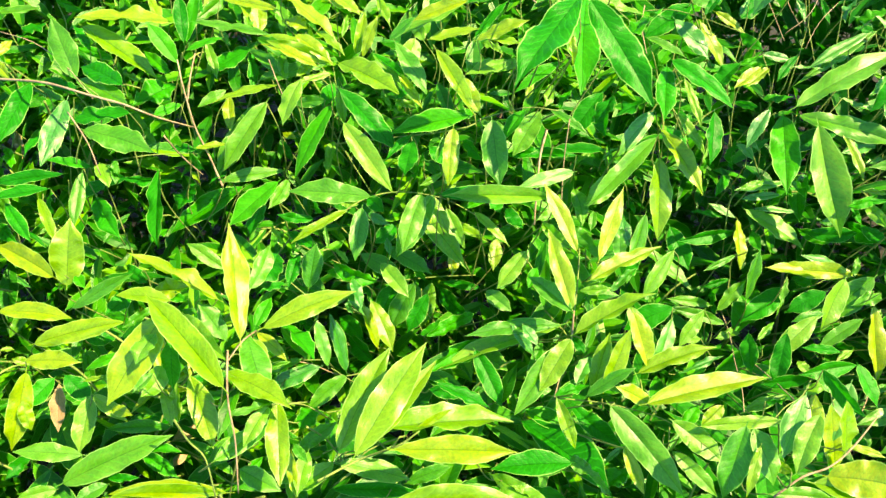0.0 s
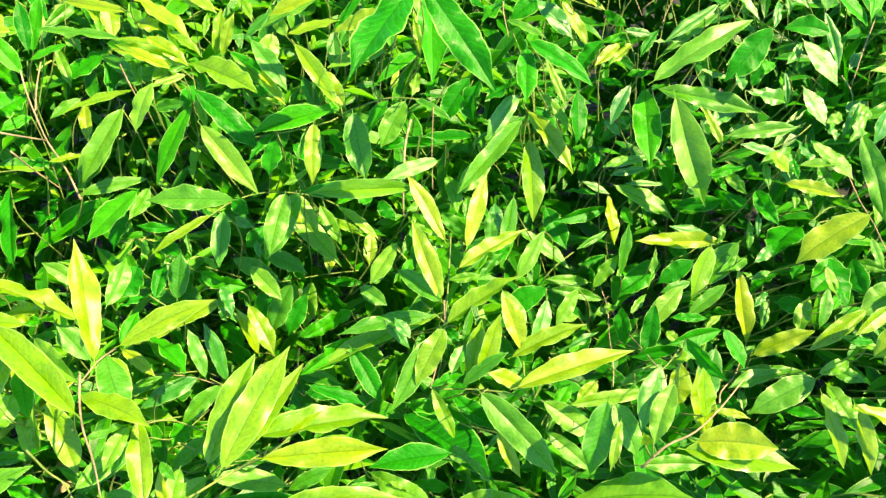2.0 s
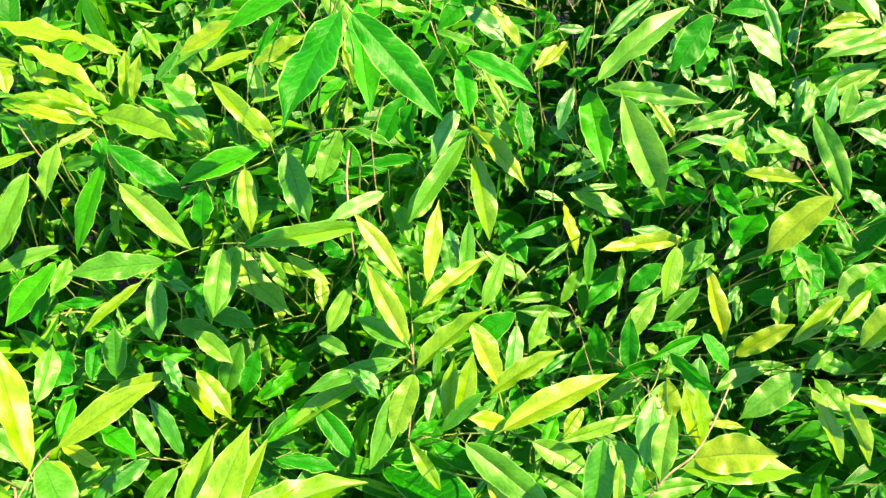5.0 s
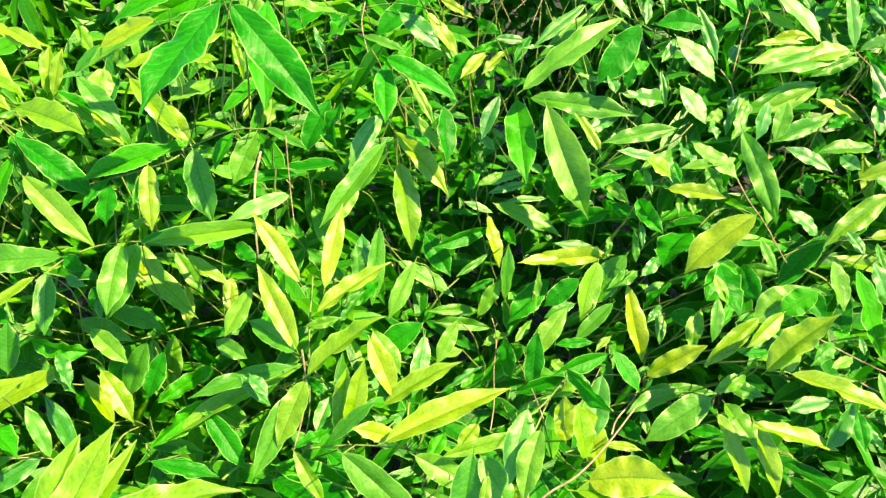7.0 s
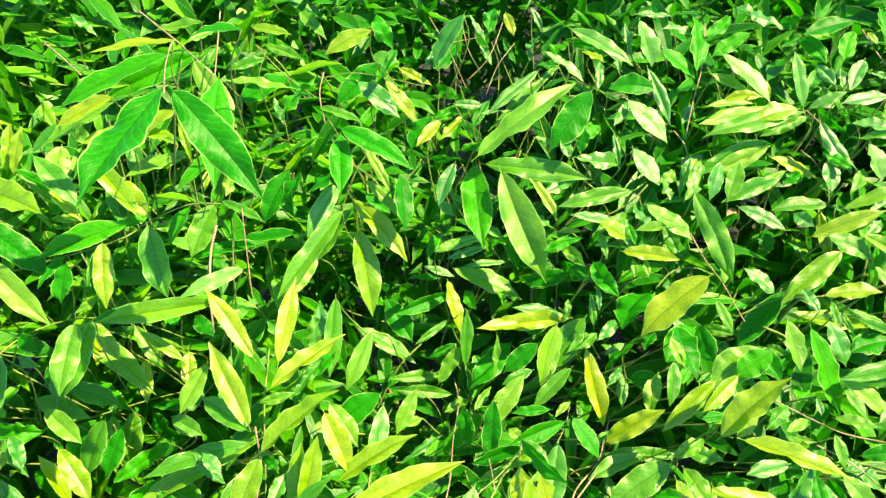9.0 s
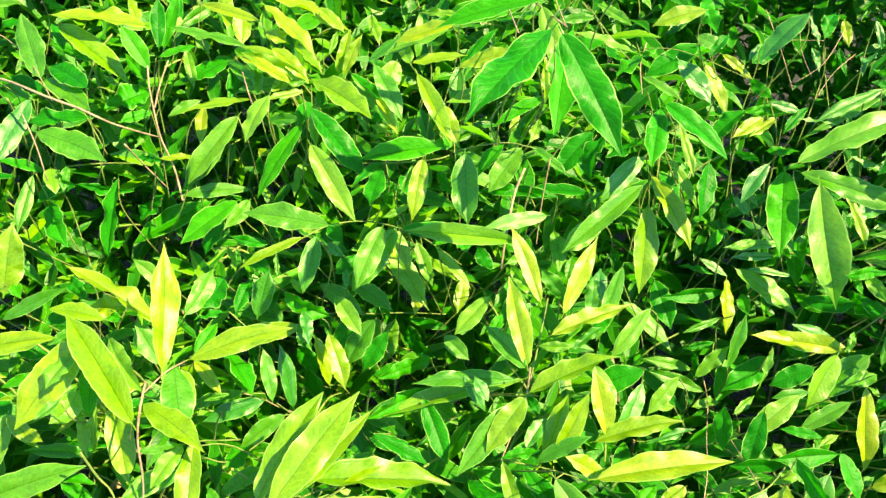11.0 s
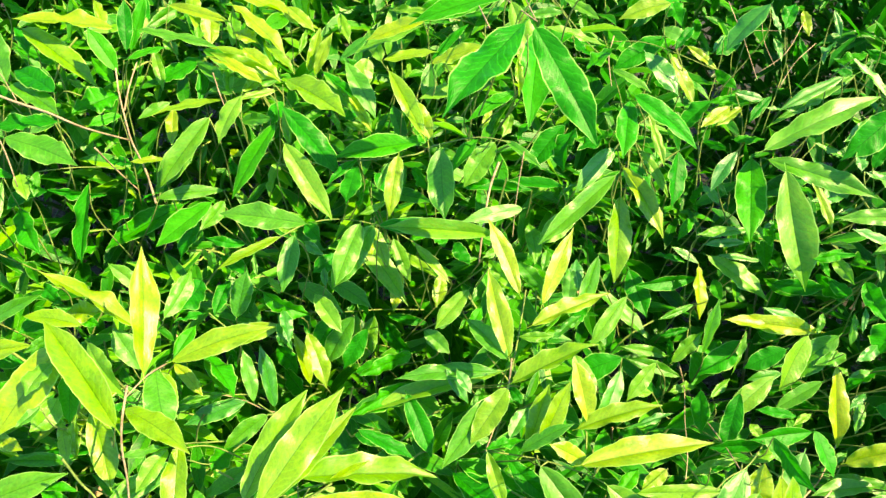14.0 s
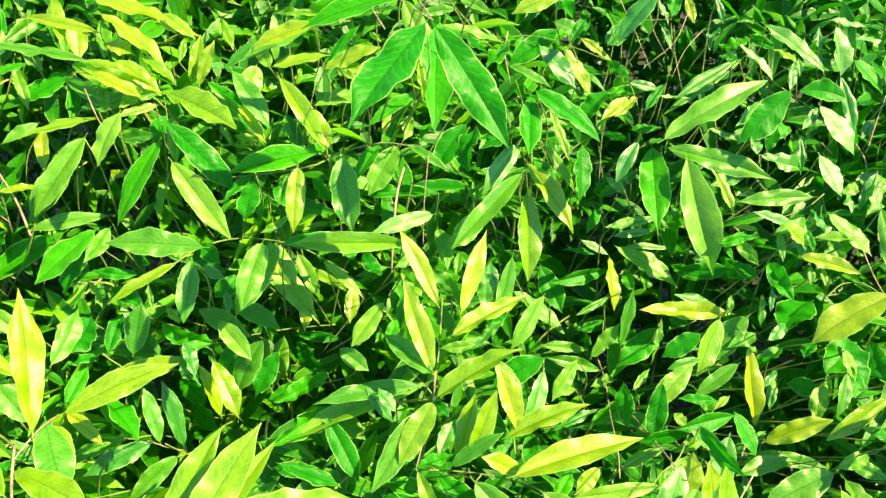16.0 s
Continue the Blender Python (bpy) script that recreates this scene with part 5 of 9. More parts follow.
leaf(b, (0.569, 1.010, 1.026), (0.590, 0.974, 1.013), 0.015, pale, (-0.11, -0.37, 0.92))
leaf(b, (0.493, 1.008, 1.024), (0.509, 0.980, 1.018), 0.015, pale, (-0.32, -0.37, 0.87))
leaf(b, (0.491, 1.010, 0.971), (0.527, 1.040, 0.985), 0.032, mature, (-0.44, 0.09, 0.90))
b = twig(SHRUBS[2], (0.481, 1.111, 1.093))
leaf(b, (0.492, 1.129, 1.091), (0.533, 1.117, 1.100), 0.017, mature, (-0.32, -0.58, 0.75))
leaf(b, (0.471, 1.093, 1.094), (0.441, 1.110, 1.095), 0.014, mature, (-0.45, -0.83, 0.31))
b = twig(SHRUBS[2], (0.489, 1.014, 1.119))
leaf(b, (0.488, 1.040, 1.105), (0.465, 0.919, 1.047), 0.045, mature, (-0.18, -0.40, 0.90), 0)
leaf(b, (0.510, 0.977, 1.121), (0.541, 0.886, 0.996), 0.051, mid, (-0.00, -0.81, 0.59), 0.05)
leaf(b, (0.486, 1.002, 1.137), (0.650, 1.073, 1.190), 0.046, mid, (-0.06, -0.50, 0.87), -0.08)
leaf(b, (0.500, 1.015, 1.117), (0.628, 0.953, 1.100), 0.035, mid, (-0.22, -0.65, 0.73), -0.08)
b = twig(SHRUBS[2], (0.490, 1.268, 1.201))
leaf(b, (0.490, 1.268, 1.201), (0.469, 1.239, 1.183), 0.010, pale, (0.04, -0.56, 0.83))
b = twig(SHRUBS[2], (0.491, 1.274, 1.142))
leaf(b, (0.491, 1.274, 1.142), (0.517, 1.231, 1.130), 0.020, mature, (-0.81, -0.55, 0.19))
b = twig(SHRUBS[2], (0.498, 0.771, 0.938))
leaf(b, (0.523, 0.752, 0.913), (0.497, 0.735, 0.909), 0.010, mid, (-0.03, -0.22, 0.97))
b = twig(SHRUBS[2], (0.505, 0.777, 0.875))
leaf(b, (0.505, 0.777, 0.875), (0.531, 0.762, 0.854), 0.010, mature, (-0.62, -0.72, 0.22))
b = twig(SHRUBS[2], (0.522, 1.183, 1.133))
leaf(b, (0.506, 1.167, 1.125), (0.460, 1.125, 1.112), 0.018, young, (-0.09, -0.20, 0.98))
leaf(b, (0.531, 1.194, 1.130), (0.460, 1.189, 1.122), 0.017, mature, (-0.04, -0.60, 0.80))
leaf(b, (0.555, 1.190, 1.136), (0.515, 1.147, 1.112), 0.016, mature, (0.12, -0.57, 0.82))
b = twig(SHRUBS[2], (0.524, 1.132, 1.141))
leaf(b, (0.524, 1.132, 1.141), (0.575, 1.131, 1.139), 0.008, pale, (0.01, -0.75, 0.66))
b = twig(SHRUBS[2], (0.526, 0.700, 0.835))
leaf(b, (0.522, 0.707, 0.814), (0.537, 0.671, 0.808), 0.022, mature, (-0.79, -0.41, 0.46))
b = twig(SHRUBS[2], (0.541, 1.284, 1.244))
leaf(b, (0.553, 1.281, 1.246), (0.571, 1.252, 1.207), 0.012, pale, (0.22, -0.73, 0.64))
b = twig(SHRUBS[2], (0.542, 1.352, 1.174))
leaf(b, (0.542, 1.352, 1.174), (0.497, 1.305, 1.156), 0.033, mature, (-0.34, -0.04, 0.94))
b = twig(SHRUBS[2], (0.543, 0.693, 0.900))
leaf(b, (0.556, 0.712, 0.892), (0.535, 0.696, 0.889), 0.010, mid, (0.07, -0.26, 0.96))
b = twig(SHRUBS[2], (0.545, 1.058, 0.987))
leaf(b, (0.545, 1.058, 0.987), (0.538, 0.999, 0.947), 0.026, mature, (-0.88, -0.19, 0.43))
b = twig(SHRUBS[2], (0.556, 0.936, 0.871))
leaf(b, (0.556, 0.936, 0.871), (0.532, 0.964, 0.871), 0.018, mature, (-0.33, -0.28, 0.90))
b = twig(SHRUBS[2], (0.562, 0.873, 0.939))
leaf(b, (0.554, 0.852, 0.956), (0.569, 0.881, 0.968), 0.010, mid, (-0.10, -0.34, 0.93))
leaf(b, (0.560, 0.860, 0.953), (0.454, 0.882, 0.947), 0.026, young, (-0.12, -0.39, 0.91), 0.06)
b = twig(SHRUBS[2], (0.567, 0.805, 0.964))
leaf(b, (0.544, 0.815, 0.936), (0.596, 0.843, 0.933), 0.019, pale, (0.20, -0.27, 0.94))
leaf(b, (0.577, 0.815, 0.971), (0.583, 0.841, 1.000), 0.012, mid, (-0.29, -0.69, 0.67))
leaf(b, (0.583, 0.813, 0.993), (0.589, 0.834, 1.016), 0.008, pale, (-0.00, -0.75, 0.66))
leaf(b, (0.569, 0.780, 0.976), (0.600, 0.801, 0.984), 0.016, pale, (0.05, -0.41, 0.91))
b = twig(SHRUBS[2], (0.569, 0.735, 0.785))
leaf(b, (0.569, 0.735, 0.785), (0.565, 0.707, 0.774), 0.013, pale, (0.12, -0.38, 0.92))
b = twig(SHRUBS[2], (0.573, 0.737, 0.840))
leaf(b, (0.583, 0.723, 0.835), (0.546, 0.713, 0.835), 0.011, mature, (0.13, -0.47, 0.87))
b = twig(SHRUBS[2], (0.577, 0.961, 0.968))
leaf(b, (0.593, 0.970, 0.966), (0.624, 0.925, 0.961), 0.033, mature, (-0.81, -0.57, 0.13))
leaf(b, (0.571, 0.948, 0.980), (0.544, 0.958, 0.974), 0.013, pale, (-0.37, -0.51, 0.78))
leaf(b, (0.591, 0.977, 0.996), (0.608, 0.958, 0.969), 0.011, mature, (-0.13, -0.85, 0.51))
leaf(b, (0.574, 0.963, 0.935), (0.538, 1.003, 0.934), 0.020, mature, (-0.68, -0.60, 0.42))
leaf(b, (0.536, 0.965, 0.951), (0.593, 0.936, 0.970), 0.026, mature, (-0.52, -0.61, 0.60))
leaf(b, (0.595, 0.942, 0.980), (0.617, 0.903, 0.973), 0.023, mature, (-0.07, -0.21, 0.98))
b = twig(SHRUBS[2], (0.580, 1.254, 1.206))
leaf(b, (0.562, 1.256, 1.204), (0.572, 1.229, 1.177), 0.012, pale, (-0.28, -0.73, 0.63))
leaf(b, (0.598, 1.251, 1.208), (0.612, 1.226, 1.173), 0.011, mature, (-0.13, -0.83, 0.55))
b = twig(SHRUBS[2], (0.585, 1.139, 1.147))
leaf(b, (0.585, 1.139, 1.147), (0.606, 1.134, 1.158), 0.011, pale, (-0.38, -0.84, 0.39))
b = twig(SHRUBS[2], (0.595, 0.863, 1.031))
leaf(b, (0.595, 0.863, 1.031), (0.607, 0.810, 1.011), 0.025, mature, (-0.83, -0.35, 0.44))
b = twig(SHRUBS[2], (0.598, 1.099, 1.105))
leaf(b, (0.598, 1.099, 1.105), (0.644, 1.089, 1.091), 0.017, pale, (0.14, -0.54, 0.83))
b = twig(SHRUBS[2], (0.607, 0.973, 1.127))
leaf(b, (0.598, 0.964, 1.133), (0.601, 0.993, 1.148), 0.019, pale, (0.21, -0.49, 0.85))
leaf(b, (0.617, 0.983, 1.121), (0.683, 0.981, 1.102), 0.025, pale, (0.21, -0.57, 0.79))
b = twig(SHRUBS[2], (0.615, 1.321, 1.234))
leaf(b, (0.603, 1.312, 1.241), (0.581, 1.270, 1.214), 0.025, mature, (0.17, -0.60, 0.78))
leaf(b, (0.627, 1.329, 1.226), (0.627, 1.285, 1.200), 0.017, young, (-0.18, -0.49, 0.85))
b = twig(SHRUBS[2], (0.616, 0.654, 0.901))
leaf(b, (0.612, 0.632, 0.894), (0.622, 0.573, 0.878), 0.028, mid, (-0.23, -0.29, 0.93))
leaf(b, (0.599, 0.636, 0.912), (0.647, 0.654, 0.911), 0.020, mid, (0.04, -0.05, 1.00))
leaf(b, (0.620, 0.649, 0.906), (0.653, 0.620, 0.906), 0.019, mid, (-0.34, -0.42, 0.84))
leaf(b, (0.625, 0.731, 0.948), (0.594, 0.684, 0.929), 0.021, mid, (-0.15, -0.27, 0.95))
b = twig(SHRUBS[2], (0.618, 0.803, 0.887))
leaf(b, (0.611, 0.800, 0.905), (0.583, 0.779, 0.897), 0.012, pale, (0.04, -0.41, 0.91))
b = twig(SHRUBS[2], (0.632, 0.838, 0.909))
leaf(b, (0.632, 0.838, 0.909), (0.598, 0.824, 0.909), 0.011, pale, (0.17, -0.42, 0.89))
b = twig(SHRUBS[2], (0.635, 0.911, 0.768))
leaf(b, (0.635, 0.911, 0.768), (0.573, 0.901, 0.788), 0.035, mature, (-0.62, -0.72, 0.22))
b = twig(SHRUBS[2], (0.638, 0.652, 0.813))
leaf(b, (0.638, 0.652, 0.813), (0.598, 0.676, 0.805), 0.018, mature, (-0.30, -0.20, 0.93))
b = twig(SHRUBS[2], (0.646, 0.872, 0.873))
leaf(b, (0.636, 0.881, 0.862), (0.626, 0.897, 0.864), 0.013, pale, (-0.30, -0.29, 0.91))
leaf(b, (0.657, 0.863, 0.884), (0.599, 0.824, 0.870), 0.026, mature, (-0.25, 0.02, 0.97))
b = twig(SHRUBS[2], (0.650, 0.847, 1.033))
leaf(b, (0.643, 0.850, 1.033), (0.635, 0.828, 1.021), 0.010, mid, (-0.14, -0.43, 0.89))
leaf(b, (0.657, 0.844, 1.033), (0.652, 0.823, 1.022), 0.011, mid, (0.04, -0.47, 0.88))
b = twig(SHRUBS[2], (0.658, 1.049, 1.037))
leaf(b, (0.669, 1.041, 1.026), (0.623, 1.028, 1.033), 0.019, pale, (0.28, -0.71, 0.65))
leaf(b, (0.647, 1.058, 1.048), (0.586, 1.033, 1.048), 0.023, pale, (0.13, -0.33, 0.93))
b = twig(SHRUBS[2], (0.662, 1.301, 1.237))
leaf(b, (0.662, 1.301, 1.237), (0.672, 1.276, 1.202), 0.012, pale, (-0.04, -0.82, 0.56))
b = twig(SHRUBS[2], (0.665, 1.269, 1.187))
leaf(b, (0.663, 1.269, 1.200), (0.632, 1.224, 1.179), 0.018, pale, (-0.14, -0.35, 0.93))
leaf(b, (0.667, 1.269, 1.173), (0.687, 1.234, 1.162), 0.017, pale, (-0.24, -0.41, 0.88))
b = twig(SHRUBS[2], (0.665, 0.817, 0.934))
leaf(b, (0.665, 0.817, 0.934), (0.641, 0.799, 0.926), 0.018, mature, (-0.13, -0.24, 0.96))
b = twig(SHRUBS[2], (0.666, 0.725, 0.958))
leaf(b, (0.666, 0.725, 0.958), (0.637, 0.703, 0.949), 0.013, mature, (-0.06, -0.33, 0.94))
b = twig(SHRUBS[2], (0.667, 0.652, 0.941))
leaf(b, (0.667, 0.652, 0.941), (0.634, 0.651, 0.947), 0.015, mature, (0.18, -0.25, 0.95))
b = twig(SHRUBS[2], (0.669, 0.942, 1.033))
leaf(b, (0.669, 0.942, 1.033), (0.665, 0.896, 1.010), 0.021, pale, (0.23, -0.44, 0.86))
b = twig(SHRUBS[2], (0.670, 1.193, 1.171))
leaf(b, (0.670, 1.193, 1.171), (0.635, 1.197, 1.179), 0.014, mature, (0.12, -0.63, 0.77))
b = twig(SHRUBS[2], (0.674, 1.120, 1.137))
leaf(b, (0.674, 1.120, 1.137), (0.624, 1.074, 1.121), 0.019, pale, (0.29, -0.58, 0.76))
b = twig(SHRUBS[2], (0.677, 0.920, 1.069))
leaf(b, (0.570, 0.911, 1.036), (0.586, 0.868, 1.023), 0.018, mid, (-0.28, -0.37, 0.89))
leaf(b, (0.596, 0.905, 1.044), (0.541, 0.906, 1.039), 0.011, mature, (-0.09, -0.42, 0.90))
leaf(b, (0.598, 0.913, 1.049), (0.564, 0.916, 1.053), 0.009, young, (0.04, -0.67, 0.74))
leaf(b, (0.669, 0.909, 1.059), (0.603, 0.884, 1.059), 0.020, mid, (0.24, -0.63, 0.74))
leaf(b, (0.653, 0.901, 1.062), (0.643, 0.868, 1.044), 0.012, pale, (-0.01, -0.48, 0.88))
leaf(b, (0.655, 0.897, 1.059), (0.653, 0.865, 1.043), 0.013, mature, (-0.01, -0.44, 0.90))
leaf(b, (0.613, 0.890, 1.058), (0.613, 0.862, 1.032), 0.011, mid, (-0.05, -0.69, 0.72))
leaf(b, (0.583, 0.911, 1.045), (0.537, 0.892, 1.043), 0.016, mature, (0.21, -0.54, 0.81))
leaf(b, (0.682, 0.914, 1.070), (0.680, 0.873, 1.050), 0.017, mature, (-0.15, -0.43, 0.89))
leaf(b, (0.692, 0.918, 1.071), (0.702, 0.877, 1.056), 0.018, mature, (-0.45, -0.40, 0.79))
leaf(b, (0.743, 0.948, 1.094), (0.715, 0.934, 1.089), 0.018, mid, (0.11, -0.53, 0.84))
leaf(b, (0.766, 0.948, 1.111), (0.740, 0.923, 1.068), 0.015, pale, (-0.39, -0.67, 0.63))
leaf(b, (0.726, 0.939, 1.089), (0.721, 0.910, 1.073), 0.015, pale, (0.03, -0.48, 0.88))
leaf(b, (0.779, 0.955, 1.102), (0.753, 0.927, 1.085), 0.021, mid, (-0.07, -0.46, 0.88))
leaf(b, (0.670, 0.922, 1.073), (0.677, 0.876, 1.053), 0.019, pale, (-0.18, -0.40, 0.90))
leaf(b, (0.770, 0.973, 1.082), (0.813, 0.996, 1.086), 0.023, pale, (0.13, -0.39, 0.91))
leaf(b, (0.739, 0.905, 1.073), (0.785, 0.954, 1.101), 0.021, pale, (-0.06, -0.46, 0.88))
b = twig(SHRUBS[2], (0.682, 1.132, 1.213))
leaf(b, (0.682, 1.132, 1.213), (0.702, 1.095, 1.204), 0.018, young, (-0.29, -0.37, 0.88))
b = twig(SHRUBS[2], (0.683, 0.873, 0.957))
leaf(b, (0.683, 0.873, 0.957), (0.625, 0.834, 0.941), 0.056, mature, (-0.40, 0.23, 0.89))
b = twig(SHRUBS[2], (0.684, 0.995, 1.128))
leaf(b, (0.656, 1.001, 1.153), (0.626, 0.985, 1.147), 0.020, mature, (0.04, -0.39, 0.92))
leaf(b, (0.678, 1.003, 1.136), (0.675, 0.972, 1.095), 0.010, pale, (-0.08, -0.80, 0.60))
b = twig(SHRUBS[2], (0.688, 1.051, 1.179))
leaf(b, (0.676, 1.056, 1.183), (0.693, 1.093, 1.210), 0.014, pale, (0.16, -0.63, 0.76))
leaf(b, (0.713, 1.038, 1.163), (0.680, 1.008, 1.146), 0.015, pale, (0.12, -0.60, 0.79))
b = twig(SHRUBS[2], (0.700, 1.236, 1.193))
leaf(b, (0.700, 1.236, 1.193), (0.661, 1.246, 1.176), 0.023, mature, (-0.44, -0.67, 0.60))
b = twig(SHRUBS[2], (0.712, 0.641, 0.829))
leaf(b, (0.712, 0.641, 0.829), (0.661, 0.658, 0.838), 0.016, mature, (-0.12, -0.70, 0.71))
b = twig(SHRUBS[2], (0.718, 0.813, 0.933))
leaf(b, (0.718, 0.813, 0.933), (0.662, 0.777, 0.919), 0.048, mature, (-0.37, 0.21, 0.91))
b = twig(SHRUBS[2], (0.724, 0.739, 0.970))
leaf(b, (0.725, 0.740, 0.976), (0.697, 0.764, 0.977), 0.016, mid, (-0.38, -0.47, 0.80))
leaf(b, (0.691, 0.761, 0.981), (0.689, 0.714, 0.961), 0.029, mature, (-0.86, -0.17, 0.48))
leaf(b, (0.744, 0.715, 0.972), (0.747, 0.669, 0.955), 0.025, mature, (-0.06, -0.34, 0.94))
leaf(b, (0.760, 0.721, 0.965), (0.773, 0.698, 0.964), 0.012, mid, (-0.34, -0.22, 0.91))
leaf(b, (0.669, 0.774, 0.975), (0.664, 0.706, 0.949), 0.035, mature, (-0.00, -0.35, 0.94))
b = twig(SHRUBS[2], (0.742, 0.958, 1.001))
leaf(b, (0.742, 0.958, 1.001), (0.744, 0.916, 0.982), 0.021, mid, (0.05, -0.41, 0.91))
b = twig(SHRUBS[2], (0.791, 0.611, 0.910))
leaf(b, (0.853, 0.662, 0.932), (0.896, 0.651, 0.938), 0.006, pale, (-0.25, -0.50, 0.83))
leaf(b, (0.718, 0.618, 0.972), (0.678, 0.597, 0.966), 0.020, mid, (0.01, -0.30, 0.95))
leaf(b, (0.705, 0.596, 0.959), (0.736, 0.605, 0.958), 0.013, mid, (0.15, -0.35, 0.92))
leaf(b, (0.734, 0.626, 0.910), (0.758, 0.609, 0.914), 0.012, mid, (-0.38, -0.32, 0.87))
leaf(b, (0.783, 0.651, 0.935), (0.778, 0.632, 0.927), 0.009, pale, (-0.37, -0.29, 0.88))
leaf(b, (0.872, 0.619, 0.915), (0.898, 0.634, 0.921), 0.016, pale, (0.02, -0.41, 0.91))
leaf(b, (0.844, 0.616, 0.912), (0.874, 0.631, 0.917), 0.012, pale, (-0.08, -0.16, 0.98))
leaf(b, (0.896, 0.603, 0.905), (0.852, 0.610, 0.907), 0.011, mid, (-0.03, -0.43, 0.90))
leaf(b, (0.745, 0.570, 0.892), (0.759, 0.548, 0.866), 0.010, pale, (-0.15, -0.78, 0.61))
leaf(b, (0.787, 0.590, 0.898), (0.792, 0.572, 0.895), 0.015, pale, (-0.13, -0.17, 0.98))
leaf(b, (0.838, 0.675, 0.934), (0.888, 0.663, 0.948), 0.016, mature, (-0.35, -0.47, 0.81))
leaf(b, (0.880, 0.645, 0.925), (0.921, 0.643, 0.933), 0.012, pale, (-0.20, -0.15, 0.97))
b = twig(SHRUBS[2], (0.805, 0.716, 0.893))
leaf(b, (0.805, 0.716, 0.893), (0.814, 0.687, 0.887), 0.027, mature, (-0.36, -0.29, 0.89))
b = twig(SHRUBS[2], (0.807, 0.630, 0.818))
leaf(b, (0.807, 0.630, 0.818), (0.809, 0.593, 0.808), 0.017, mature, (-0.26, -0.27, 0.93))
b = twig(SHRUBS[2], (0.830, 0.679, 0.879))
leaf(b, (0.830, 0.679, 0.879), (0.793, 0.658, 0.872), 0.016, mature, (-0.02, -0.30, 0.95))
b = twig(SHRUBS[3], (0.743, 1.234, 1.181))
leaf(b, (0.743, 1.234, 1.181), (0.696, 1.237, 1.200), 0.017, mature, (-0.10, -0.99, -0.10))
b = twig(SHRUBS[3], (0.758, 1.130, 1.195))
leaf(b, (0.758, 1.130, 1.195), (0.762, 1.165, 1.236), 0.014, pale, (-0.23, -0.73, 0.64))
b = twig(SHRUBS[3], (0.764, 1.193, 1.176))
leaf(b, (0.764, 1.193, 1.176), (0.757, 1.165, 1.159), 0.012, pale, (-0.03, -0.51, 0.86))
b = twig(SHRUBS[3], (0.820, 0.853, 0.920))
leaf(b, (0.820, 0.853, 0.920), (0.772, 0.838, 0.922), 0.017, mature, (0.14, -0.31, 0.94))
b = twig(SHRUBS[3], (0.838, 1.168, 1.235))
leaf(b, (0.838, 1.168, 1.235), (0.785, 1.185, 1.241), 0.014, pale, (-0.15, -0.74, 0.66))
b = twig(SHRUBS[3], (0.840, 1.082, 1.125))
leaf(b, (0.840, 1.082, 1.125), (0.809, 1.054, 1.109), 0.017, pale, (-0.12, -0.40, 0.91))
b = twig(SHRUBS[3], (0.841, 0.741, 0.982))
leaf(b, (0.838, 0.775, 0.993), (0.841, 0.741, 0.980), 0.016, pale, (-0.33, -0.35, 0.88))
leaf(b, (0.863, 0.750, 0.986), (0.853, 0.716, 0.969), 0.013, mid, (-0.28, -0.35, 0.89))
leaf(b, (0.863, 0.729, 0.983), (0.872, 0.711, 0.959), 0.008, mid, (-0.12, -0.82, 0.56))
leaf(b, (0.879, 0.732, 0.982), (0.913, 0.710, 0.967), 0.011, mid, (-0.14, -0.69, 0.71))
b = twig(SHRUBS[3], (0.850, 1.071, 1.184))
leaf(b, (0.838, 1.079, 1.178), (0.875, 1.167, 1.235), 0.032, mature, (-0.01, -0.54, 0.84))
b = twig(SHRUBS[3], (0.857, 0.906, 1.029))
leaf(b, (0.892, 0.884, 1.033), (0.904, 0.856, 1.027), 0.022, pale, (-0.10, -0.22, 0.97))
leaf(b, (0.825, 0.922, 1.026), (0.788, 0.891, 1.010), 0.040, mature, (-0.56, 0.26, 0.79))
leaf(b, (0.887, 0.878, 0.992), (0.894, 0.855, 0.986), 0.010, pale, (-0.23, -0.32, 0.92))
b = twig(SHRUBS[3], (0.869, 1.133, 1.210))
leaf(b, (0.865, 1.143, 1.208), (0.813, 1.145, 1.226), 0.022, pale, (0.19, -0.75, 0.64))
leaf(b, (0.873, 1.124, 1.212), (0.931, 1.154, 1.227), 0.020, mature, (0.04, -0.49, 0.87))
b = twig(SHRUBS[3], (0.913, 0.966, 0.958))
leaf(b, (0.913, 0.966, 0.958), (0.893, 0.931, 0.938), 0.029, mature, (-0.62, -0.72, 0.22))
b = twig(SHRUBS[3], (0.913, 1.049, 1.104))
leaf(b, (0.913, 1.049, 1.104), (0.831, 1.069, 1.104), 0.021, mature, (-0.11, -0.49, 0.87))
b = twig(SHRUBS[3], (0.929, 1.070, 0.937))
leaf(b, (0.929, 1.070, 0.937), (0.906, 1.054, 0.928), 0.018, dry, (-0.04, -0.41, 0.91))
b = twig(SHRUBS[3], (0.938, 0.724, 0.975))
leaf(b, (0.941, 0.742, 0.991), (0.917, 0.716, 0.971), 0.012, mid, (-0.24, -0.44, 0.87))
leaf(b, (0.930, 0.710, 0.963), (0.941, 0.684, 0.962), 0.015, mature, (-0.43, -0.23, 0.87))
leaf(b, (0.944, 0.720, 0.970), (0.955, 0.687, 0.965), 0.031, mature, (-0.07, -0.18, 0.98))
b = twig(SHRUBS[3], (0.944, 0.860, 0.954))
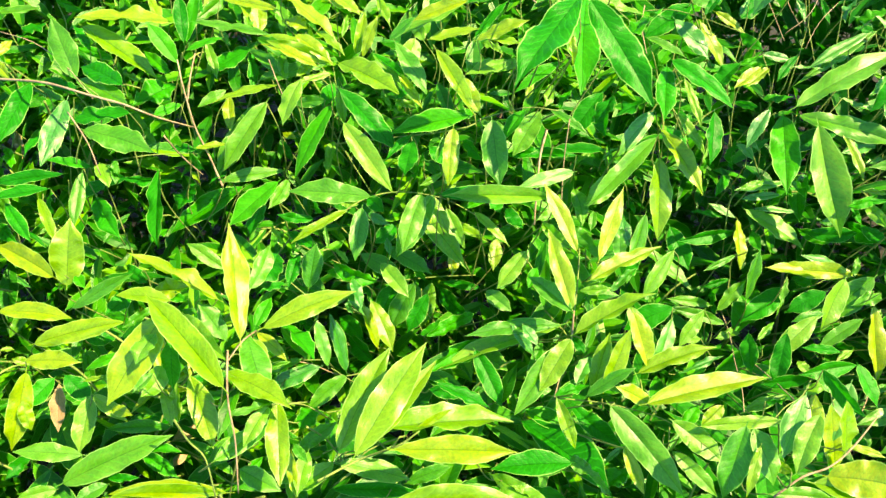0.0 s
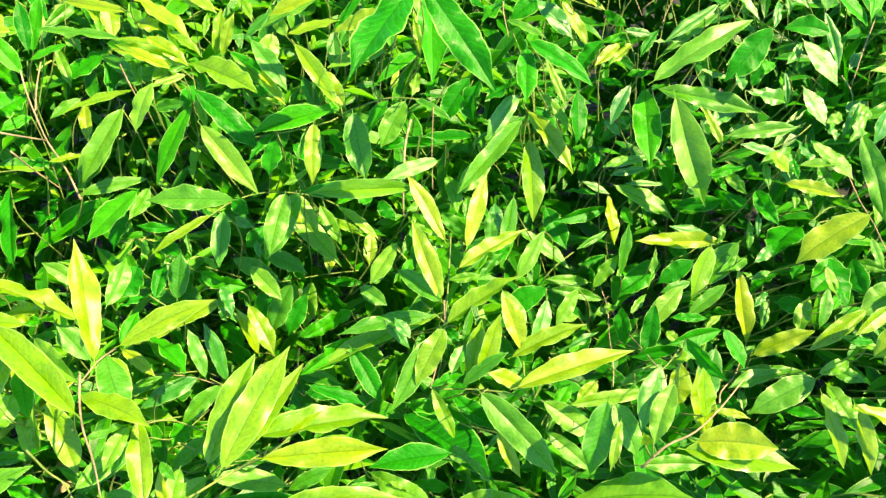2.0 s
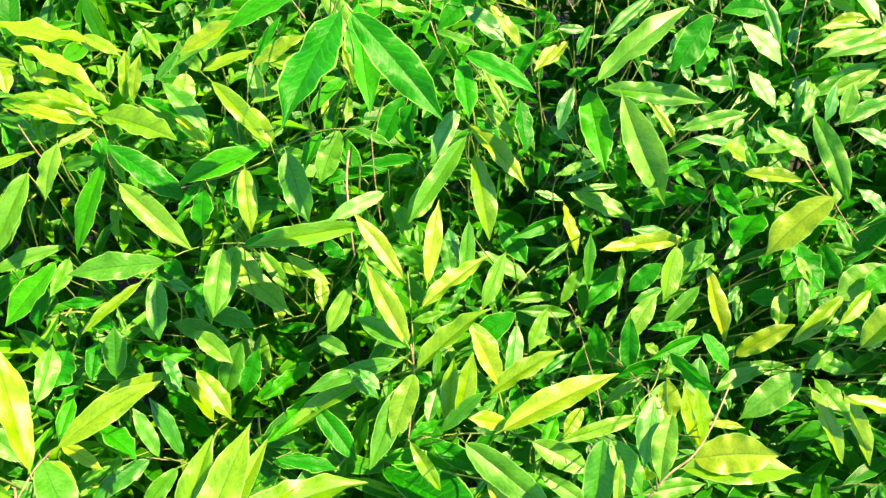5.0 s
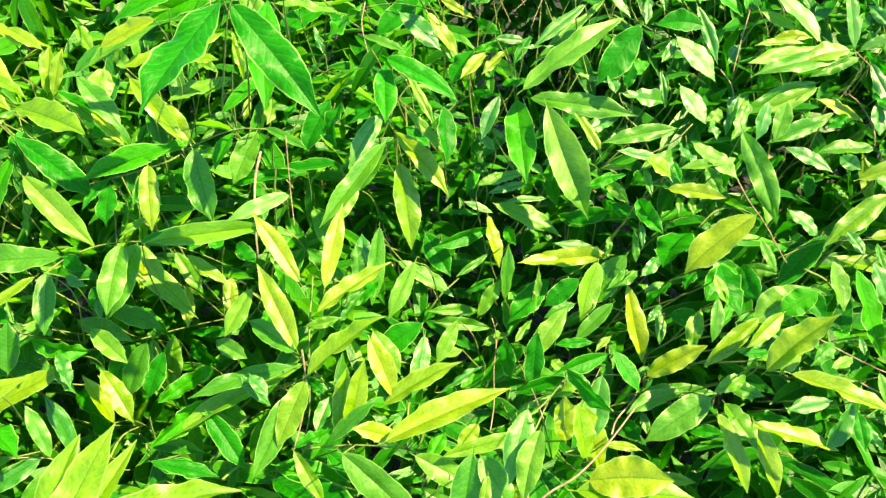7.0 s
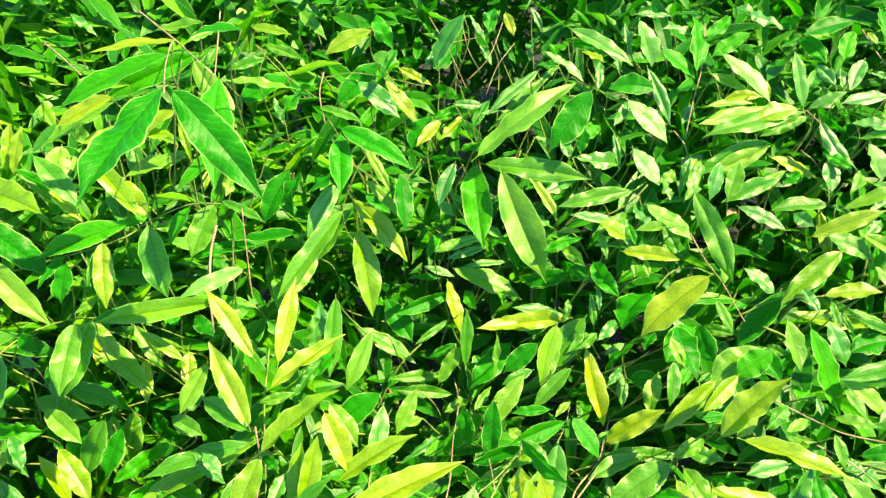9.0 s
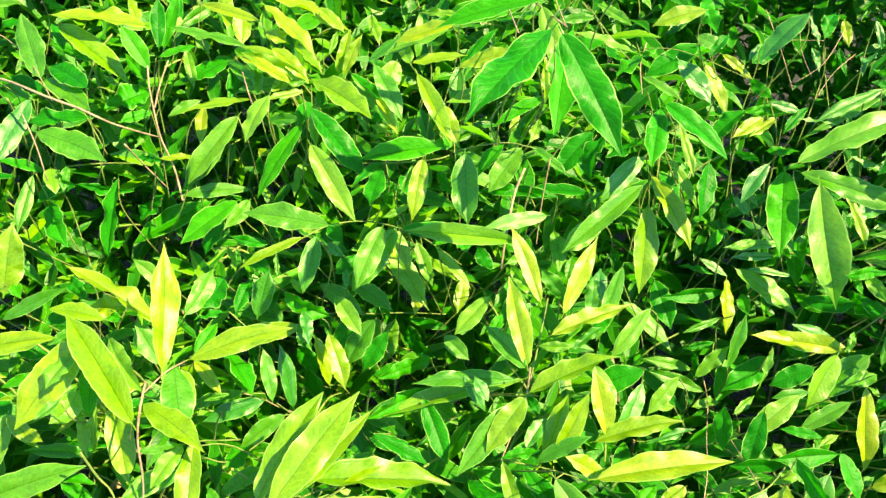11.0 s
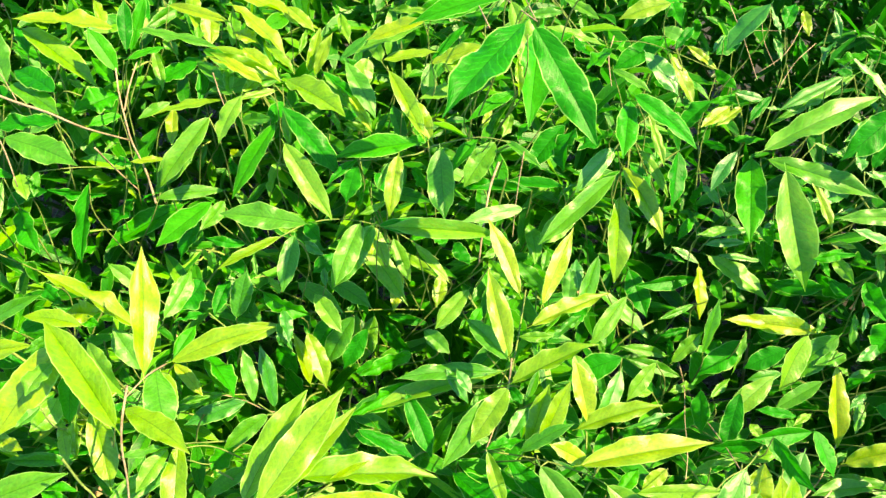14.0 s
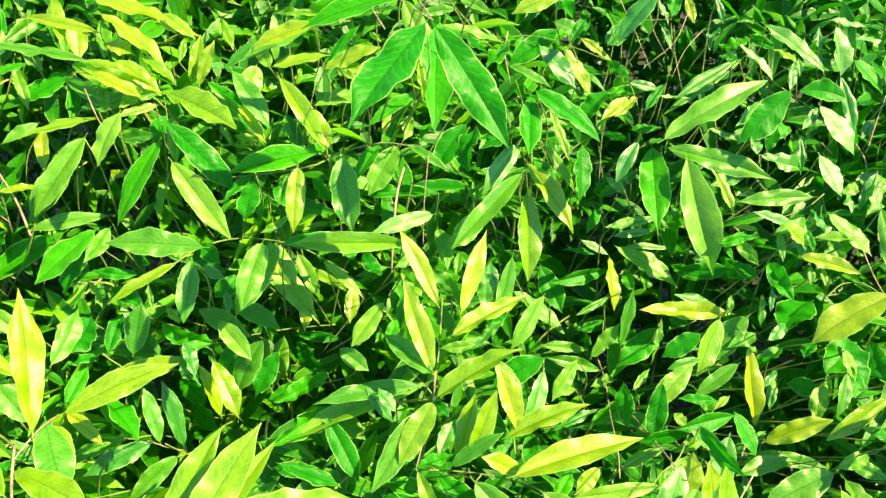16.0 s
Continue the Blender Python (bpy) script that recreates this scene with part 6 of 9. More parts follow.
leaf(b, (0.944, 0.860, 0.954), (0.902, 0.827, 0.937), 0.017, mature, (0.04, -0.50, 0.86))
b = twig(SHRUBS[3], (0.944, 1.163, 1.236))
leaf(b, (0.944, 1.163, 1.236), (0.991, 1.108, 1.210), 0.030, pale, (-0.19, -0.56, 0.80))
b = twig(SHRUBS[3], (0.952, 0.720, 0.877))
leaf(b, (0.952, 0.720, 0.877), (0.991, 0.720, 0.891), 0.012, pale, (-0.25, -0.70, 0.67))
b = twig(SHRUBS[3], (0.954, 0.878, 1.071))
leaf(b, (0.931, 0.946, 1.143), (0.863, 0.944, 1.126), 0.019, mid, (-0.19, -0.57, 0.80))
leaf(b, (0.960, 0.936, 1.092), (0.976, 0.893, 1.082), 0.020, mature, (-0.23, -0.30, 0.93))
leaf(b, (0.961, 0.867, 1.063), (0.995, 0.893, 1.079), 0.018, mid, (0.00, -0.51, 0.86))
leaf(b, (0.962, 0.830, 1.047), (1.010, 0.847, 1.051), 0.016, pale, (0.05, -0.37, 0.93))
leaf(b, (0.946, 0.809, 1.031), (0.978, 0.825, 1.038), 0.016, pale, (0.00, -0.40, 0.92))
leaf(b, (0.999, 0.795, 1.029), (1.040, 0.808, 1.031), 0.014, pale, (0.08, -0.40, 0.91))
leaf(b, (0.970, 0.774, 1.008), (0.954, 0.732, 0.986), 0.015, pale, (-0.53, -0.22, 0.82))
leaf(b, (0.999, 0.757, 0.999), (0.966, 0.745, 0.996), 0.017, mid, (0.11, -0.51, 0.85))
leaf(b, (0.963, 0.956, 1.126), (0.984, 0.899, 1.070), 0.023, pale, (-0.24, -0.73, 0.64))
b = twig(SHRUBS[3], (0.984, 0.754, 0.893))
leaf(b, (0.981, 0.759, 0.888), (0.914, 0.753, 0.891), 0.037, mature, (0.07, -0.33, 0.94))
leaf(b, (0.988, 0.749, 0.899), (0.984, 0.726, 0.889), 0.012, mature, (-0.16, -0.36, 0.92))
b = twig(SHRUBS[3], (1.007, 1.017, 1.023))
leaf(b, (1.007, 1.017, 1.023), (0.948, 0.992, 1.015), 0.022, mature, (0.18, -0.66, 0.73))
b = twig(SHRUBS[3], (1.017, 0.758, 0.946))
leaf(b, (1.017, 0.758, 0.946), (0.971, 0.753, 0.942), 0.014, mature, (-0.07, -0.21, 0.98))
b = twig(SHRUBS[3], (1.021, 0.957, 1.121))
leaf(b, (0.993, 0.978, 1.168), (0.987, 1.019, 1.185), 0.019, pale, (-0.30, -0.40, 0.86))
b = twig(SHRUBS[3], (1.037, 1.128, 1.190))
leaf(b, (1.050, 1.145, 1.184), (1.003, 1.126, 1.177), 0.016, mature, (0.06, -0.46, 0.89))
leaf(b, (1.035, 1.125, 1.187), (1.044, 1.067, 1.163), 0.027, mature, (-0.97, -0.20, 0.11))
b = twig(SHRUBS[3], (1.039, 1.060, 1.094))
leaf(b, (1.039, 1.060, 1.094), (1.052, 1.006, 1.076), 0.024, mature, (-0.91, -0.31, 0.27))
b = twig(SHRUBS[3], (1.076, 1.187, 1.197))
leaf(b, (1.076, 1.187, 1.197), (1.047, 1.204, 1.187), 0.025, mature, (-0.56, -0.61, 0.57))
b = twig(SHRUBS[3], (1.077, 1.059, 1.121))
leaf(b, (1.077, 1.059, 1.121), (1.093, 1.095, 1.143), 0.015, pale, (-0.31, -0.40, 0.86))
b = twig(SHRUBS[3], (1.093, 0.953, 1.130))
leaf(b, (1.065, 0.959, 1.139), (1.066, 0.945, 1.102), 0.015, young, (-0.13, -0.93, 0.35))
leaf(b, (1.120, 0.944, 1.123), (1.072, 0.937, 1.108), 0.014, mid, (-0.23, -0.37, 0.90))
b = twig(SHRUBS[3], (1.120, 1.034, 1.172))
leaf(b, (1.155, 1.089, 1.203), (1.214, 1.093, 1.221), 0.020, pale, (-0.24, -0.44, 0.86))
leaf(b, (1.115, 1.080, 1.197), (1.116, 1.057, 1.186), 0.012, young, (-0.21, -0.42, 0.88))
leaf(b, (1.105, 1.009, 1.151), (1.076, 1.012, 1.162), 0.010, pale, (0.11, -0.87, 0.48))
leaf(b, (1.135, 1.059, 1.188), (1.156, 1.115, 1.223), 0.020, mature, (-0.41, -0.37, 0.83))
b = twig(SHRUBS[3], (1.157, 1.161, 1.171))
leaf(b, (1.157, 1.161, 1.171), (1.113, 1.113, 1.140), 0.030, mature, (-0.23, -0.39, 0.89))
b = twig(SHRUBS[2], (0.645, 1.007, 1.201))
leaf(b, (0.645, 1.007, 1.201), (0.577, 0.979, 1.139), 0.045, mature, (0.29, -0.61, 0.73), 0)
b = twig(SHRUBS[2], (0.598, 1.087, 1.209))
leaf(b, (0.598, 1.087, 1.209), (0.516, 1.063, 1.168), 0.020, pale, (-0.19, -0.60, 0.78), 0.05)
b = twig(SHRUBS[2], (0.677, 1.164, 1.238))
leaf(b, (0.677, 1.164, 1.238), (0.747, 1.096, 1.195), 0.027, pale, (-0.13, -0.48, 0.87), -0.1)
b = twig(SHRUBS[3], (0.779, 1.150, 1.240))
leaf(b, (0.779, 1.150, 1.240), (0.780, 1.104, 1.185), 0.033, pale, (0.27, -0.61, 0.75), 0)
b = twig(SHRUBS[2], (0.625, 1.128, 1.221))
leaf(b, (0.625, 1.128, 1.221), (0.670, 1.088, 1.182), 0.023, pale, (0.22, -0.63, 0.74), -0.05)
b = twig(SHRUBS[3], (0.758, 1.062, 1.184))
leaf(b, (0.757, 1.049, 1.174), (0.694, 1.062, 1.179), 0.032, mature, (-0.22, -0.59, 0.78), 0.15)
leaf(b, (0.759, 1.075, 1.194), (0.774, 1.024, 1.125), 0.020, pale, (-0.11, -0.34, 0.93), -0.1)
b = twig(SHRUBS[2], (0.708, 1.026, 1.172))
leaf(b, (0.708, 1.026, 1.172), (0.746, 0.976, 1.123), 0.035, pale, (0.12, -0.65, 0.75), -0.05)
b = twig(SHRUBS[3], (0.800, 1.114, 1.203))
leaf(b, (0.800, 1.114, 1.203), (0.839, 1.081, 1.167), 0.032, mature, (0.10, -0.68, 0.73), -0.05)
b = twig(SHRUBS[2], (0.696, 0.977, 1.123))
leaf(b, (0.696, 0.977, 1.123), (0.715, 0.932, 1.085), 0.031, pale, (0.14, -0.60, 0.78), 0)
b = twig(SHRUBS[2], (0.621, 0.982, 1.129))
leaf(b, (0.621, 0.982, 1.129), (0.631, 0.988, 1.161), 0.019, mature, (0.15, -0.38, 0.91), 0)
b = twig(SHRUBS[2], (0.679, 0.916, 1.081))
leaf(b, (0.672, 0.929, 1.087), (0.571, 0.934, 1.079), 0.024, mid, (-0.15, -0.65, 0.75), 0.08)
leaf(b, (0.685, 0.904, 1.075), (0.725, 0.852, 1.044), 0.031, mid, (0.10, -0.45, 0.89), -0.08)
b = twig(SHRUBS[2], (0.643, 0.878, 1.053))
leaf(b, (0.641, 0.901, 1.060), (0.580, 0.906, 1.081), 0.016, pale, (0.26, -0.66, 0.70), 0.05)
leaf(b, (0.633, 0.859, 1.042), (0.692, 0.822, 1.039), 0.023, young, (-0.08, -0.58, 0.81), -0.08)
leaf(b, (0.641, 0.874, 1.053), (0.607, 0.878, 1.081), 0.025, young, (-0.18, -0.43, 0.88), 0)
leaf(b, (0.659, 0.880, 1.056), (0.713, 0.869, 1.062), 0.015, mid, (0.17, -0.46, 0.87), 0)
b = twig(SHRUBS[3], (0.865, 1.060, 1.205))
leaf(b, (0.865, 1.060, 1.205), (0.907, 0.992, 1.151), 0.034, pale, (0.00, -0.62, 0.78), -0.08)
b = twig(SHRUBS[3], (0.884, 1.012, 1.156))
leaf(b, (0.889, 1.030, 1.160), (0.843, 1.052, 1.184), 0.018, young, (-0.16, -0.52, 0.84), -0.05)
leaf(b, (0.879, 0.993, 1.153), (0.810, 1.000, 1.157), 0.016, young, (-0.22, -0.37, 0.90), 0.2)
b = twig(SHRUBS[3], (0.937, 0.963, 1.147))
leaf(b, (0.947, 0.976, 1.144), (0.943, 1.009, 1.213), 0.025, pale, (0.16, -0.61, 0.78), 0)
leaf(b, (0.929, 0.951, 1.149), (0.790, 0.966, 1.131), 0.037, mid, (-0.15, -0.18, 0.97), 0.03)
leaf(b, (0.922, 0.955, 1.152), (0.862, 0.958, 1.145), 0.034, young, (0.00, -0.57, 0.82), 0.1)
leaf(b, (0.951, 0.969, 1.144), (0.994, 0.954, 1.167), 0.017, pale, (0.26, -0.61, 0.75), 0)
b = twig(SHRUBS[3], (1.080, 0.974, 1.140))
leaf(b, (1.080, 0.974, 1.140), (1.008, 0.980, 1.137), 0.023, pale, (-0.16, -0.47, 0.87), 0.05)
b = twig(SHRUBS[3], (1.071, 1.024, 1.178))
leaf(b, (1.071, 1.024, 1.178), (1.030, 0.991, 1.149), 0.023, pale, (-0.14, -0.43, 0.89), 0.08)
b = twig(SHRUBS[3], (1.173, 1.036, 1.191))
leaf(b, (1.171, 1.048, 1.198), (1.121, 1.029, 1.162), 0.024, pale, (-0.25, -0.43, 0.87), 0.05)
leaf(b, (1.175, 1.024, 1.183), (1.122, 1.008, 1.151), 0.034, mature, (-0.15, -0.55, 0.82), 0)
b = twig(SHRUBS[3], (1.152, 0.988, 1.161))
leaf(b, (1.152, 0.988, 1.161), (1.103, 0.970, 1.123), 0.031, pale, (0.25, -0.62, 0.74), 0)
b = twig(SHRUBS[3], (1.095, 1.091, 1.214))
leaf(b, (1.095, 1.091, 1.214), (1.016, 1.093, 1.203), 0.032, mature, (0.10, -0.60, 0.80), 0.05)
b = twig(SHRUBS[3], (0.927, 1.095, 1.217))
leaf(b, (0.927, 1.095, 1.217), (0.864, 1.090, 1.190), 0.025, mature, (-0.18, -0.64, 0.75), 0.1)
b = twig(SHRUBS[3], (0.907, 0.954, 1.073))
leaf(b, (0.907, 0.972, 1.075), (0.956, 0.933, 1.052), 0.028, young, (-0.04, -0.42, 0.91), -0.12)
leaf(b, (0.907, 0.936, 1.071), (0.837, 0.926, 1.042), 0.019, mid, (0.28, -0.64, 0.71), 0.05)
b = twig(SHRUBS[3], (0.962, 0.924, 1.086))
leaf(b, (0.962, 0.924, 1.086), (0.951, 0.892, 1.051), 0.030, pale, (0.11, -0.75, 0.65), 0)
b = twig(SHRUBS[3], (0.853, 0.938, 1.104))
leaf(b, (0.877, 0.944, 1.108), (0.799, 0.945, 1.083), 0.027, mid, (-0.22, -0.62, 0.75), 0)
leaf(b, (0.829, 0.931, 1.101), (0.801, 0.903, 1.060), 0.026, mid, (0.10, -0.45, 0.89), 0)
b = twig(SHRUBS[3], (0.807, 0.885, 1.059))
leaf(b, (0.807, 0.885, 1.059), (0.851, 0.842, 1.039), 0.024, pale, (0.21, -0.54, 0.82), -0.08)
b = twig(SHRUBS[3], (0.952, 0.881, 1.034))
leaf(b, (0.943, 0.887, 1.035), (0.869, 0.903, 1.034), 0.028, mid, (0.34, -0.42, 0.85), 0.1)
leaf(b, (0.961, 0.875, 1.033), (1.059, 0.850, 1.066), 0.022, mid, (0.01, -0.65, 0.76), -0.05)
b = twig(SHRUBS[3], (0.897, 0.818, 1.027))
leaf(b, (0.892, 0.841, 1.022), (0.979, 0.819, 1.057), 0.025, young, (0.09, -0.63, 0.77), -0.05)
leaf(b, (0.898, 0.819, 1.035), (0.941, 0.783, 1.012), 0.032, mid, (-0.17, -0.55, 0.82), -0.05)
leaf(b, (0.901, 0.795, 1.023), (0.814, 0.778, 0.974), 0.030, young, (-0.08, -0.42, 0.90), 0.05)
b = twig(SHRUBS[3], (1.045, 0.832, 1.068))
leaf(b, (1.045, 0.832, 1.068), (0.990, 0.810, 1.036), 0.028, mid, (0.05, -0.54, 0.84), 0.05)
b = twig(SHRUBS[3], (0.933, 0.785, 1.024))
leaf(b, (0.934, 0.801, 1.038), (0.976, 0.769, 1.009), 0.022, mid, (-0.18, -0.50, 0.85), -0.1)
leaf(b, (0.932, 0.768, 1.011), (0.943, 0.738, 0.988), 0.016, mid, (-0.06, -0.39, 0.92), -0.05)
b = twig(SHRUBS[3], (1.022, 0.923, 1.110))
leaf(b, (1.010, 0.909, 1.105), (1.005, 0.869, 1.069), 0.033, pale, (0.04, -0.67, 0.74), 0)
leaf(b, (1.042, 0.907, 1.107), (1.036, 0.870, 1.063), 0.022, mature, (-0.03, -0.62, 0.79), 0)
leaf(b, (1.014, 0.954, 1.117), (1.053, 0.925, 1.113), 0.024, pale, (-0.19, -0.37, 0.91), 0)
b = twig(SHRUBS[3], (1.107, 0.918, 1.109))
leaf(b, (1.107, 0.918, 1.109), (1.011, 0.932, 1.103), 0.021, mid, (0.02, -0.65, 0.76), 0.05)
b = twig(SHRUBS[2], (0.742, 0.888, 1.091))
leaf(b, (0.742, 0.888, 1.091), (0.768, 0.817, 0.989), 0.034, mid, (-0.44, -0.79, 0.44), -0.12)
b = twig(SHRUBS[2], (0.719, 0.786, 1.014))
leaf(b, (0.710, 0.784, 1.034), (0.618, 0.769, 0.979), 0.049, young, (-0.47, -0.22, 0.85), 0.06)
leaf(b, (0.727, 0.787, 0.993), (0.739, 0.760, 0.960), 0.016, mid, (-0.05, -0.56, 0.82), 0)
b = twig(SHRUBS[2], (0.570, 0.823, 0.952))
leaf(b, (0.577, 0.844, 0.960), (0.512, 0.814, 0.909), 0.039, mid, (0.16, -0.61, 0.77), 0.05)
leaf(b, (0.563, 0.803, 0.945), (0.564, 0.740, 0.870), 0.027, young, (0.08, -0.76, 0.64), 0.04)
b = twig(SHRUBS[2], (0.504, 0.767, 0.956))
leaf(b, (0.526, 0.761, 0.957), (0.473, 0.746, 0.922), 0.020, mid, (0.07, -0.45, 0.89), 0)
leaf(b, (0.482, 0.773, 0.956), (0.442, 0.768, 0.948), 0.014, mid, (-0.19, -0.41, 0.89), 0)
b = twig(SHRUBS[2], (0.530, 0.705, 0.908))
leaf(b, (0.545, 0.691, 0.898), (0.609, 0.680, 0.940), 0.026, young, (0.21, -0.36, 0.91), -0.08)
leaf(b, (0.514, 0.719, 0.918), (0.532, 0.680, 0.884), 0.025, mature, (0.31, -0.55, 0.78), -0.04)
b = twig(SHRUBS[2], (0.484, 0.678, 0.942))
leaf(b, (0.494, 0.694, 0.942), (0.422, 0.683, 0.935), 0.023, mature, (-0.62, -0.72, 0.22), 0.06)
leaf(b, (0.474, 0.662, 0.943), (0.448, 0.616, 0.897), 0.031, pale, (-0.46, -0.48, 0.74), 0)
b = twig(SHRUBS[2], (0.595, 0.698, 0.853))
leaf(b, (0.595, 0.698, 0.853), (0.524, 0.692, 0.841), 0.025, pale, (-0.16, -0.04, 0.99), 0.06)
b = twig(SHRUBS[2], (0.649, 0.702, 0.831))
leaf(b, (0.649, 0.702, 0.831), (0.554, 0.724, 0.841), 0.020, mid, (0.24, -0.61, 0.76), 0.08)
b = twig(SHRUBS[2], (0.596, 0.636, 0.903))
leaf(b, (0.596, 0.636, 0.903), (0.513, 0.623, 0.866), 0.037, mid, (0.34, -0.38, 0.86), 0.03)
b = twig(SHRUBS[2], (0.420, 0.621, 0.899))
leaf(b, (0.420, 0.621, 0.899), (0.424, 0.642, 0.945), 0.029, young, (-0.08, -0.49, 0.87), 0)
b = twig(SHRUBS[2], (0.424, 0.739, 0.953))
leaf(b, (0.424, 0.739, 0.953), (0.404, 0.692, 0.904), 0.026, mature, (-0.62, -0.72, 0.22), 0)
b = twig(SHRUBS[2], (0.638, 0.720, 0.971))
leaf(b, (0.638, 0.720, 0.971), (0.619, 0.686, 0.937), 0.019, mid, (0.25, -0.48, 0.84), 0)
b = twig(SHRUBS[2], (0.613, 0.790, 0.899))
leaf(b, (0.609, 0.770, 0.911), (0.645, 0.753, 0.911), 0.027, mature, (0.01, -0.54, 0.84), 0)
leaf(b, (0.616, 0.809, 0.887), (0.606, 0.779, 0.855), 0.019, pale, (0.36, -0.63, 0.69), 0)
b = twig(SHRUBS[2], (0.506, 0.823, 0.952))
leaf(b, (0.506, 0.823, 0.952), (0.457, 0.815, 0.924), 0.028, mature, (0.18, -0.59, 0.78), 0)
b = twig(SHRUBS[3], (0.852, 0.825, 0.951))
leaf(b, (0.852, 0.825, 0.951), (0.773, 0.798, 0.897), 0.034, mature, (-0.09, -0.39, 0.92), 0.03)
b = twig(SHRUBS[3], (0.858, 0.733, 0.983))
leaf(b, (0.861, 0.760, 0.989), (0.924, 0.739, 0.995), 0.027, young, (-0.04, -0.36, 0.93), -0.05)
leaf(b, (0.837, 0.719, 0.983), (0.846, 0.684, 0.937), 0.026, pale, (0.11, -0.78, 0.62), -0.05)
leaf(b, (0.877, 0.719, 0.978), (0.911, 0.686, 0.967), 0.014, mid, (0.04, -0.51, 0.86), 0.05)
b = twig(SHRUBS[2], (0.634, 0.588, 0.978))
leaf(b, (0.631, 0.602, 0.967), (0.703, 0.604, 1.027), 0.037, young, (-0.63, -0.14, 0.76), -0.07)
leaf(b, (0.637, 0.573, 0.988), (0.728, 0.515, 0.961), 0.024, young, (0.12, -0.41, 0.90), -0.05)
b = twig(SHRUBS[2], (0.628, 0.598, 0.889))
leaf(b, (0.628, 0.598, 0.889), (0.710, 0.557, 0.869), 0.026, young, (0.23, -0.42, 0.88), -0.08)
b = twig(SHRUBS[2], (0.797, 0.719, 0.988))
leaf(b, (0.806, 0.709, 0.987), (0.816, 0.642, 0.899), 0.034, mature, (0.15, -0.43, 0.89), -0.04)
leaf(b, (0.788, 0.729, 0.989), (0.781, 0.682, 0.951), 0.026, mid, (0.13, -0.63, 0.76), 0)
b = twig(SHRUBS[2], (0.741, 0.688, 0.985))
leaf(b, (0.741, 0.688, 0.985), (0.695, 0.684, 0.964), 0.033, mature, (0.03, -0.40, 0.92), 0)
b = twig(SHRUBS[2], (0.682, 0.661, 0.987))
leaf(b, (0.682, 0.661, 0.987), (0.631, 0.639, 0.967), 0.021, young, (0.27, -0.63, 0.73), 0.05)
b = twig(SHRUBS[3], (0.919, 0.646, 0.954))
leaf(b, (0.919, 0.646, 0.954), (0.811, 0.655, 0.951), 0.023, mid, (0.27, -0.46, 0.84), 0.06)
b = twig(SHRUBS[2], (0.814, 0.649, 0.931))
leaf(b, (0.822, 0.661, 0.943), (0.866, 0.620, 0.906), 0.025, mid, (-0.25, -0.36, 0.90), -0.1)
leaf(b, (0.821, 0.652, 0.936), (0.827, 0.620, 0.921), 0.017, mid, (0.14, -0.57, 0.81), 0)
leaf(b, (0.798, 0.633, 0.916), (0.835, 0.604, 0.917), 0.016, mid, (0.25, -0.44, 0.86), -0.06)
b = twig(SHRUBS[2], (0.808, 0.578, 0.891))
leaf(b, (0.809, 0.595, 0.891), (0.871, 0.573, 0.902), 0.022, mature, (-0.06, -0.60, 0.80), -0.08)
leaf(b, (0.771, 0.574, 0.892), (0.797, 0.542, 0.857), 0.025, mid, (-0.10, -0.57, 0.82), -0.05)
leaf(b, (0.819, 0.563, 0.890), (0.811, 0.533, 0.856), 0.026, pale, (0.07, -0.76, 0.65), 0)
leaf(b, (0.831, 0.579, 0.890), (0.855, 0.551, 0.890), 0.018, mid, (-0.10, -0.09, 0.99), 0)
b = twig(SHRUBS[2], (0.739, 0.578, 0.924))
leaf(b, (0.756, 0.585, 0.948), (0.756, 0.560, 0.922), 0.015, mid, (-0.06, -0.53, 0.85), 0)
leaf(b, (0.734, 0.582, 0.909), (0.696, 0.561, 0.870), 0.021, pale, (0.21, -0.67, 0.71), 0)
leaf(b, (0.728, 0.568, 0.914), (0.722, 0.536, 0.889), 0.018, mature, (-0.16, -0.65, 0.74), 0)
b = twig(SHRUBS[3], (0.853, 0.641, 0.819))
leaf(b, (0.853, 0.641, 0.819), (0.875, 0.615, 0.790), 0.024, pale, (0.20, -0.65, 0.73), 0)
b = twig(SHRUBS[2], (0.718, 0.598, 0.903))
leaf(b, (0.718, 0.598, 0.903), (0.667, 0.597, 0.904), 0.020, pale, (0.37, -0.52, 0.77), 0.05)
b = twig(SHRUBS[2], (0.791, 0.857, 0.995))
leaf(b, (0.796, 0.837, 0.994), (0.829, 0.807, 0.964), 0.025, pale, (0.33, -0.66, 0.67), -0.05)
leaf(b, (0.787, 0.877, 0.996), (0.774, 0.843, 0.972), 0.021, mid, (0.11, -0.49, 0.86), 0)
b = twig(SHRUBS[0], (-0.730, 1.276, 1.179))
leaf(b, (-0.730, 1.276, 1.179), (-0.661, 1.275, 1.186), 0.017, mid, (0.08, -0.57, 0.82), 0.05)
b = twig(SHRUBS[0], (-0.542, 1.072, 1.128))
leaf(b, (-0.531, 1.064, 1.152), (-0.562, 1.103, 1.229), 0.041, mid, (0.14, -0.86, 0.49), 0.02)
leaf(b, (-0.539, 1.085, 1.115), (-0.599, 1.096, 1.138), 0.024, mature, (0.31, -0.53, 0.79), 0.05)
b = twig(SHRUBS[0], (-0.556, 1.182, 1.187))
leaf(b, (-0.556, 1.182, 1.187), (-0.439, 1.132, 1.124), 0.042, young, (0.33, -0.51, 0.79), -0.06)
b = twig(SHRUBS[0], (-0.394, 1.134, 1.165))
leaf(b, (-0.399, 1.118, 1.154), (-0.440, 1.137, 1.211), 0.030, mature, (0.04, -0.49, 0.87), 0.03)
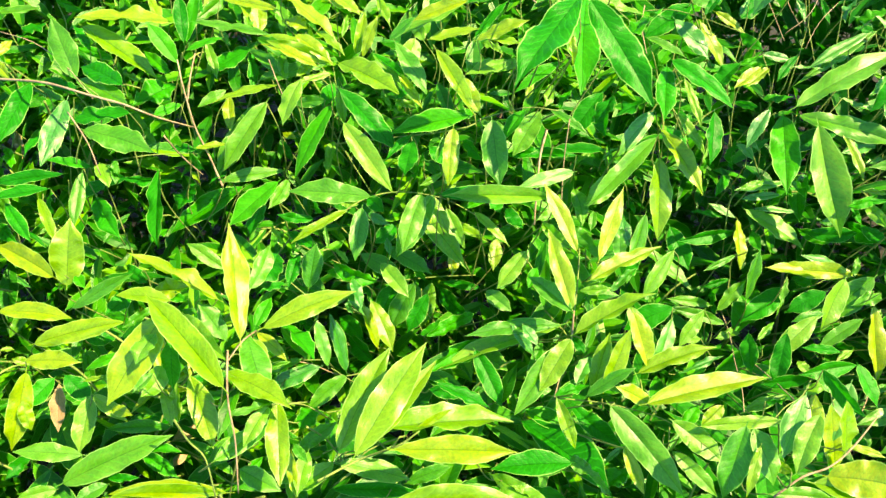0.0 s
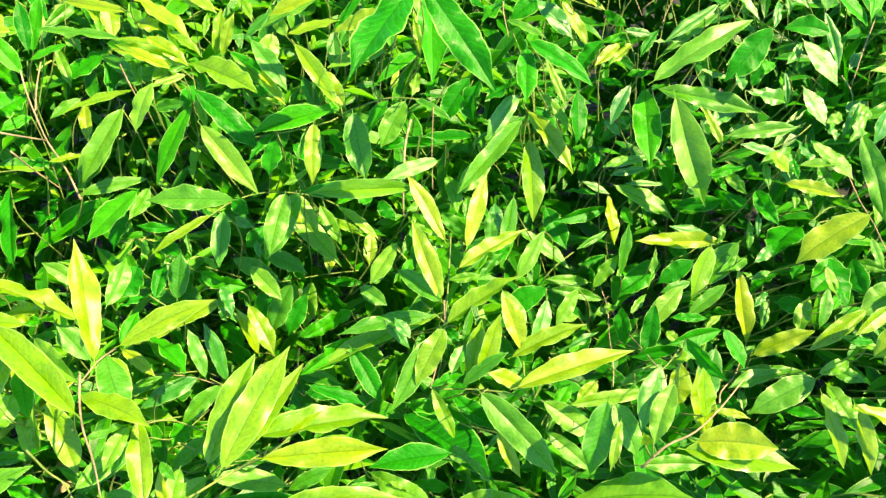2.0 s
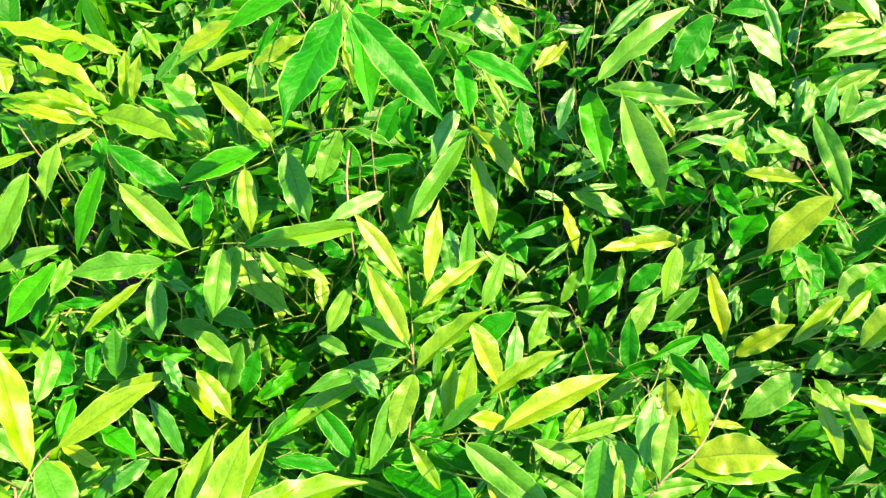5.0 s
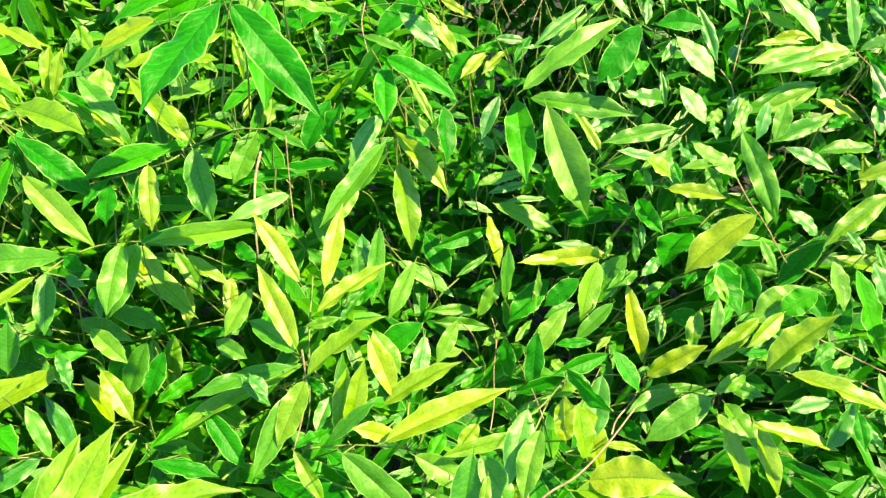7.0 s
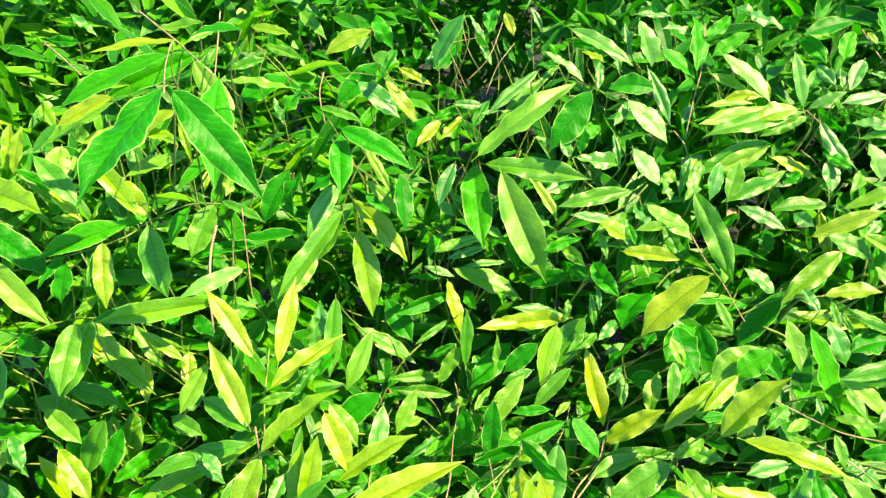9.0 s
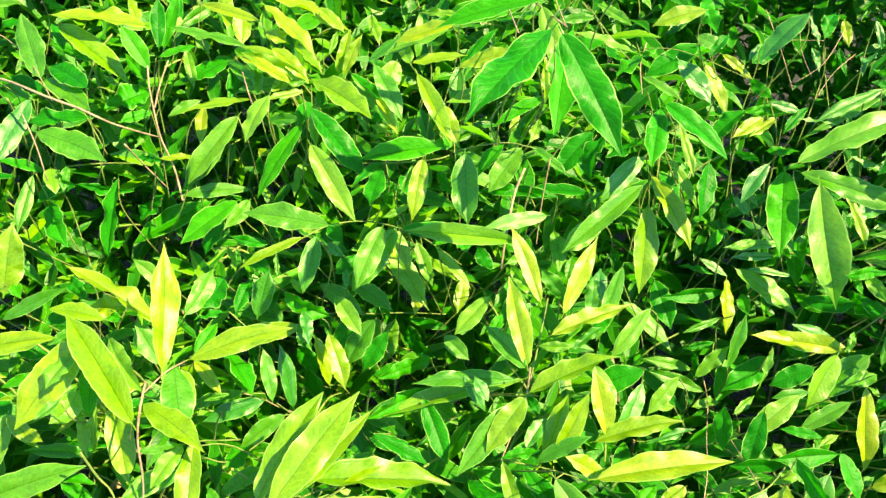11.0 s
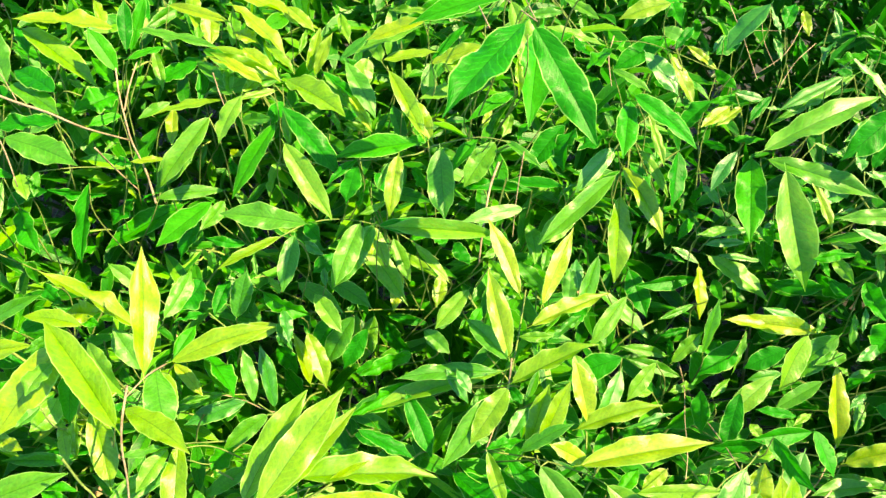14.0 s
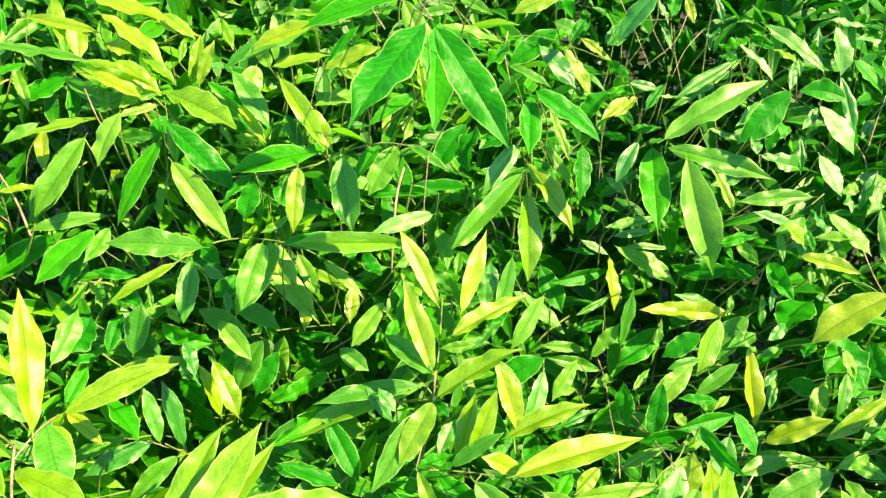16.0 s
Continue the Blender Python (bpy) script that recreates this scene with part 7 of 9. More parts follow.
leaf(b, (-0.397, 1.156, 1.172), (-0.405, 1.198, 1.236), 0.024, mature, (0.14, -0.39, 0.91), 0)
leaf(b, (-0.386, 1.127, 1.170), (-0.330, 1.138, 1.187), 0.017, mature, (0.21, -0.49, 0.84), -0.1)
b = twig(SHRUBS[0], (-0.394, 1.189, 1.177))
leaf(b, (-0.401, 1.181, 1.163), (-0.380, 1.221, 1.238), 0.021, mature, (0.20, -0.47, 0.86), 0)
b = twig(SHRUBS[0], (-0.486, 0.955, 1.125))
leaf(b, (-0.486, 0.955, 1.125), (-0.386, 0.925, 1.107), 0.043, mid, (0.29, -0.54, 0.79), -0.08)
b = twig(SHRUBS[0], (-0.492, 0.937, 1.075))
leaf(b, (-0.490, 0.952, 1.070), (-0.547, 0.947, 1.085), 0.016, mature, (-0.07, -0.53, 0.84), 0.08)
leaf(b, (-0.526, 0.943, 1.064), (-0.624, 0.929, 1.057), 0.022, mature, (-0.04, -0.51, 0.86), 0.06)
leaf(b, (-0.492, 0.930, 1.074), (-0.495, 0.872, 1.024), 0.021, mid, (0.29, -0.33, 0.90), 0.04)
leaf(b, (-0.462, 0.925, 1.090), (-0.442, 0.891, 1.075), 0.024, mid, (0.29, -0.49, 0.82), 0)
b = twig(SHRUBS[0], (-0.537, 0.900, 1.058))
leaf(b, (-0.534, 0.910, 1.060), (-0.607, 0.891, 1.054), 0.023, mature, (0.30, -0.45, 0.84), 0.05)
leaf(b, (-0.540, 0.891, 1.056), (-0.510, 0.846, 1.014), 0.015, young, (0.45, -0.43, 0.78), 0.05)
b = twig(SHRUBS[0], (-0.416, 1.000, 1.039))
leaf(b, (-0.416, 1.000, 1.039), (-0.416, 0.924, 0.952), 0.034, mature, (-0.45, -0.67, 0.59), 0)
b = twig(SHRUBS[0], (-0.328, 1.099, 0.952))
leaf(b, (-0.328, 1.099, 0.952), (-0.443, 1.046, 0.897), 0.042, mature, (-0.62, -0.72, 0.22), 0.03)
b = twig(SHRUBS[1], (-0.247, 1.046, 1.011))
leaf(b, (-0.247, 1.046, 1.011), (-0.341, 1.021, 1.006), 0.022, mid, (0.30, -0.62, 0.72), 0.12)
b = twig(SHRUBS[1], (-0.246, 0.959, 1.029))
leaf(b, (-0.233, 0.949, 1.048), (-0.297, 0.900, 1.007), 0.041, mature, (-0.62, -0.72, 0.22), 0.03)
leaf(b, (-0.259, 0.968, 1.011), (-0.282, 0.930, 0.966), 0.031, mature, (-0.62, -0.72, 0.22), 0)
b = twig(SHRUBS[1], (-0.269, 1.093, 1.102))
leaf(b, (-0.269, 1.093, 1.102), (-0.334, 1.033, 1.019), 0.035, mid, (0.11, -0.66, 0.75), 0)
b = twig(SHRUBS[1], (-0.248, 1.104, 1.126))
leaf(b, (-0.248, 1.104, 1.126), (-0.345, 1.076, 1.111), 0.022, young, (-0.06, -0.39, 0.92), 0.1)
b = twig(SHRUBS[0], (-0.343, 1.156, 1.083))
leaf(b, (-0.343, 1.156, 1.083), (-0.335, 1.107, 1.048), 0.021, young, (0.06, -0.34, 0.94), 0)
b = twig(SHRUBS[0], (-0.329, 1.055, 1.052))
leaf(b, (-0.329, 1.055, 1.052), (-0.374, 1.046, 1.050), 0.014, young, (-0.21, -0.49, 0.85), 0)
b = twig(SHRUBS[0], (-0.314, 1.228, 1.136))
leaf(b, (-0.314, 1.228, 1.136), (-0.382, 1.203, 1.103), 0.040, mature, (-0.13, -0.56, 0.82), 0)
b = twig(SHRUBS[1], (-0.200, 1.024, 1.168))
leaf(b, (-0.200, 1.024, 1.168), (-0.223, 0.976, 1.121), 0.030, mid, (-0.14, -0.65, 0.74), 0.08)
b = twig(SHRUBS[0], (-0.590, 0.897, 1.045))
leaf(b, (-0.590, 0.897, 1.045), (-0.546, 0.852, 1.012), 0.021, mature, (-0.07, -0.36, 0.93), 0)
b = twig(SHRUBS[0], (-0.351, 1.228, 1.218))
leaf(b, (-0.351, 1.228, 1.218), (-0.250, 1.198, 1.206), 0.019, young, (-0.02, -0.55, 0.84), -0.05)
b = twig(SHRUBS[1], (-0.305, 1.276, 1.203))
leaf(b, (-0.305, 1.276, 1.203), (-0.298, 1.230, 1.157), 0.031, young, (0.14, -0.50, 0.86), 0)
b = twig(SHRUBS[1], (-0.246, 1.194, 1.233))
leaf(b, (-0.246, 1.194, 1.233), (-0.162, 1.143, 1.180), 0.034, young, (0.14, -0.36, 0.92), -0.05)
b = twig(SHRUBS[1], (-0.207, 1.141, 1.192))
leaf(b, (-0.193, 1.150, 1.191), (-0.148, 1.120, 1.165), 0.017, young, (0.01, -0.46, 0.89), -0.05)
leaf(b, (-0.221, 1.132, 1.192), (-0.165, 1.102, 1.157), 0.023, young, (-0.08, -0.35, 0.93), -0.08)
b = twig(SHRUBS[1], (-0.172, 1.218, 1.227))
leaf(b, (-0.172, 1.218, 1.227), (-0.128, 1.188, 1.202), 0.021, young, (0.07, -0.67, 0.74), -0.05)
b = twig(SHRUBS[1], (-0.133, 1.170, 1.146))
leaf(b, (-0.139, 1.178, 1.145), (-0.124, 1.209, 1.202), 0.019, young, (0.09, -0.66, 0.74), 0.05)
leaf(b, (-0.127, 1.162, 1.147), (-0.103, 1.186, 1.203), 0.019, young, (0.12, -0.65, 0.75), -0.05)
b = twig(SHRUBS[1], (-0.078, 1.143, 1.185))
leaf(b, (-0.075, 1.156, 1.185), (0.029, 1.170, 1.225), 0.027, mid, (0.03, -0.47, 0.88), -0.08)
leaf(b, (-0.082, 1.130, 1.186), (-0.044, 1.142, 1.216), 0.018, mid, (0.18, -0.44, 0.88), 0)
b = twig(SHRUBS[1], (-0.018, 1.121, 1.181))
leaf(b, (-0.023, 1.138, 1.183), (0.054, 1.148, 1.197), 0.025, young, (-0.22, -0.46, 0.86), -0.05)
leaf(b, (-0.013, 1.104, 1.180), (0.044, 1.043, 1.102), 0.028, young, (0.27, -0.65, 0.71), -0.04)
b = twig(SHRUBS[1], (0.046, 1.085, 1.202))
leaf(b, (0.046, 1.085, 1.202), (0.117, 1.082, 1.232), 0.027, young, (-0.10, -0.55, 0.83), 0)
b = twig(SHRUBS[1], (0.044, 1.146, 1.184))
leaf(b, (0.044, 1.146, 1.184), (0.094, 1.166, 1.233), 0.014, mature, (-0.06, -0.58, 0.82), 0)
b = twig(SHRUBS[1], (-0.082, 1.097, 1.172))
leaf(b, (-0.071, 1.088, 1.196), (-0.026, 1.040, 1.139), 0.031, mid, (-0.03, -0.50, 0.86), -0.04)
leaf(b, (-0.106, 1.110, 1.171), (-0.055, 1.088, 1.140), 0.015, mature, (0.10, -0.45, 0.89), -0.05)
leaf(b, (-0.069, 1.094, 1.148), (-0.033, 1.059, 1.108), 0.015, young, (-0.13, -0.42, 0.90), -0.05)
b = twig(SHRUBS[1], (-0.157, 1.087, 1.144))
leaf(b, (-0.162, 1.057, 1.163), (-0.210, 1.032, 1.157), 0.014, young, (-0.14, -0.58, 0.80), 0.05)
leaf(b, (-0.158, 1.099, 1.128), (-0.149, 1.059, 1.077), 0.017, mid, (-0.09, -0.42, 0.90), 0.05)
b = twig(SHRUBS[1], (0.098, 1.103, 1.162))
leaf(b, (0.098, 1.103, 1.162), (0.030, 1.080, 1.153), 0.030, mid, (-0.18, -0.58, 0.79), 0.05)
b = twig(SHRUBS[1], (0.161, 1.055, 1.180))
leaf(b, (0.161, 1.055, 1.180), (0.098, 1.025, 1.149), 0.019, mature, (0.24, -0.54, 0.81), 0.1)
b = twig(SHRUBS[1], (-0.165, 1.048, 1.117))
leaf(b, (-0.165, 1.048, 1.117), (-0.218, 0.985, 1.033), 0.036, mature, (-0.18, -0.52, 0.84), 0.02)
b = twig(SHRUBS[1], (0.048, 0.987, 1.127))
leaf(b, (0.033, 1.005, 1.122), (-0.076, 0.980, 1.108), 0.036, mature, (0.22, -0.57, 0.79), 0.05)
leaf(b, (0.063, 0.968, 1.133), (0.073, 0.909, 1.064), 0.041, mid, (-0.18, -0.76, 0.62), 0)
b = twig(SHRUBS[1], (0.005, 0.953, 1.123))
leaf(b, (0.011, 0.952, 1.128), (0.004, 0.906, 1.066), 0.026, young, (0.31, -0.78, 0.54), 0.03)
leaf(b, (-0.002, 0.954, 1.117), (-0.014, 0.927, 1.089), 0.007, mid, (-0.04, -0.56, 0.83), 0)
b = twig(SHRUBS[1], (0.130, 1.012, 1.127))
leaf(b, (0.111, 1.002, 1.132), (0.080, 0.975, 1.098), 0.025, mature, (-0.27, -0.35, 0.90), 0.05)
leaf(b, (0.149, 1.021, 1.123), (0.199, 0.984, 1.102), 0.014, mid, (0.32, -0.53, 0.79), -0.06)
b = twig(SHRUBS[1], (0.192, 1.022, 1.050))
leaf(b, (0.192, 1.022, 1.050), (0.116, 1.005, 1.059), 0.020, mature, (0.28, -0.59, 0.76), 0.05)
b = twig(SHRUBS[1], (0.167, 0.896, 1.093))
leaf(b, (0.167, 0.896, 1.093), (0.094, 0.872, 1.085), 0.021, pale, (0.38, -0.55, 0.74), 0.06)
b = twig(SHRUBS[1], (-0.108, 0.863, 1.059))
leaf(b, (-0.108, 0.863, 1.059), (-0.115, 0.809, 1.014), 0.026, mid, (0.18, -0.37, 0.91), 0)
b = twig(SHRUBS[1], (-0.025, 0.906, 1.051))
leaf(b, (-0.032, 0.896, 1.059), (-0.056, 0.838, 1.006), 0.033, mid, (0.29, -0.49, 0.82), 0.04)
leaf(b, (-0.018, 0.915, 1.043), (0.005, 0.886, 1.002), 0.020, young, (0.18, -0.62, 0.76), 0)
b = twig(SHRUBS[1], (0.002, 1.004, 0.969))
leaf(b, (0.002, 1.004, 0.969), (0.029, 0.965, 0.923), 0.022, mid, (0.15, -0.52, 0.84), 0)
b = twig(SHRUBS[1], (0.039, 0.883, 1.040))
leaf(b, (0.039, 0.883, 1.040), (0.085, 0.850, 1.008), 0.015, young, (0.31, -0.47, 0.82), -0.05)
b = twig(SHRUBS[1], (-0.045, 0.981, 1.095))
leaf(b, (-0.045, 0.981, 1.095), (-0.057, 0.947, 1.058), 0.032, mature, (-0.11, -0.40, 0.91), 0)
b = twig(SHRUBS[1], (-0.022, 0.984, 1.083))
leaf(b, (-0.022, 0.984, 1.083), (0.011, 0.962, 1.068), 0.027, mature, (0.21, -0.57, 0.80), 0)
b = twig(SHRUBS[1], (0.187, 1.033, 1.275))
leaf(b, (0.187, 1.033, 1.275), (0.272, 1.016, 1.256), 0.016, mid, (0.10, -0.47, 0.88), -0.06)
b = twig(SHRUBS[2], (0.295, 1.116, 1.193))
leaf(b, (0.295, 1.116, 1.193), (0.348, 1.084, 1.175), 0.015, mid, (0.21, -0.65, 0.73), -0.06)
b = twig(SHRUBS[2], (0.383, 1.222, 1.182))
leaf(b, (0.362, 1.219, 1.185), (0.412, 1.171, 1.138), 0.034, pale, (0.24, -0.64, 0.73), -0.05)
leaf(b, (0.405, 1.225, 1.178), (0.440, 1.177, 1.120), 0.025, young, (0.15, -0.72, 0.68), 0)
b = twig(SHRUBS[2], (0.452, 1.072, 1.165))
leaf(b, (0.452, 1.072, 1.165), (0.412, 1.048, 1.144), 0.018, young, (0.04, -0.43, 0.90), 0)
b = twig(SHRUBS[2], (0.499, 1.187, 1.141))
leaf(b, (0.499, 1.187, 1.141), (0.544, 1.182, 1.133), 0.016, pale, (0.14, -0.69, 0.71), 0)
b = twig(SHRUBS[2], (0.326, 1.063, 1.167))
leaf(b, (0.316, 1.045, 1.186), (0.395, 0.992, 1.140), 0.033, mature, (-0.20, -0.52, 0.83), -0.1)
leaf(b, (0.344, 1.065, 1.151), (0.367, 1.018, 1.095), 0.015, mid, (-0.06, -0.58, 0.81), -0.08)
b = twig(SHRUBS[2], (0.316, 1.045, 1.093))
leaf(b, (0.299, 1.040, 1.110), (0.247, 0.993, 1.065), 0.028, pale, (0.30, -0.63, 0.72), 0.08)
leaf(b, (0.311, 1.046, 1.066), (0.248, 1.004, 1.013), 0.030, mid, (-0.05, -0.64, 0.77), 0.04)
leaf(b, (0.339, 1.051, 1.104), (0.380, 1.013, 1.054), 0.016, mid, (-0.14, -0.57, 0.81), -0.06)
b = twig(SHRUBS[2], (0.253, 1.000, 1.029))
leaf(b, (0.253, 1.000, 1.029), (0.201, 0.964, 0.998), 0.033, mid, (0.17, -0.56, 0.81), 0.05)
b = twig(SHRUBS[2], (0.384, 1.029, 1.115))
leaf(b, (0.384, 1.029, 1.115), (0.375, 0.975, 1.060), 0.031, mature, (0.21, -0.56, 0.80), 0)
b = twig(SHRUBS[2], (0.329, 1.068, 1.054))
leaf(b, (0.340, 1.095, 1.061), (0.369, 1.069, 1.037), 0.026, mature, (0.05, -0.46, 0.89), 0)
b = twig(SHRUBS[2], (0.471, 1.028, 1.115))
leaf(b, (0.458, 1.021, 1.123), (0.425, 0.989, 1.080), 0.021, pale, (0.00, -0.56, 0.83), 0.1)
b = twig(SHRUBS[2], (0.542, 1.008, 1.105))
leaf(b, (0.549, 0.986, 1.109), (0.573, 0.934, 1.058), 0.016, young, (0.26, -0.61, 0.75), -0.08)
b = twig(SHRUBS[2], (0.667, 1.188, 1.177))
leaf(b, (0.667, 1.188, 1.177), (0.535, 1.131, 1.113), 0.019, mid, (-0.19, -0.41, 0.89), -0.1)
b = twig(SHRUBS[2], (0.493, 0.975, 1.008))
leaf(b, (0.488, 0.984, 1.025), (0.413, 0.967, 1.024), 0.016, pale, (0.19, -0.50, 0.84), 0.05)
leaf(b, (0.482, 0.970, 1.014), (0.424, 0.965, 1.010), 0.013, pale, (0.09, -0.67, 0.74), 0.05)
leaf(b, (0.509, 0.969, 0.985), (0.450, 0.971, 0.991), 0.012, pale, (0.18, -0.54, 0.82), 0.05)
b = twig(SHRUBS[2], (0.430, 0.965, 0.973))
leaf(b, (0.436, 0.966, 0.991), (0.522, 0.931, 0.946), 0.036, mid, (0.19, -0.65, 0.74), -0.05)
leaf(b, (0.423, 0.956, 0.980), (0.427, 0.911, 0.923), 0.023, young, (0.16, -0.77, 0.62), 0)
leaf(b, (0.431, 0.974, 0.948), (0.342, 0.951, 0.945), 0.022, mature, (-0.62, -0.72, 0.22), 0.05)
b = twig(SHRUBS[2], (0.405, 1.027, 0.964))
leaf(b, (0.405, 1.027, 0.964), (0.445, 1.012, 0.947), 0.014, pale, (0.38, -0.55, 0.74), 0)
b = twig(SHRUBS[0], (-0.509, 0.824, 0.969))
leaf(b, (-0.500, 0.821, 0.965), (-0.492, 0.864, 1.043), 0.049, young, (0.16, -0.64, 0.75), 0)
b = twig(SHRUBS[0], (-0.470, 0.769, 0.969))
leaf(b, (-0.470, 0.769, 0.969), (-0.388, 0.783, 1.014), 0.019, mid, (0.27, -0.63, 0.73), -0.08)
b = twig(SHRUBS[0], (-0.591, 0.805, 0.935))
leaf(b, (-0.591, 0.805, 0.935), (-0.492, 0.795, 0.930), 0.027, young, (0.10, -0.41, 0.91), -0.12)
b = twig(SHRUBS[0], (-0.525, 0.752, 0.924))
leaf(b, (-0.525, 0.752, 0.924), (-0.410, 0.766, 0.949), 0.030, young, (-0.13, -0.60, 0.79), -0.1)
b = twig(SHRUBS[0], (-0.533, 0.734, 0.911))
leaf(b, (-0.533, 0.734, 0.911), (-0.459, 0.727, 0.916), 0.027, young, (0.20, -0.56, 0.81), -0.05)
b = twig(SHRUBS[0], (-0.490, 0.704, 0.915))
leaf(b, (-0.484, 0.703, 0.911), (-0.509, 0.668, 0.896), 0.028, mature, (-0.00, -0.45, 0.89), 0)
leaf(b, (-0.476, 0.713, 0.906), (-0.441, 0.692, 0.881), 0.028, mature, (0.17, -0.44, 0.88), 0)
b = twig(SHRUBS[0], (-0.499, 0.730, 0.875))
leaf(b, (-0.499, 0.730, 0.875), (-0.496, 0.688, 0.830), 0.022, dry, (-0.20, -0.52, 0.83), 0)
b = twig(SHRUBS[0], (-0.419, 0.662, 0.924))
leaf(b, (-0.426, 0.671, 0.914), (-0.434, 0.622, 0.868), 0.030, mid, (0.06, -0.54, 0.84), 0)
leaf(b, (-0.411, 0.653, 0.933), (-0.366, 0.626, 0.918), 0.017, young, (0.26, -0.61, 0.75), 0)
b = twig(SHRUBS[0], (-0.346, 0.680, 0.849))
leaf(b, (-0.346, 0.680, 0.849), (-0.428, 0.677, 0.848), 0.017, mid, (0.22, -0.37, 0.90), 0.05)
b = twig(SHRUBS[0], (-0.430, 0.597, 0.854))
leaf(b, (-0.430, 0.621, 0.866), (-0.508, 0.616, 0.878), 0.025, mid, (0.02, -0.46, 0.89), 0.05)
leaf(b, (-0.445, 0.591, 0.852), (-0.318, 0.621, 0.901), 0.037, mid, (-0.08, -0.62, 0.78), -0.06)
leaf(b, (-0.453, 0.587, 0.846), (-0.491, 0.572, 0.849), 0.017, mid, (-0.18, -0.64, 0.75), 0.05)
leaf(b, (-0.393, 0.590, 0.851), (-0.425, 0.568, 0.848), 0.020, mid, (-0.07, -0.58, 0.81), 0)
b = twig(SHRUBS[0], (-0.391, 0.583, 0.837))
leaf(b, (-0.391, 0.583, 0.837), (-0.253, 0.579, 0.851), 0.026, young, (-0.06, -0.61, 0.79), -0.1)
b = twig(SHRUBS[0], (-0.319, 0.684, 1.010))
leaf(b, (-0.321, 0.685, 1.026), (-0.378, 0.617, 0.953), 0.046, young, (0.30, -0.57, 0.77), 0.03)
leaf(b, (-0.317, 0.682, 0.995), (-0.313, 0.645, 0.948), 0.026, mature, (-0.03, -0.59, 0.81), 0)
b = twig(SHRUBS[0], (-0.292, 0.787, 0.969))
leaf(b, (-0.292, 0.787, 0.969), (-0.403, 0.812, 1.026), 0.041, young, (0.46, 0.02, 0.89), 0.08)
b = twig(SHRUBS[0], (-0.348, 0.774, 0.977))
leaf(b, (-0.348, 0.774, 0.977), (-0.416, 0.778, 0.984), 0.024, young, (0.04, -0.57, 0.82), 0.1)
b = twig(SHRUBS[0], (-0.318, 0.670, 0.937))
leaf(b, (-0.304, 0.678, 0.940), (-0.271, 0.617, 0.881), 0.032, young, (0.44, -0.49, 0.75), -0.03)
leaf(b, (-0.332, 0.662, 0.933), (-0.318, 0.630, 0.904), 0.015, young, (0.11, -0.54, 0.83), 0)
b = twig(SHRUBS[0], (-0.249, 0.752, 0.937))
leaf(b, (-0.242, 0.766, 0.930), (-0.200, 0.732, 0.912), 0.017, young, (-0.06, -0.56, 0.83), -0.1)
b = twig(SHRUBS[0], (-0.229, 0.699, 0.980))
leaf(b, (-0.229, 0.699, 0.980), (-0.214, 0.660, 0.942), 0.033, young, (0.20, -0.39, 0.90), 0)
b = twig(SHRUBS[0], (-0.282, 0.748, 0.908))
leaf(b, (-0.286, 0.770, 0.916), (-0.320, 0.791, 0.961), 0.032, mid, (0.21, -0.35, 0.91), 0)
b = twig(SHRUBS[1], (-0.193, 0.619, 0.952))
leaf(b, (-0.195, 0.607, 0.962), (-0.218, 0.570, 0.939), 0.020, mid, (-0.10, -0.62, 0.78), 0.05)
b = twig(SHRUBS[0], (-0.251, 0.669, 0.847))
leaf(b, (-0.251, 0.669, 0.847), (-0.299, 0.644, 0.820), 0.025, mid, (-0.15, -0.46, 0.88), 0.05)
b = twig(SHRUBS[0], (-0.236, 0.593, 0.875))
leaf(b, (-0.236, 0.593, 0.875), (-0.186, 0.568, 0.868), 0.026, mid, (0.27, -0.59, 0.77), 0)
b = twig(SHRUBS[0], (-0.301, 0.858, 0.965))
leaf(b, (-0.301, 0.858, 0.965), (-0.348, 0.869, 1.000), 0.022, mid, (0.14, -0.66, 0.74), 0)
b = twig(SHRUBS[0], (-0.385, 0.666, 0.819))
leaf(b, (-0.385, 0.666, 0.819), (-0.335, 0.642, 0.798), 0.021, mature, (0.01, -0.54, 0.84), 0)
b = twig(SHRUBS[0], (-0.251, 0.825, 0.888))
leaf(b, (-0.251, 0.825, 0.888), (-0.121, 0.850, 0.930), 0.034, young, (-0.24, -0.30, 0.92), -0.12)
b = twig(SHRUBS[1], (-0.187, 0.848, 0.940))
leaf(b, (-0.187, 0.848, 0.940), (-0.175, 0.876, 0.994), 0.031, mid, (0.07, -0.64, 0.76), 0)
b = twig(SHRUBS[1], (-0.160, 0.807, 0.829))
leaf(b, (-0.164, 0.803, 0.837), (-0.182, 0.839, 0.897), 0.021, pale, (0.30, -0.66, 0.68), 0.05)
leaf(b, (-0.142, 0.819, 0.813), (-0.162, 0.852, 0.891), 0.024, pale, (0.36, -0.65, 0.67), 0.05)
leaf(b, (-0.175, 0.800, 0.838), (-0.249, 0.772, 0.819), 0.027, pale, (0.31, -0.68, 0.67), 0.06)
b = twig(SHRUBS[1], (-0.098, 0.849, 0.829))
leaf(b, (-0.098, 0.849, 0.829), (-0.121, 0.873, 0.897), 0.021, young, (0.52, -0.73, 0.44), 0.04)
b = twig(SHRUBS[1], (-0.060, 0.936, 0.881))
leaf(b, (-0.074, 0.933, 0.884), (-0.103, 0.884, 0.840), 0.034, mature, (-0.08, -0.47, 0.88), 0)
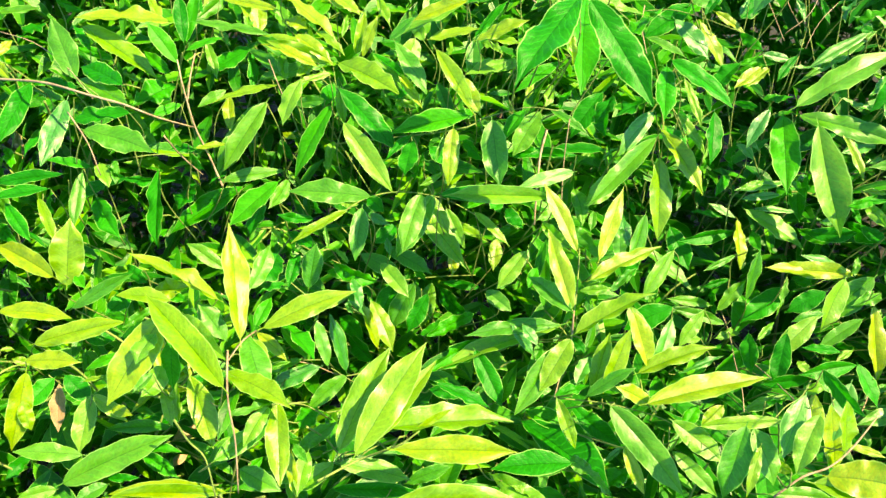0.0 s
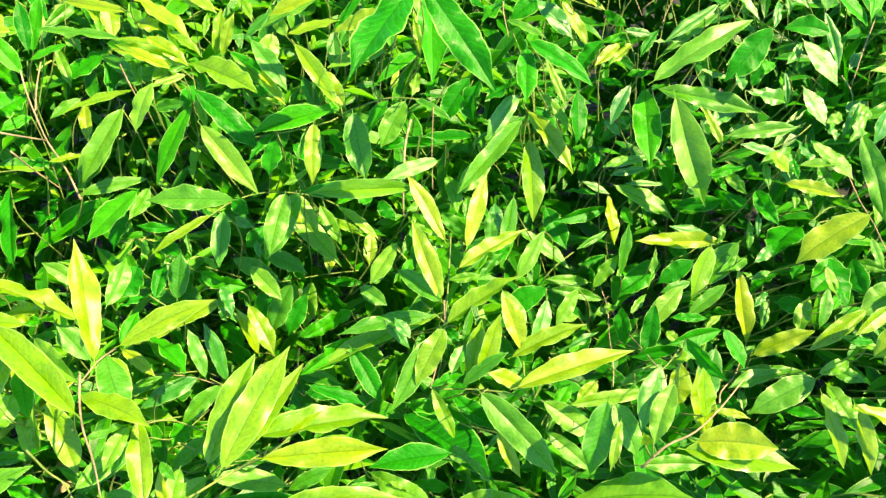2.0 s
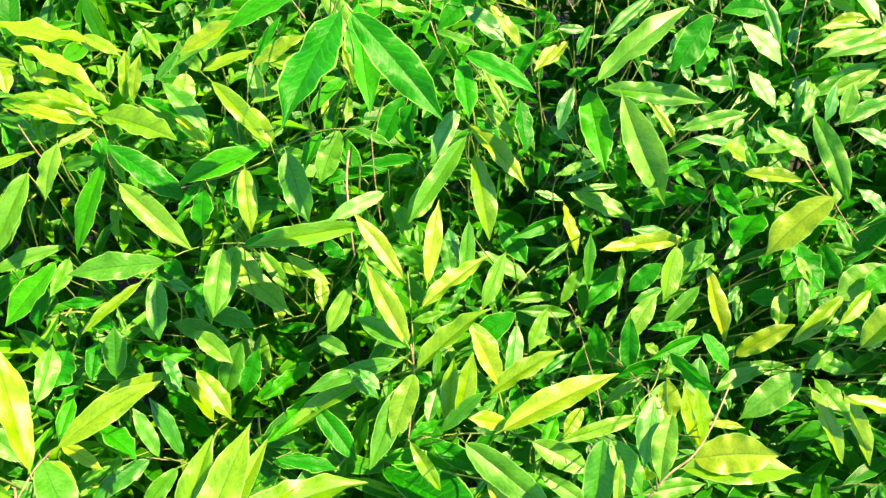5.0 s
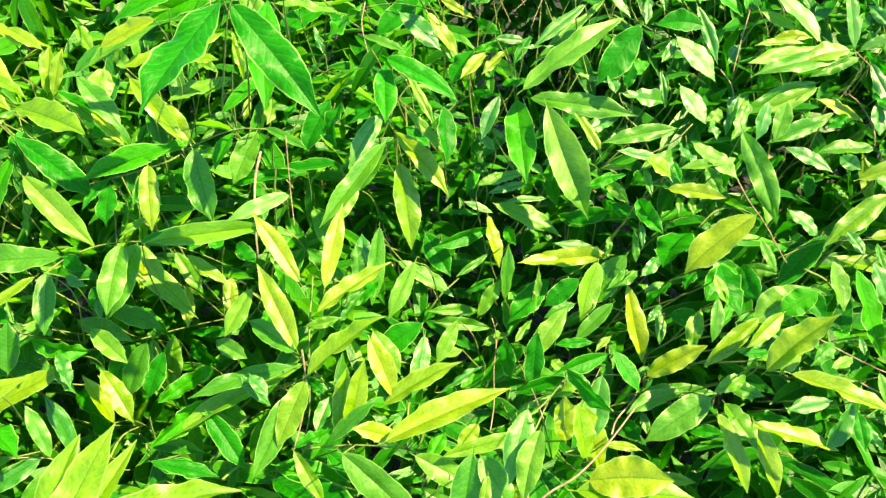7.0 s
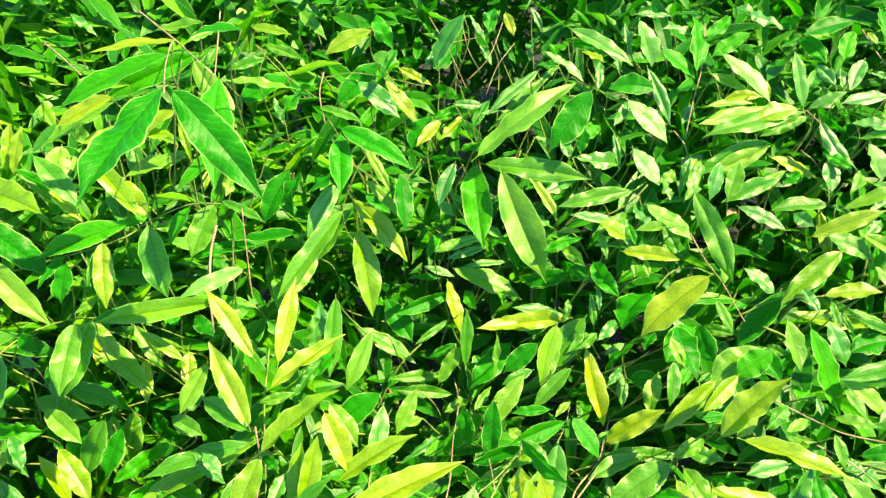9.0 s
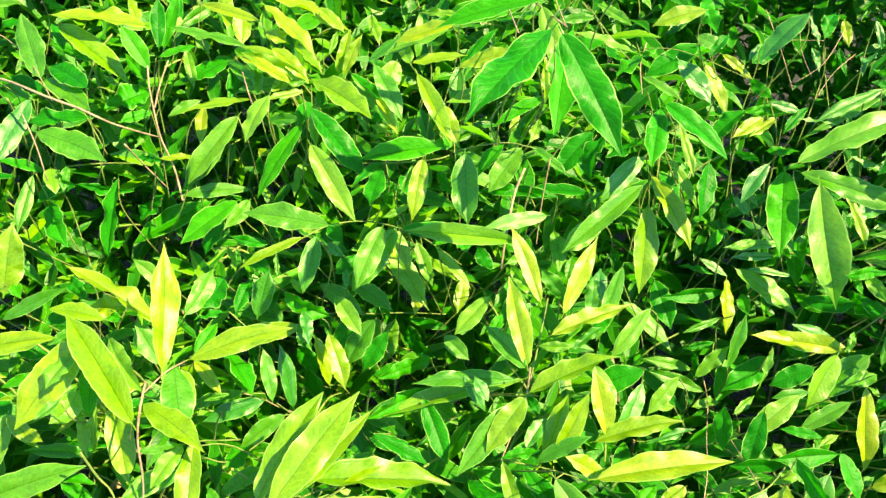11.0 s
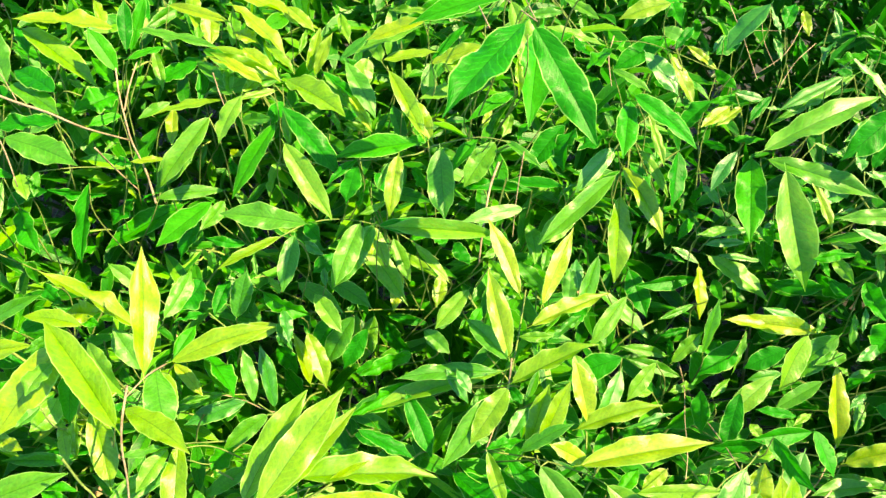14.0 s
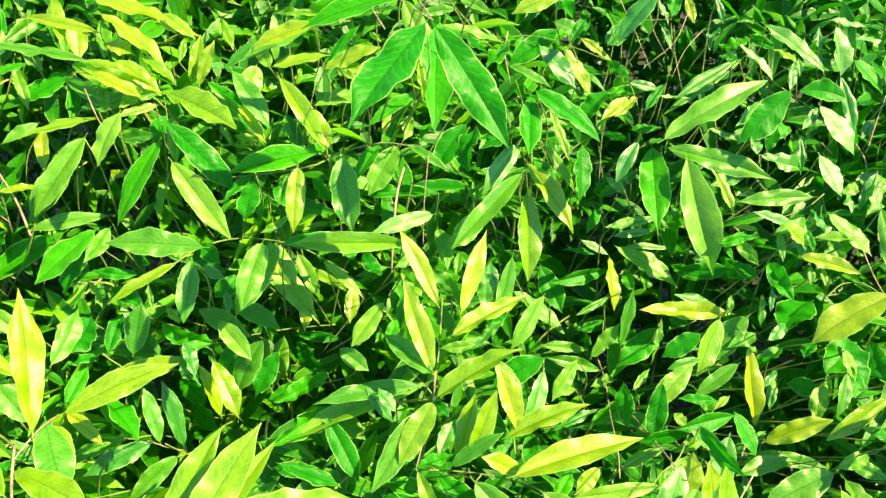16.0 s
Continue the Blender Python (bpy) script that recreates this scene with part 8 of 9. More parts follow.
leaf(b, (-0.045, 0.939, 0.879), (-0.049, 0.887, 0.827), 0.031, mid, (0.22, -0.59, 0.78), 0)
b = twig(SHRUBS[1], (-0.035, 0.842, 0.861))
leaf(b, (-0.035, 0.842, 0.861), (0.014, 0.840, 0.884), 0.024, mature, (0.33, -0.45, 0.83), 0)
b = twig(SHRUBS[1], (-0.122, 0.931, 0.937))
leaf(b, (-0.122, 0.931, 0.937), (-0.058, 0.901, 0.913), 0.028, mid, (-0.18, -0.53, 0.83), -0.05)
b = twig(SHRUBS[1], (0.015, 0.946, 0.952))
leaf(b, (0.015, 0.946, 0.952), (0.010, 0.910, 0.912), 0.020, young, (0.19, -0.46, 0.87), 0)
b = twig(SHRUBS[1], (0.160, 0.785, 0.936))
leaf(b, (0.152, 0.782, 0.930), (-0.012, 0.740, 0.890), 0.032, mid, (-0.15, -0.48, 0.87), 0.16)
b = twig(SHRUBS[1], (0.038, 0.753, 0.912))
leaf(b, (0.038, 0.753, 0.912), (0.072, 0.702, 0.861), 0.028, mature, (-0.16, -0.38, 0.91), -0.05)
b = twig(SHRUBS[1], (0.055, 0.832, 0.947))
leaf(b, (0.055, 0.832, 0.947), (0.088, 0.806, 0.933), 0.023, mid, (-0.19, -0.36, 0.91), 0)
b = twig(SHRUBS[1], (0.107, 0.847, 1.002))
leaf(b, (0.107, 0.847, 1.002), (0.068, 0.816, 0.963), 0.025, mid, (-0.05, -0.46, 0.89), 0)
b = twig(SHRUBS[1], (0.096, 0.745, 0.962))
leaf(b, (0.096, 0.745, 0.962), (0.113, 0.721, 0.949), 0.017, pale, (0.31, -0.57, 0.76), 0)
b = twig(SHRUBS[1], (0.156, 0.726, 0.960))
leaf(b, (0.154, 0.726, 0.955), (0.115, 0.685, 0.907), 0.031, young, (-0.02, -0.40, 0.92), 0)
leaf(b, (0.159, 0.725, 0.965), (0.250, 0.740, 1.019), 0.032, young, (-0.44, -0.32, 0.84), -0.05)
b = twig(SHRUBS[1], (0.152, 0.672, 0.911))
leaf(b, (0.133, 0.666, 0.915), (0.155, 0.630, 0.866), 0.018, young, (0.05, -0.61, 0.79), -0.03)
leaf(b, (0.172, 0.678, 0.907), (0.226, 0.683, 0.949), 0.018, mid, (0.04, -0.42, 0.91), -0.06)
b = twig(SHRUBS[1], (-0.123, 0.648, 0.824))
leaf(b, (-0.136, 0.614, 0.812), (-0.032, 0.611, 0.812), 0.021, mature, (-0.01, -0.62, 0.78), -0.05)
b = twig(SHRUBS[1], (-0.037, 0.605, 0.923))
leaf(b, (-0.037, 0.605, 0.923), (0.009, 0.618, 0.948), 0.009, young, (-0.00, -0.45, 0.89), -0.1)
b = twig(SHRUBS[1], (-0.048, 0.631, 0.802))
leaf(b, (-0.048, 0.631, 0.802), (0.009, 0.636, 0.828), 0.020, mid, (0.09, -0.62, 0.78), -0.1)
b = twig(SHRUBS[1], (-0.061, 0.548, 0.869))
leaf(b, (-0.061, 0.548, 0.869), (0.091, 0.546, 0.875), 0.041, young, (0.19, -0.65, 0.73), -0.1)
b = twig(SHRUBS[1], (0.104, 0.712, 0.846))
leaf(b, (0.104, 0.712, 0.846), (0.190, 0.674, 0.819), 0.042, mature, (0.30, -0.35, 0.89), -0.04)
b = twig(SHRUBS[1], (0.147, 0.606, 0.870))
leaf(b, (0.147, 0.606, 0.870), (0.052, 0.597, 0.871), 0.034, mature, (0.08, -0.50, 0.86), 0.05)
b = twig(SHRUBS[1], (-0.185, 0.654, 0.833))
leaf(b, (-0.185, 0.654, 0.833), (-0.132, 0.667, 0.873), 0.021, mid, (0.34, -0.44, 0.83), -0.05)
b = twig(SHRUBS[1], (-0.128, 0.735, 0.884))
leaf(b, (-0.128, 0.735, 0.884), (-0.177, 0.706, 0.852), 0.023, mid, (0.26, -0.52, 0.81), 0.05)
b = twig(SHRUBS[1], (-0.020, 0.713, 0.882))
leaf(b, (-0.020, 0.713, 0.882), (0.027, 0.698, 0.887), 0.020, mature, (0.15, -0.53, 0.83), 0)
b = twig(SHRUBS[1], (-0.130, 0.605, 0.871))
leaf(b, (-0.130, 0.605, 0.871), (-0.174, 0.579, 0.853), 0.024, mid, (0.02, -0.62, 0.78), 0)
b = twig(SHRUBS[2], (0.294, 0.952, 0.932))
leaf(b, (0.294, 0.952, 0.932), (0.360, 0.907, 0.890), 0.028, mid, (0.02, -0.51, 0.86), -0.08)
b = twig(SHRUBS[2], (0.387, 0.865, 0.881))
leaf(b, (0.386, 0.891, 0.874), (0.319, 0.884, 0.892), 0.016, mid, (0.11, -0.65, 0.75), 0.1)
leaf(b, (0.395, 0.851, 0.873), (0.323, 0.858, 0.894), 0.018, mid, (-0.10, -0.65, 0.75), 0.06)
leaf(b, (0.381, 0.852, 0.897), (0.418, 0.868, 0.939), 0.021, mid, (0.29, -0.56, 0.77), -0.05)
b = twig(SHRUBS[2], (0.417, 0.852, 0.916))
leaf(b, (0.417, 0.852, 0.916), (0.430, 0.878, 0.984), 0.019, mid, (0.15, -0.63, 0.76), 0)
b = twig(SHRUBS[2], (0.549, 0.867, 0.943))
leaf(b, (0.537, 0.873, 0.939), (0.439, 0.867, 0.961), 0.027, young, (0.12, -0.37, 0.92), 0.08)
leaf(b, (0.571, 0.883, 0.932), (0.496, 0.890, 0.966), 0.024, pale, (0.34, -0.62, 0.71), 0.05)
leaf(b, (0.539, 0.844, 0.957), (0.500, 0.792, 0.911), 0.032, mid, (0.32, -0.38, 0.87), 0.1)
b = twig(SHRUBS[2], (0.466, 0.758, 0.964))
leaf(b, (0.466, 0.758, 0.964), (0.411, 0.726, 0.922), 0.028, mid, (-0.20, -0.64, 0.74), 0.05)
b = twig(SHRUBS[2], (0.491, 0.895, 0.902))
leaf(b, (0.491, 0.895, 0.902), (0.424, 0.864, 0.864), 0.036, mature, (-0.15, -0.53, 0.83), 0)
b = twig(SHRUBS[2], (0.394, 0.773, 0.923))
leaf(b, (0.394, 0.773, 0.923), (0.392, 0.733, 0.890), 0.026, mature, (-0.62, -0.72, 0.22), 0)
b = twig(SHRUBS[2], (0.227, 0.674, 0.916))
leaf(b, (0.235, 0.697, 0.926), (0.326, 0.706, 0.962), 0.026, young, (-0.35, -0.18, 0.92), -0.06)
leaf(b, (0.193, 0.681, 0.914), (0.221, 0.713, 0.982), 0.025, young, (0.26, -0.60, 0.76), 0)
leaf(b, (0.241, 0.653, 0.918), (0.198, 0.652, 0.948), 0.023, young, (0.27, -0.64, 0.72), 0.05)
b = twig(SHRUBS[2], (0.301, 0.800, 0.924))
leaf(b, (0.301, 0.800, 0.924), (0.274, 0.747, 0.877), 0.027, pale, (0.33, -0.62, 0.71), 0)
b = twig(SHRUBS[2], (0.264, 0.602, 0.926))
leaf(b, (0.282, 0.598, 0.941), (0.379, 0.597, 0.951), 0.017, young, (0.07, -0.50, 0.86), -0.05)
leaf(b, (0.255, 0.612, 0.934), (0.310, 0.579, 0.901), 0.029, mid, (-0.13, -0.66, 0.74), -0.06)
leaf(b, (0.256, 0.595, 0.903), (0.307, 0.564, 0.862), 0.020, mid, (-0.15, -0.53, 0.83), -0.06)
b = twig(SHRUBS[2], (0.333, 0.664, 0.903))
leaf(b, (0.333, 0.664, 0.903), (0.305, 0.647, 0.886), 0.020, young, (-0.23, -0.60, 0.76), 0)
b = twig(SHRUBS[1], (0.190, 0.676, 0.903))
leaf(b, (0.182, 0.693, 0.901), (0.202, 0.731, 0.961), 0.025, young, (-0.20, -0.64, 0.74), 0)
b = twig(SHRUBS[1], (0.198, 0.587, 0.921))
leaf(b, (0.198, 0.587, 0.921), (0.219, 0.554, 0.880), 0.016, young, (-0.12, -0.63, 0.77), 0)
b = twig(SHRUBS[2], (0.305, 0.532, 1.003))
leaf(b, (0.300, 0.541, 1.004), (0.276, 0.499, 0.946), 0.033, mid, (-0.23, -0.54, 0.81), 0)
leaf(b, (0.306, 0.537, 1.004), (0.323, 0.499, 0.965), 0.028, mid, (0.15, -0.65, 0.74), -0.04)
leaf(b, (0.308, 0.519, 0.999), (0.291, 0.485, 0.965), 0.012, young, (-0.01, -0.66, 0.75), 0)
b = twig(SHRUBS[2], (0.354, 0.536, 1.040))
leaf(b, (0.353, 0.549, 1.039), (0.322, 0.501, 1.004), 0.027, pale, (0.19, -0.69, 0.70), 0.03)
leaf(b, (0.356, 0.522, 1.040), (0.329, 0.483, 1.002), 0.024, mid, (-0.16, -0.49, 0.86), 0.05)
b = twig(SHRUBS[2], (0.437, 0.682, 0.936))
leaf(b, (0.442, 0.692, 0.921), (0.380, 0.683, 0.921), 0.022, mature, (-0.62, -0.72, 0.22), 0.05)
leaf(b, (0.432, 0.671, 0.951), (0.458, 0.644, 0.937), 0.019, mid, (-0.09, -0.43, 0.90), -0.06)
b = twig(SHRUBS[2], (0.409, 0.540, 0.968))
leaf(b, (0.409, 0.540, 0.968), (0.406, 0.563, 1.017), 0.028, young, (0.29, -0.57, 0.77), 0)
b = twig(SHRUBS[2], (0.442, 0.726, 0.858))
leaf(b, (0.442, 0.726, 0.858), (0.381, 0.709, 0.843), 0.016, mid, (-0.10, -0.42, 0.90), 0.06)
b = twig(SHRUBS[2], (0.453, 0.598, 0.909))
leaf(b, (0.453, 0.598, 0.909), (0.490, 0.581, 0.908), 0.011, young, (0.33, -0.48, 0.82), -0.15)
b = twig(SHRUBS[2], (0.353, 0.546, 0.891))
leaf(b, (0.353, 0.546, 0.891), (0.425, 0.542, 0.886), 0.022, mid, (-0.21, -0.64, 0.74), -0.08)
b = twig(SHRUBS[1], (0.155, 0.918, 1.341))
leaf(b, (0.143, 0.914, 1.349), (0.023, 0.907, 1.311), 0.029, mature, (0.10, -0.37, 0.92), 0.08)
leaf(b, (0.147, 1.107, 1.282), (0.186, 1.032, 1.214), 0.034, mid, (-0.18, -0.58, 0.79), 0)
b = twig(SHRUBS[1], (0.142, 0.993, 1.341))
leaf(b, (0.142, 0.993, 1.341), (0.049, 1.002, 1.338), 0.016, young, (0.06, -0.50, 0.86), 0.06)
b = twig(SHRUBS[1], (0.220, 0.927, 1.361))
leaf(b, (0.220, 0.927, 1.361), (0.168, 0.935, 1.361), 0.023, mature, (0.06, -0.49, 0.87), 0.05)
b = twig(SHRUBS[1], (0.031, 1.137, 1.241))
leaf(b, (0.031, 1.137, 1.241), (-0.048, 1.135, 1.211), 0.026, young, (0.24, -0.45, 0.86), 0.05)
b = twig(SHRUBS[1], (0.060, 1.085, 1.207))
leaf(b, (0.060, 1.085, 1.207), (0.106, 1.069, 1.202), 0.017, young, (-0.03, -0.37, 0.93), 0)
b = twig(SHRUBS[1], (-0.044, 1.120, 1.190))
leaf(b, (-0.044, 1.120, 1.190), (-0.058, 1.086, 1.156), 0.032, young, (0.11, -0.63, 0.77), 0)
b = twig(SHRUBS[1], (0.008, 1.093, 1.155))
leaf(b, (0.008, 1.093, 1.155), (0.053, 1.047, 1.101), 0.029, young, (0.06, -0.66, 0.75), -0.05)
b = twig(SHRUBS[1], (0.042, 1.135, 1.182))
leaf(b, (0.042, 1.135, 1.182), (0.041, 1.100, 1.135), 0.025, mid, (-0.09, -0.66, 0.74), 0)
b = twig(SHRUBS[1], (0.114, 1.105, 1.162))
leaf(b, (0.114, 1.105, 1.162), (0.064, 1.095, 1.146), 0.022, mid, (0.02, -0.41, 0.91), 0.05)
b = twig(SHRUBS[1], (0.261, 1.288, 1.184))
leaf(b, (0.261, 1.288, 1.184), (0.175, 1.280, 1.158), 0.042, mature, (0.14, -0.53, 0.84), 0)
b = twig(SHRUBS[1], (0.235, 1.246, 1.241))
leaf(b, (0.232, 1.234, 1.234), (0.177, 1.227, 1.227), 0.016, mid, (0.02, -0.60, 0.80), 0.05)
leaf(b, (0.237, 1.257, 1.248), (0.285, 1.212, 1.233), 0.018, mid, (-0.01, -0.65, 0.76), -0.05)
b = twig(SHRUBS[1], (0.222, 1.295, 1.266))
leaf(b, (0.222, 1.295, 1.266), (0.277, 1.253, 1.259), 0.020, young, (-0.18, -0.38, 0.91), -0.05)
b = twig(SHRUBS[1], (0.136, 1.037, 1.112))
leaf(b, (0.136, 1.037, 1.112), (0.097, 0.998, 1.062), 0.035, mid, (-0.06, -0.61, 0.79), 0.03)
b = twig(SHRUBS[1], (0.238, 1.109, 1.110))
leaf(b, (0.238, 1.109, 1.110), (0.191, 1.077, 1.052), 0.038, mature, (-0.22, -0.43, 0.88), 0.04)
b = twig(SHRUBS[1], (0.235, 1.030, 1.054))
leaf(b, (0.235, 1.030, 1.054), (0.151, 1.037, 1.050), 0.020, mature, (0.25, -0.55, 0.80), 0.06)
b = twig(SHRUBS[2], (0.391, 1.242, 1.253))
leaf(b, (0.391, 1.242, 1.253), (0.318, 1.238, 1.227), 0.030, young, (0.29, -0.52, 0.80), 0.1)
b = twig(SHRUBS[2], (0.399, 1.273, 1.198))
leaf(b, (0.404, 1.281, 1.189), (0.324, 1.255, 1.141), 0.039, mature, (0.20, -0.59, 0.78), 0)
leaf(b, (0.393, 1.265, 1.207), (0.426, 1.236, 1.202), 0.026, pale, (-0.17, -0.60, 0.78), 0)
b = twig(SHRUBS[2], (0.460, 1.167, 1.134))
leaf(b, (0.460, 1.167, 1.134), (0.418, 1.148, 1.092), 0.037, mature, (-0.06, -0.36, 0.93), 0.05)
b = twig(SHRUBS[2], (0.531, 1.226, 1.263))
leaf(b, (0.531, 1.226, 1.263), (0.473, 1.198, 1.200), 0.042, pale, (-0.23, -0.42, 0.88), 0.05)
b = twig(SHRUBS[1], (-0.016, 0.905, 1.052))
leaf(b, (-0.016, 0.905, 1.052), (-0.067, 0.866, 0.978), 0.036, mid, (0.09, -0.55, 0.83), 0.05)
b = twig(SHRUBS[1], (-0.021, 0.947, 1.011))
leaf(b, (-0.021, 0.947, 1.011), (-0.035, 0.923, 0.975), 0.018, young, (0.17, -0.63, 0.76), 0)
b = twig(SHRUBS[1], (-0.047, 0.960, 1.007))
leaf(b, (-0.047, 0.960, 1.007), (0.031, 0.885, 0.942), 0.032, mid, (-0.18, -0.55, 0.82), -0.08)
b = twig(SHRUBS[1], (0.006, 1.005, 0.949))
leaf(b, (0.006, 1.005, 0.949), (0.065, 0.973, 0.929), 0.016, young, (-0.10, -0.35, 0.93), -0.06)
b = twig(SHRUBS[1], (0.074, 0.932, 0.963))
leaf(b, (0.074, 0.932, 0.963), (0.068, 0.895, 0.934), 0.021, young, (-0.07, -0.39, 0.92), 0)
b = twig(SHRUBS[1], (-0.085, 0.942, 0.939))
leaf(b, (-0.085, 0.942, 0.939), (-0.019, 0.908, 0.918), 0.028, mid, (-0.01, -0.40, 0.92), -0.06)
b = twig(SHRUBS[1], (-0.088, 0.868, 0.967))
leaf(b, (-0.088, 0.868, 0.967), (-0.049, 0.827, 0.940), 0.026, mid, (-0.21, -0.34, 0.92), 0)
b = twig(SHRUBS[1], (-0.035, 0.902, 0.896))
leaf(b, (-0.045, 0.908, 0.901), (-0.081, 0.874, 0.841), 0.037, mid, (-0.10, -0.43, 0.90), 0.04)
leaf(b, (-0.025, 0.897, 0.890), (-0.056, 0.865, 0.842), 0.028, mature, (-0.07, -0.65, 0.76), 0)
b = twig(SHRUBS[1], (-0.021, 0.950, 0.870))
leaf(b, (-0.021, 0.950, 0.870), (-0.037, 0.914, 0.811), 0.030, mid, (0.09, -0.61, 0.79), 0)
b = twig(SHRUBS[1], (-0.109, 0.904, 0.871))
leaf(b, (-0.109, 0.904, 0.871), (-0.076, 0.850, 0.821), 0.031, young, (-0.03, -0.55, 0.84), -0.05)
b = twig(SHRUBS[1], (0.036, 0.781, 0.892))
leaf(b, (0.036, 0.781, 0.892), (0.081, 0.743, 0.886), 0.031, mid, (0.04, -0.51, 0.86), 0)
b = twig(SHRUBS[2], (0.341, 0.995, 0.942))
leaf(b, (0.341, 0.995, 0.942), (0.364, 0.941, 0.899), 0.035, mature, (-0.13, -0.63, 0.77), 0)
b = twig(SHRUBS[2], (0.304, 0.855, 0.997))
leaf(b, (0.304, 0.855, 0.997), (0.261, 0.813, 0.949), 0.025, mid, (0.22, -0.59, 0.77), 0.04)
b = twig(SHRUBS[2], (0.268, 0.888, 1.033))
leaf(b, (0.268, 0.888, 1.033), (0.244, 0.839, 0.953), 0.026, mid, (0.21, -0.36, 0.91), 0)
b = twig(SHRUBS[2], (0.299, 0.802, 0.943))
leaf(b, (0.299, 0.802, 0.943), (0.237, 0.793, 0.912), 0.035, mature, (0.33, -0.37, 0.87), 0.05)
b = twig(SHRUBS[2], (0.345, 0.810, 0.931))
leaf(b, (0.345, 0.810, 0.931), (0.310, 0.779, 0.892), 0.022, mid, (0.00, -0.65, 0.76), 0.05)
b = twig(SHRUBS[2], (0.423, 0.780, 0.895))
leaf(b, (0.423, 0.780, 0.895), (0.361, 0.770, 0.856), 0.024, mature, (0.30, -0.58, 0.75), 0.05)
b = twig(SHRUBS[2], (0.232, 0.750, 0.978))
leaf(b, (0.232, 0.750, 0.978), (0.248, 0.699, 0.931), 0.028, young, (0.20, -0.63, 0.75), -0.04)
b = twig(SHRUBS[2], (0.239, 0.795, 0.950))
leaf(b, (0.239, 0.795, 0.950), (0.262, 0.752, 0.914), 0.026, mid, (-0.07, -0.63, 0.78), -0.05)
b = twig(SHRUBS[2], (0.611, 0.606, 0.898))
leaf(b, (0.591, 0.611, 0.904), (0.603, 0.550, 0.841), 0.026, young, (0.15, -0.47, 0.87), -0.08)
leaf(b, (0.630, 0.601, 0.892), (0.641, 0.546, 0.827), 0.029, young, (0.07, -0.76, 0.65), -0.06)
b = twig(SHRUBS[2], (0.437, 0.592, 0.866))
leaf(b, (0.418, 0.578, 0.869), (0.542, 0.541, 0.862), 0.044, young, (0.24, -0.45, 0.86), -0.04)
leaf(b, (0.455, 0.606, 0.863), (0.444, 0.637, 0.932), 0.034, young, (0.20, -0.88, 0.43), 0)
b = twig(SHRUBS[2], (0.444, 0.580, 0.880))
leaf(b, (0.444, 0.580, 0.880), (0.485, 0.562, 0.884), 0.012, young, (0.09, -0.48, 0.87), -0.3)
leaf(b, (0.536, 0.640, 0.780), (0.590, 0.621, 0.775), 0.016, young, (0.01, -0.63, 0.77), -0.1)
b = twig(SHRUBS[2], (0.675, 0.690, 0.957))
leaf(b, (0.675, 0.690, 0.957), (0.603, 0.671, 0.916), 0.023, young, (0.16, -0.58, 0.80), 0.05)
b = twig(SHRUBS[2], (0.635, 0.666, 0.940))
leaf(b, (0.635, 0.666, 0.940), (0.676, 0.642, 0.934), 0.015, mid, (0.22, -0.65, 0.73), 0)
b = twig(SHRUBS[2], (0.698, 0.643, 0.959))
leaf(b, (0.698, 0.643, 0.959), (0.668, 0.625, 0.929), 0.026, young, (0.29, -0.51, 0.81), 0)
b = twig(SHRUBS[2], (0.741, 0.704, 0.976))
leaf(b, (0.741, 0.704, 0.976), (0.671, 0.695, 0.948), 0.045, mid, (0.36, -0.34, 0.87), 0.05)
b = twig(SHRUBS[2], (0.644, 0.744, 0.986))
leaf(b, (0.644, 0.744, 0.986), (0.653, 0.720, 0.960), 0.018, mid, (0.00, -0.64, 0.77), 0)
b = twig(SHRUBS[3], (0.873, 1.055, 1.137))
leaf(b, (0.873, 1.055, 1.137), (0.926, 1.038, 1.140), 0.018, young, (0.11, -0.63, 0.77), -0.2)
b = twig(SHRUBS[3], (0.937, 1.074, 1.159))
leaf(b, (0.937, 1.074, 1.159), (0.935, 1.037, 1.133), 0.018, young, (-0.20, -0.62, 0.76), 0)
b = twig(SHRUBS[3], (0.900, 0.974, 1.123))
leaf(b, (0.888, 0.962, 1.106), (0.770, 0.947, 1.082), 0.027, mid, (-0.01, -0.56, 0.83), 0.05)
leaf(b, (0.911, 0.985, 1.141), (0.794, 0.983, 1.141), 0.032, mid, (0.14, -0.57, 0.81), 0.05)
b = twig(SHRUBS[3], (0.877, 0.915, 1.073))
leaf(b, (0.877, 0.915, 1.073), (0.793, 0.905, 1.058), 0.023, mid, (0.04, -0.57, 0.82), 0.05)
b = twig(SHRUBS[3], (0.797, 0.926, 1.108))
leaf(b, (0.797, 0.926, 1.108), (0.772, 0.900, 1.067), 0.026, pale, (0.37, -0.49, 0.79), 0.05)


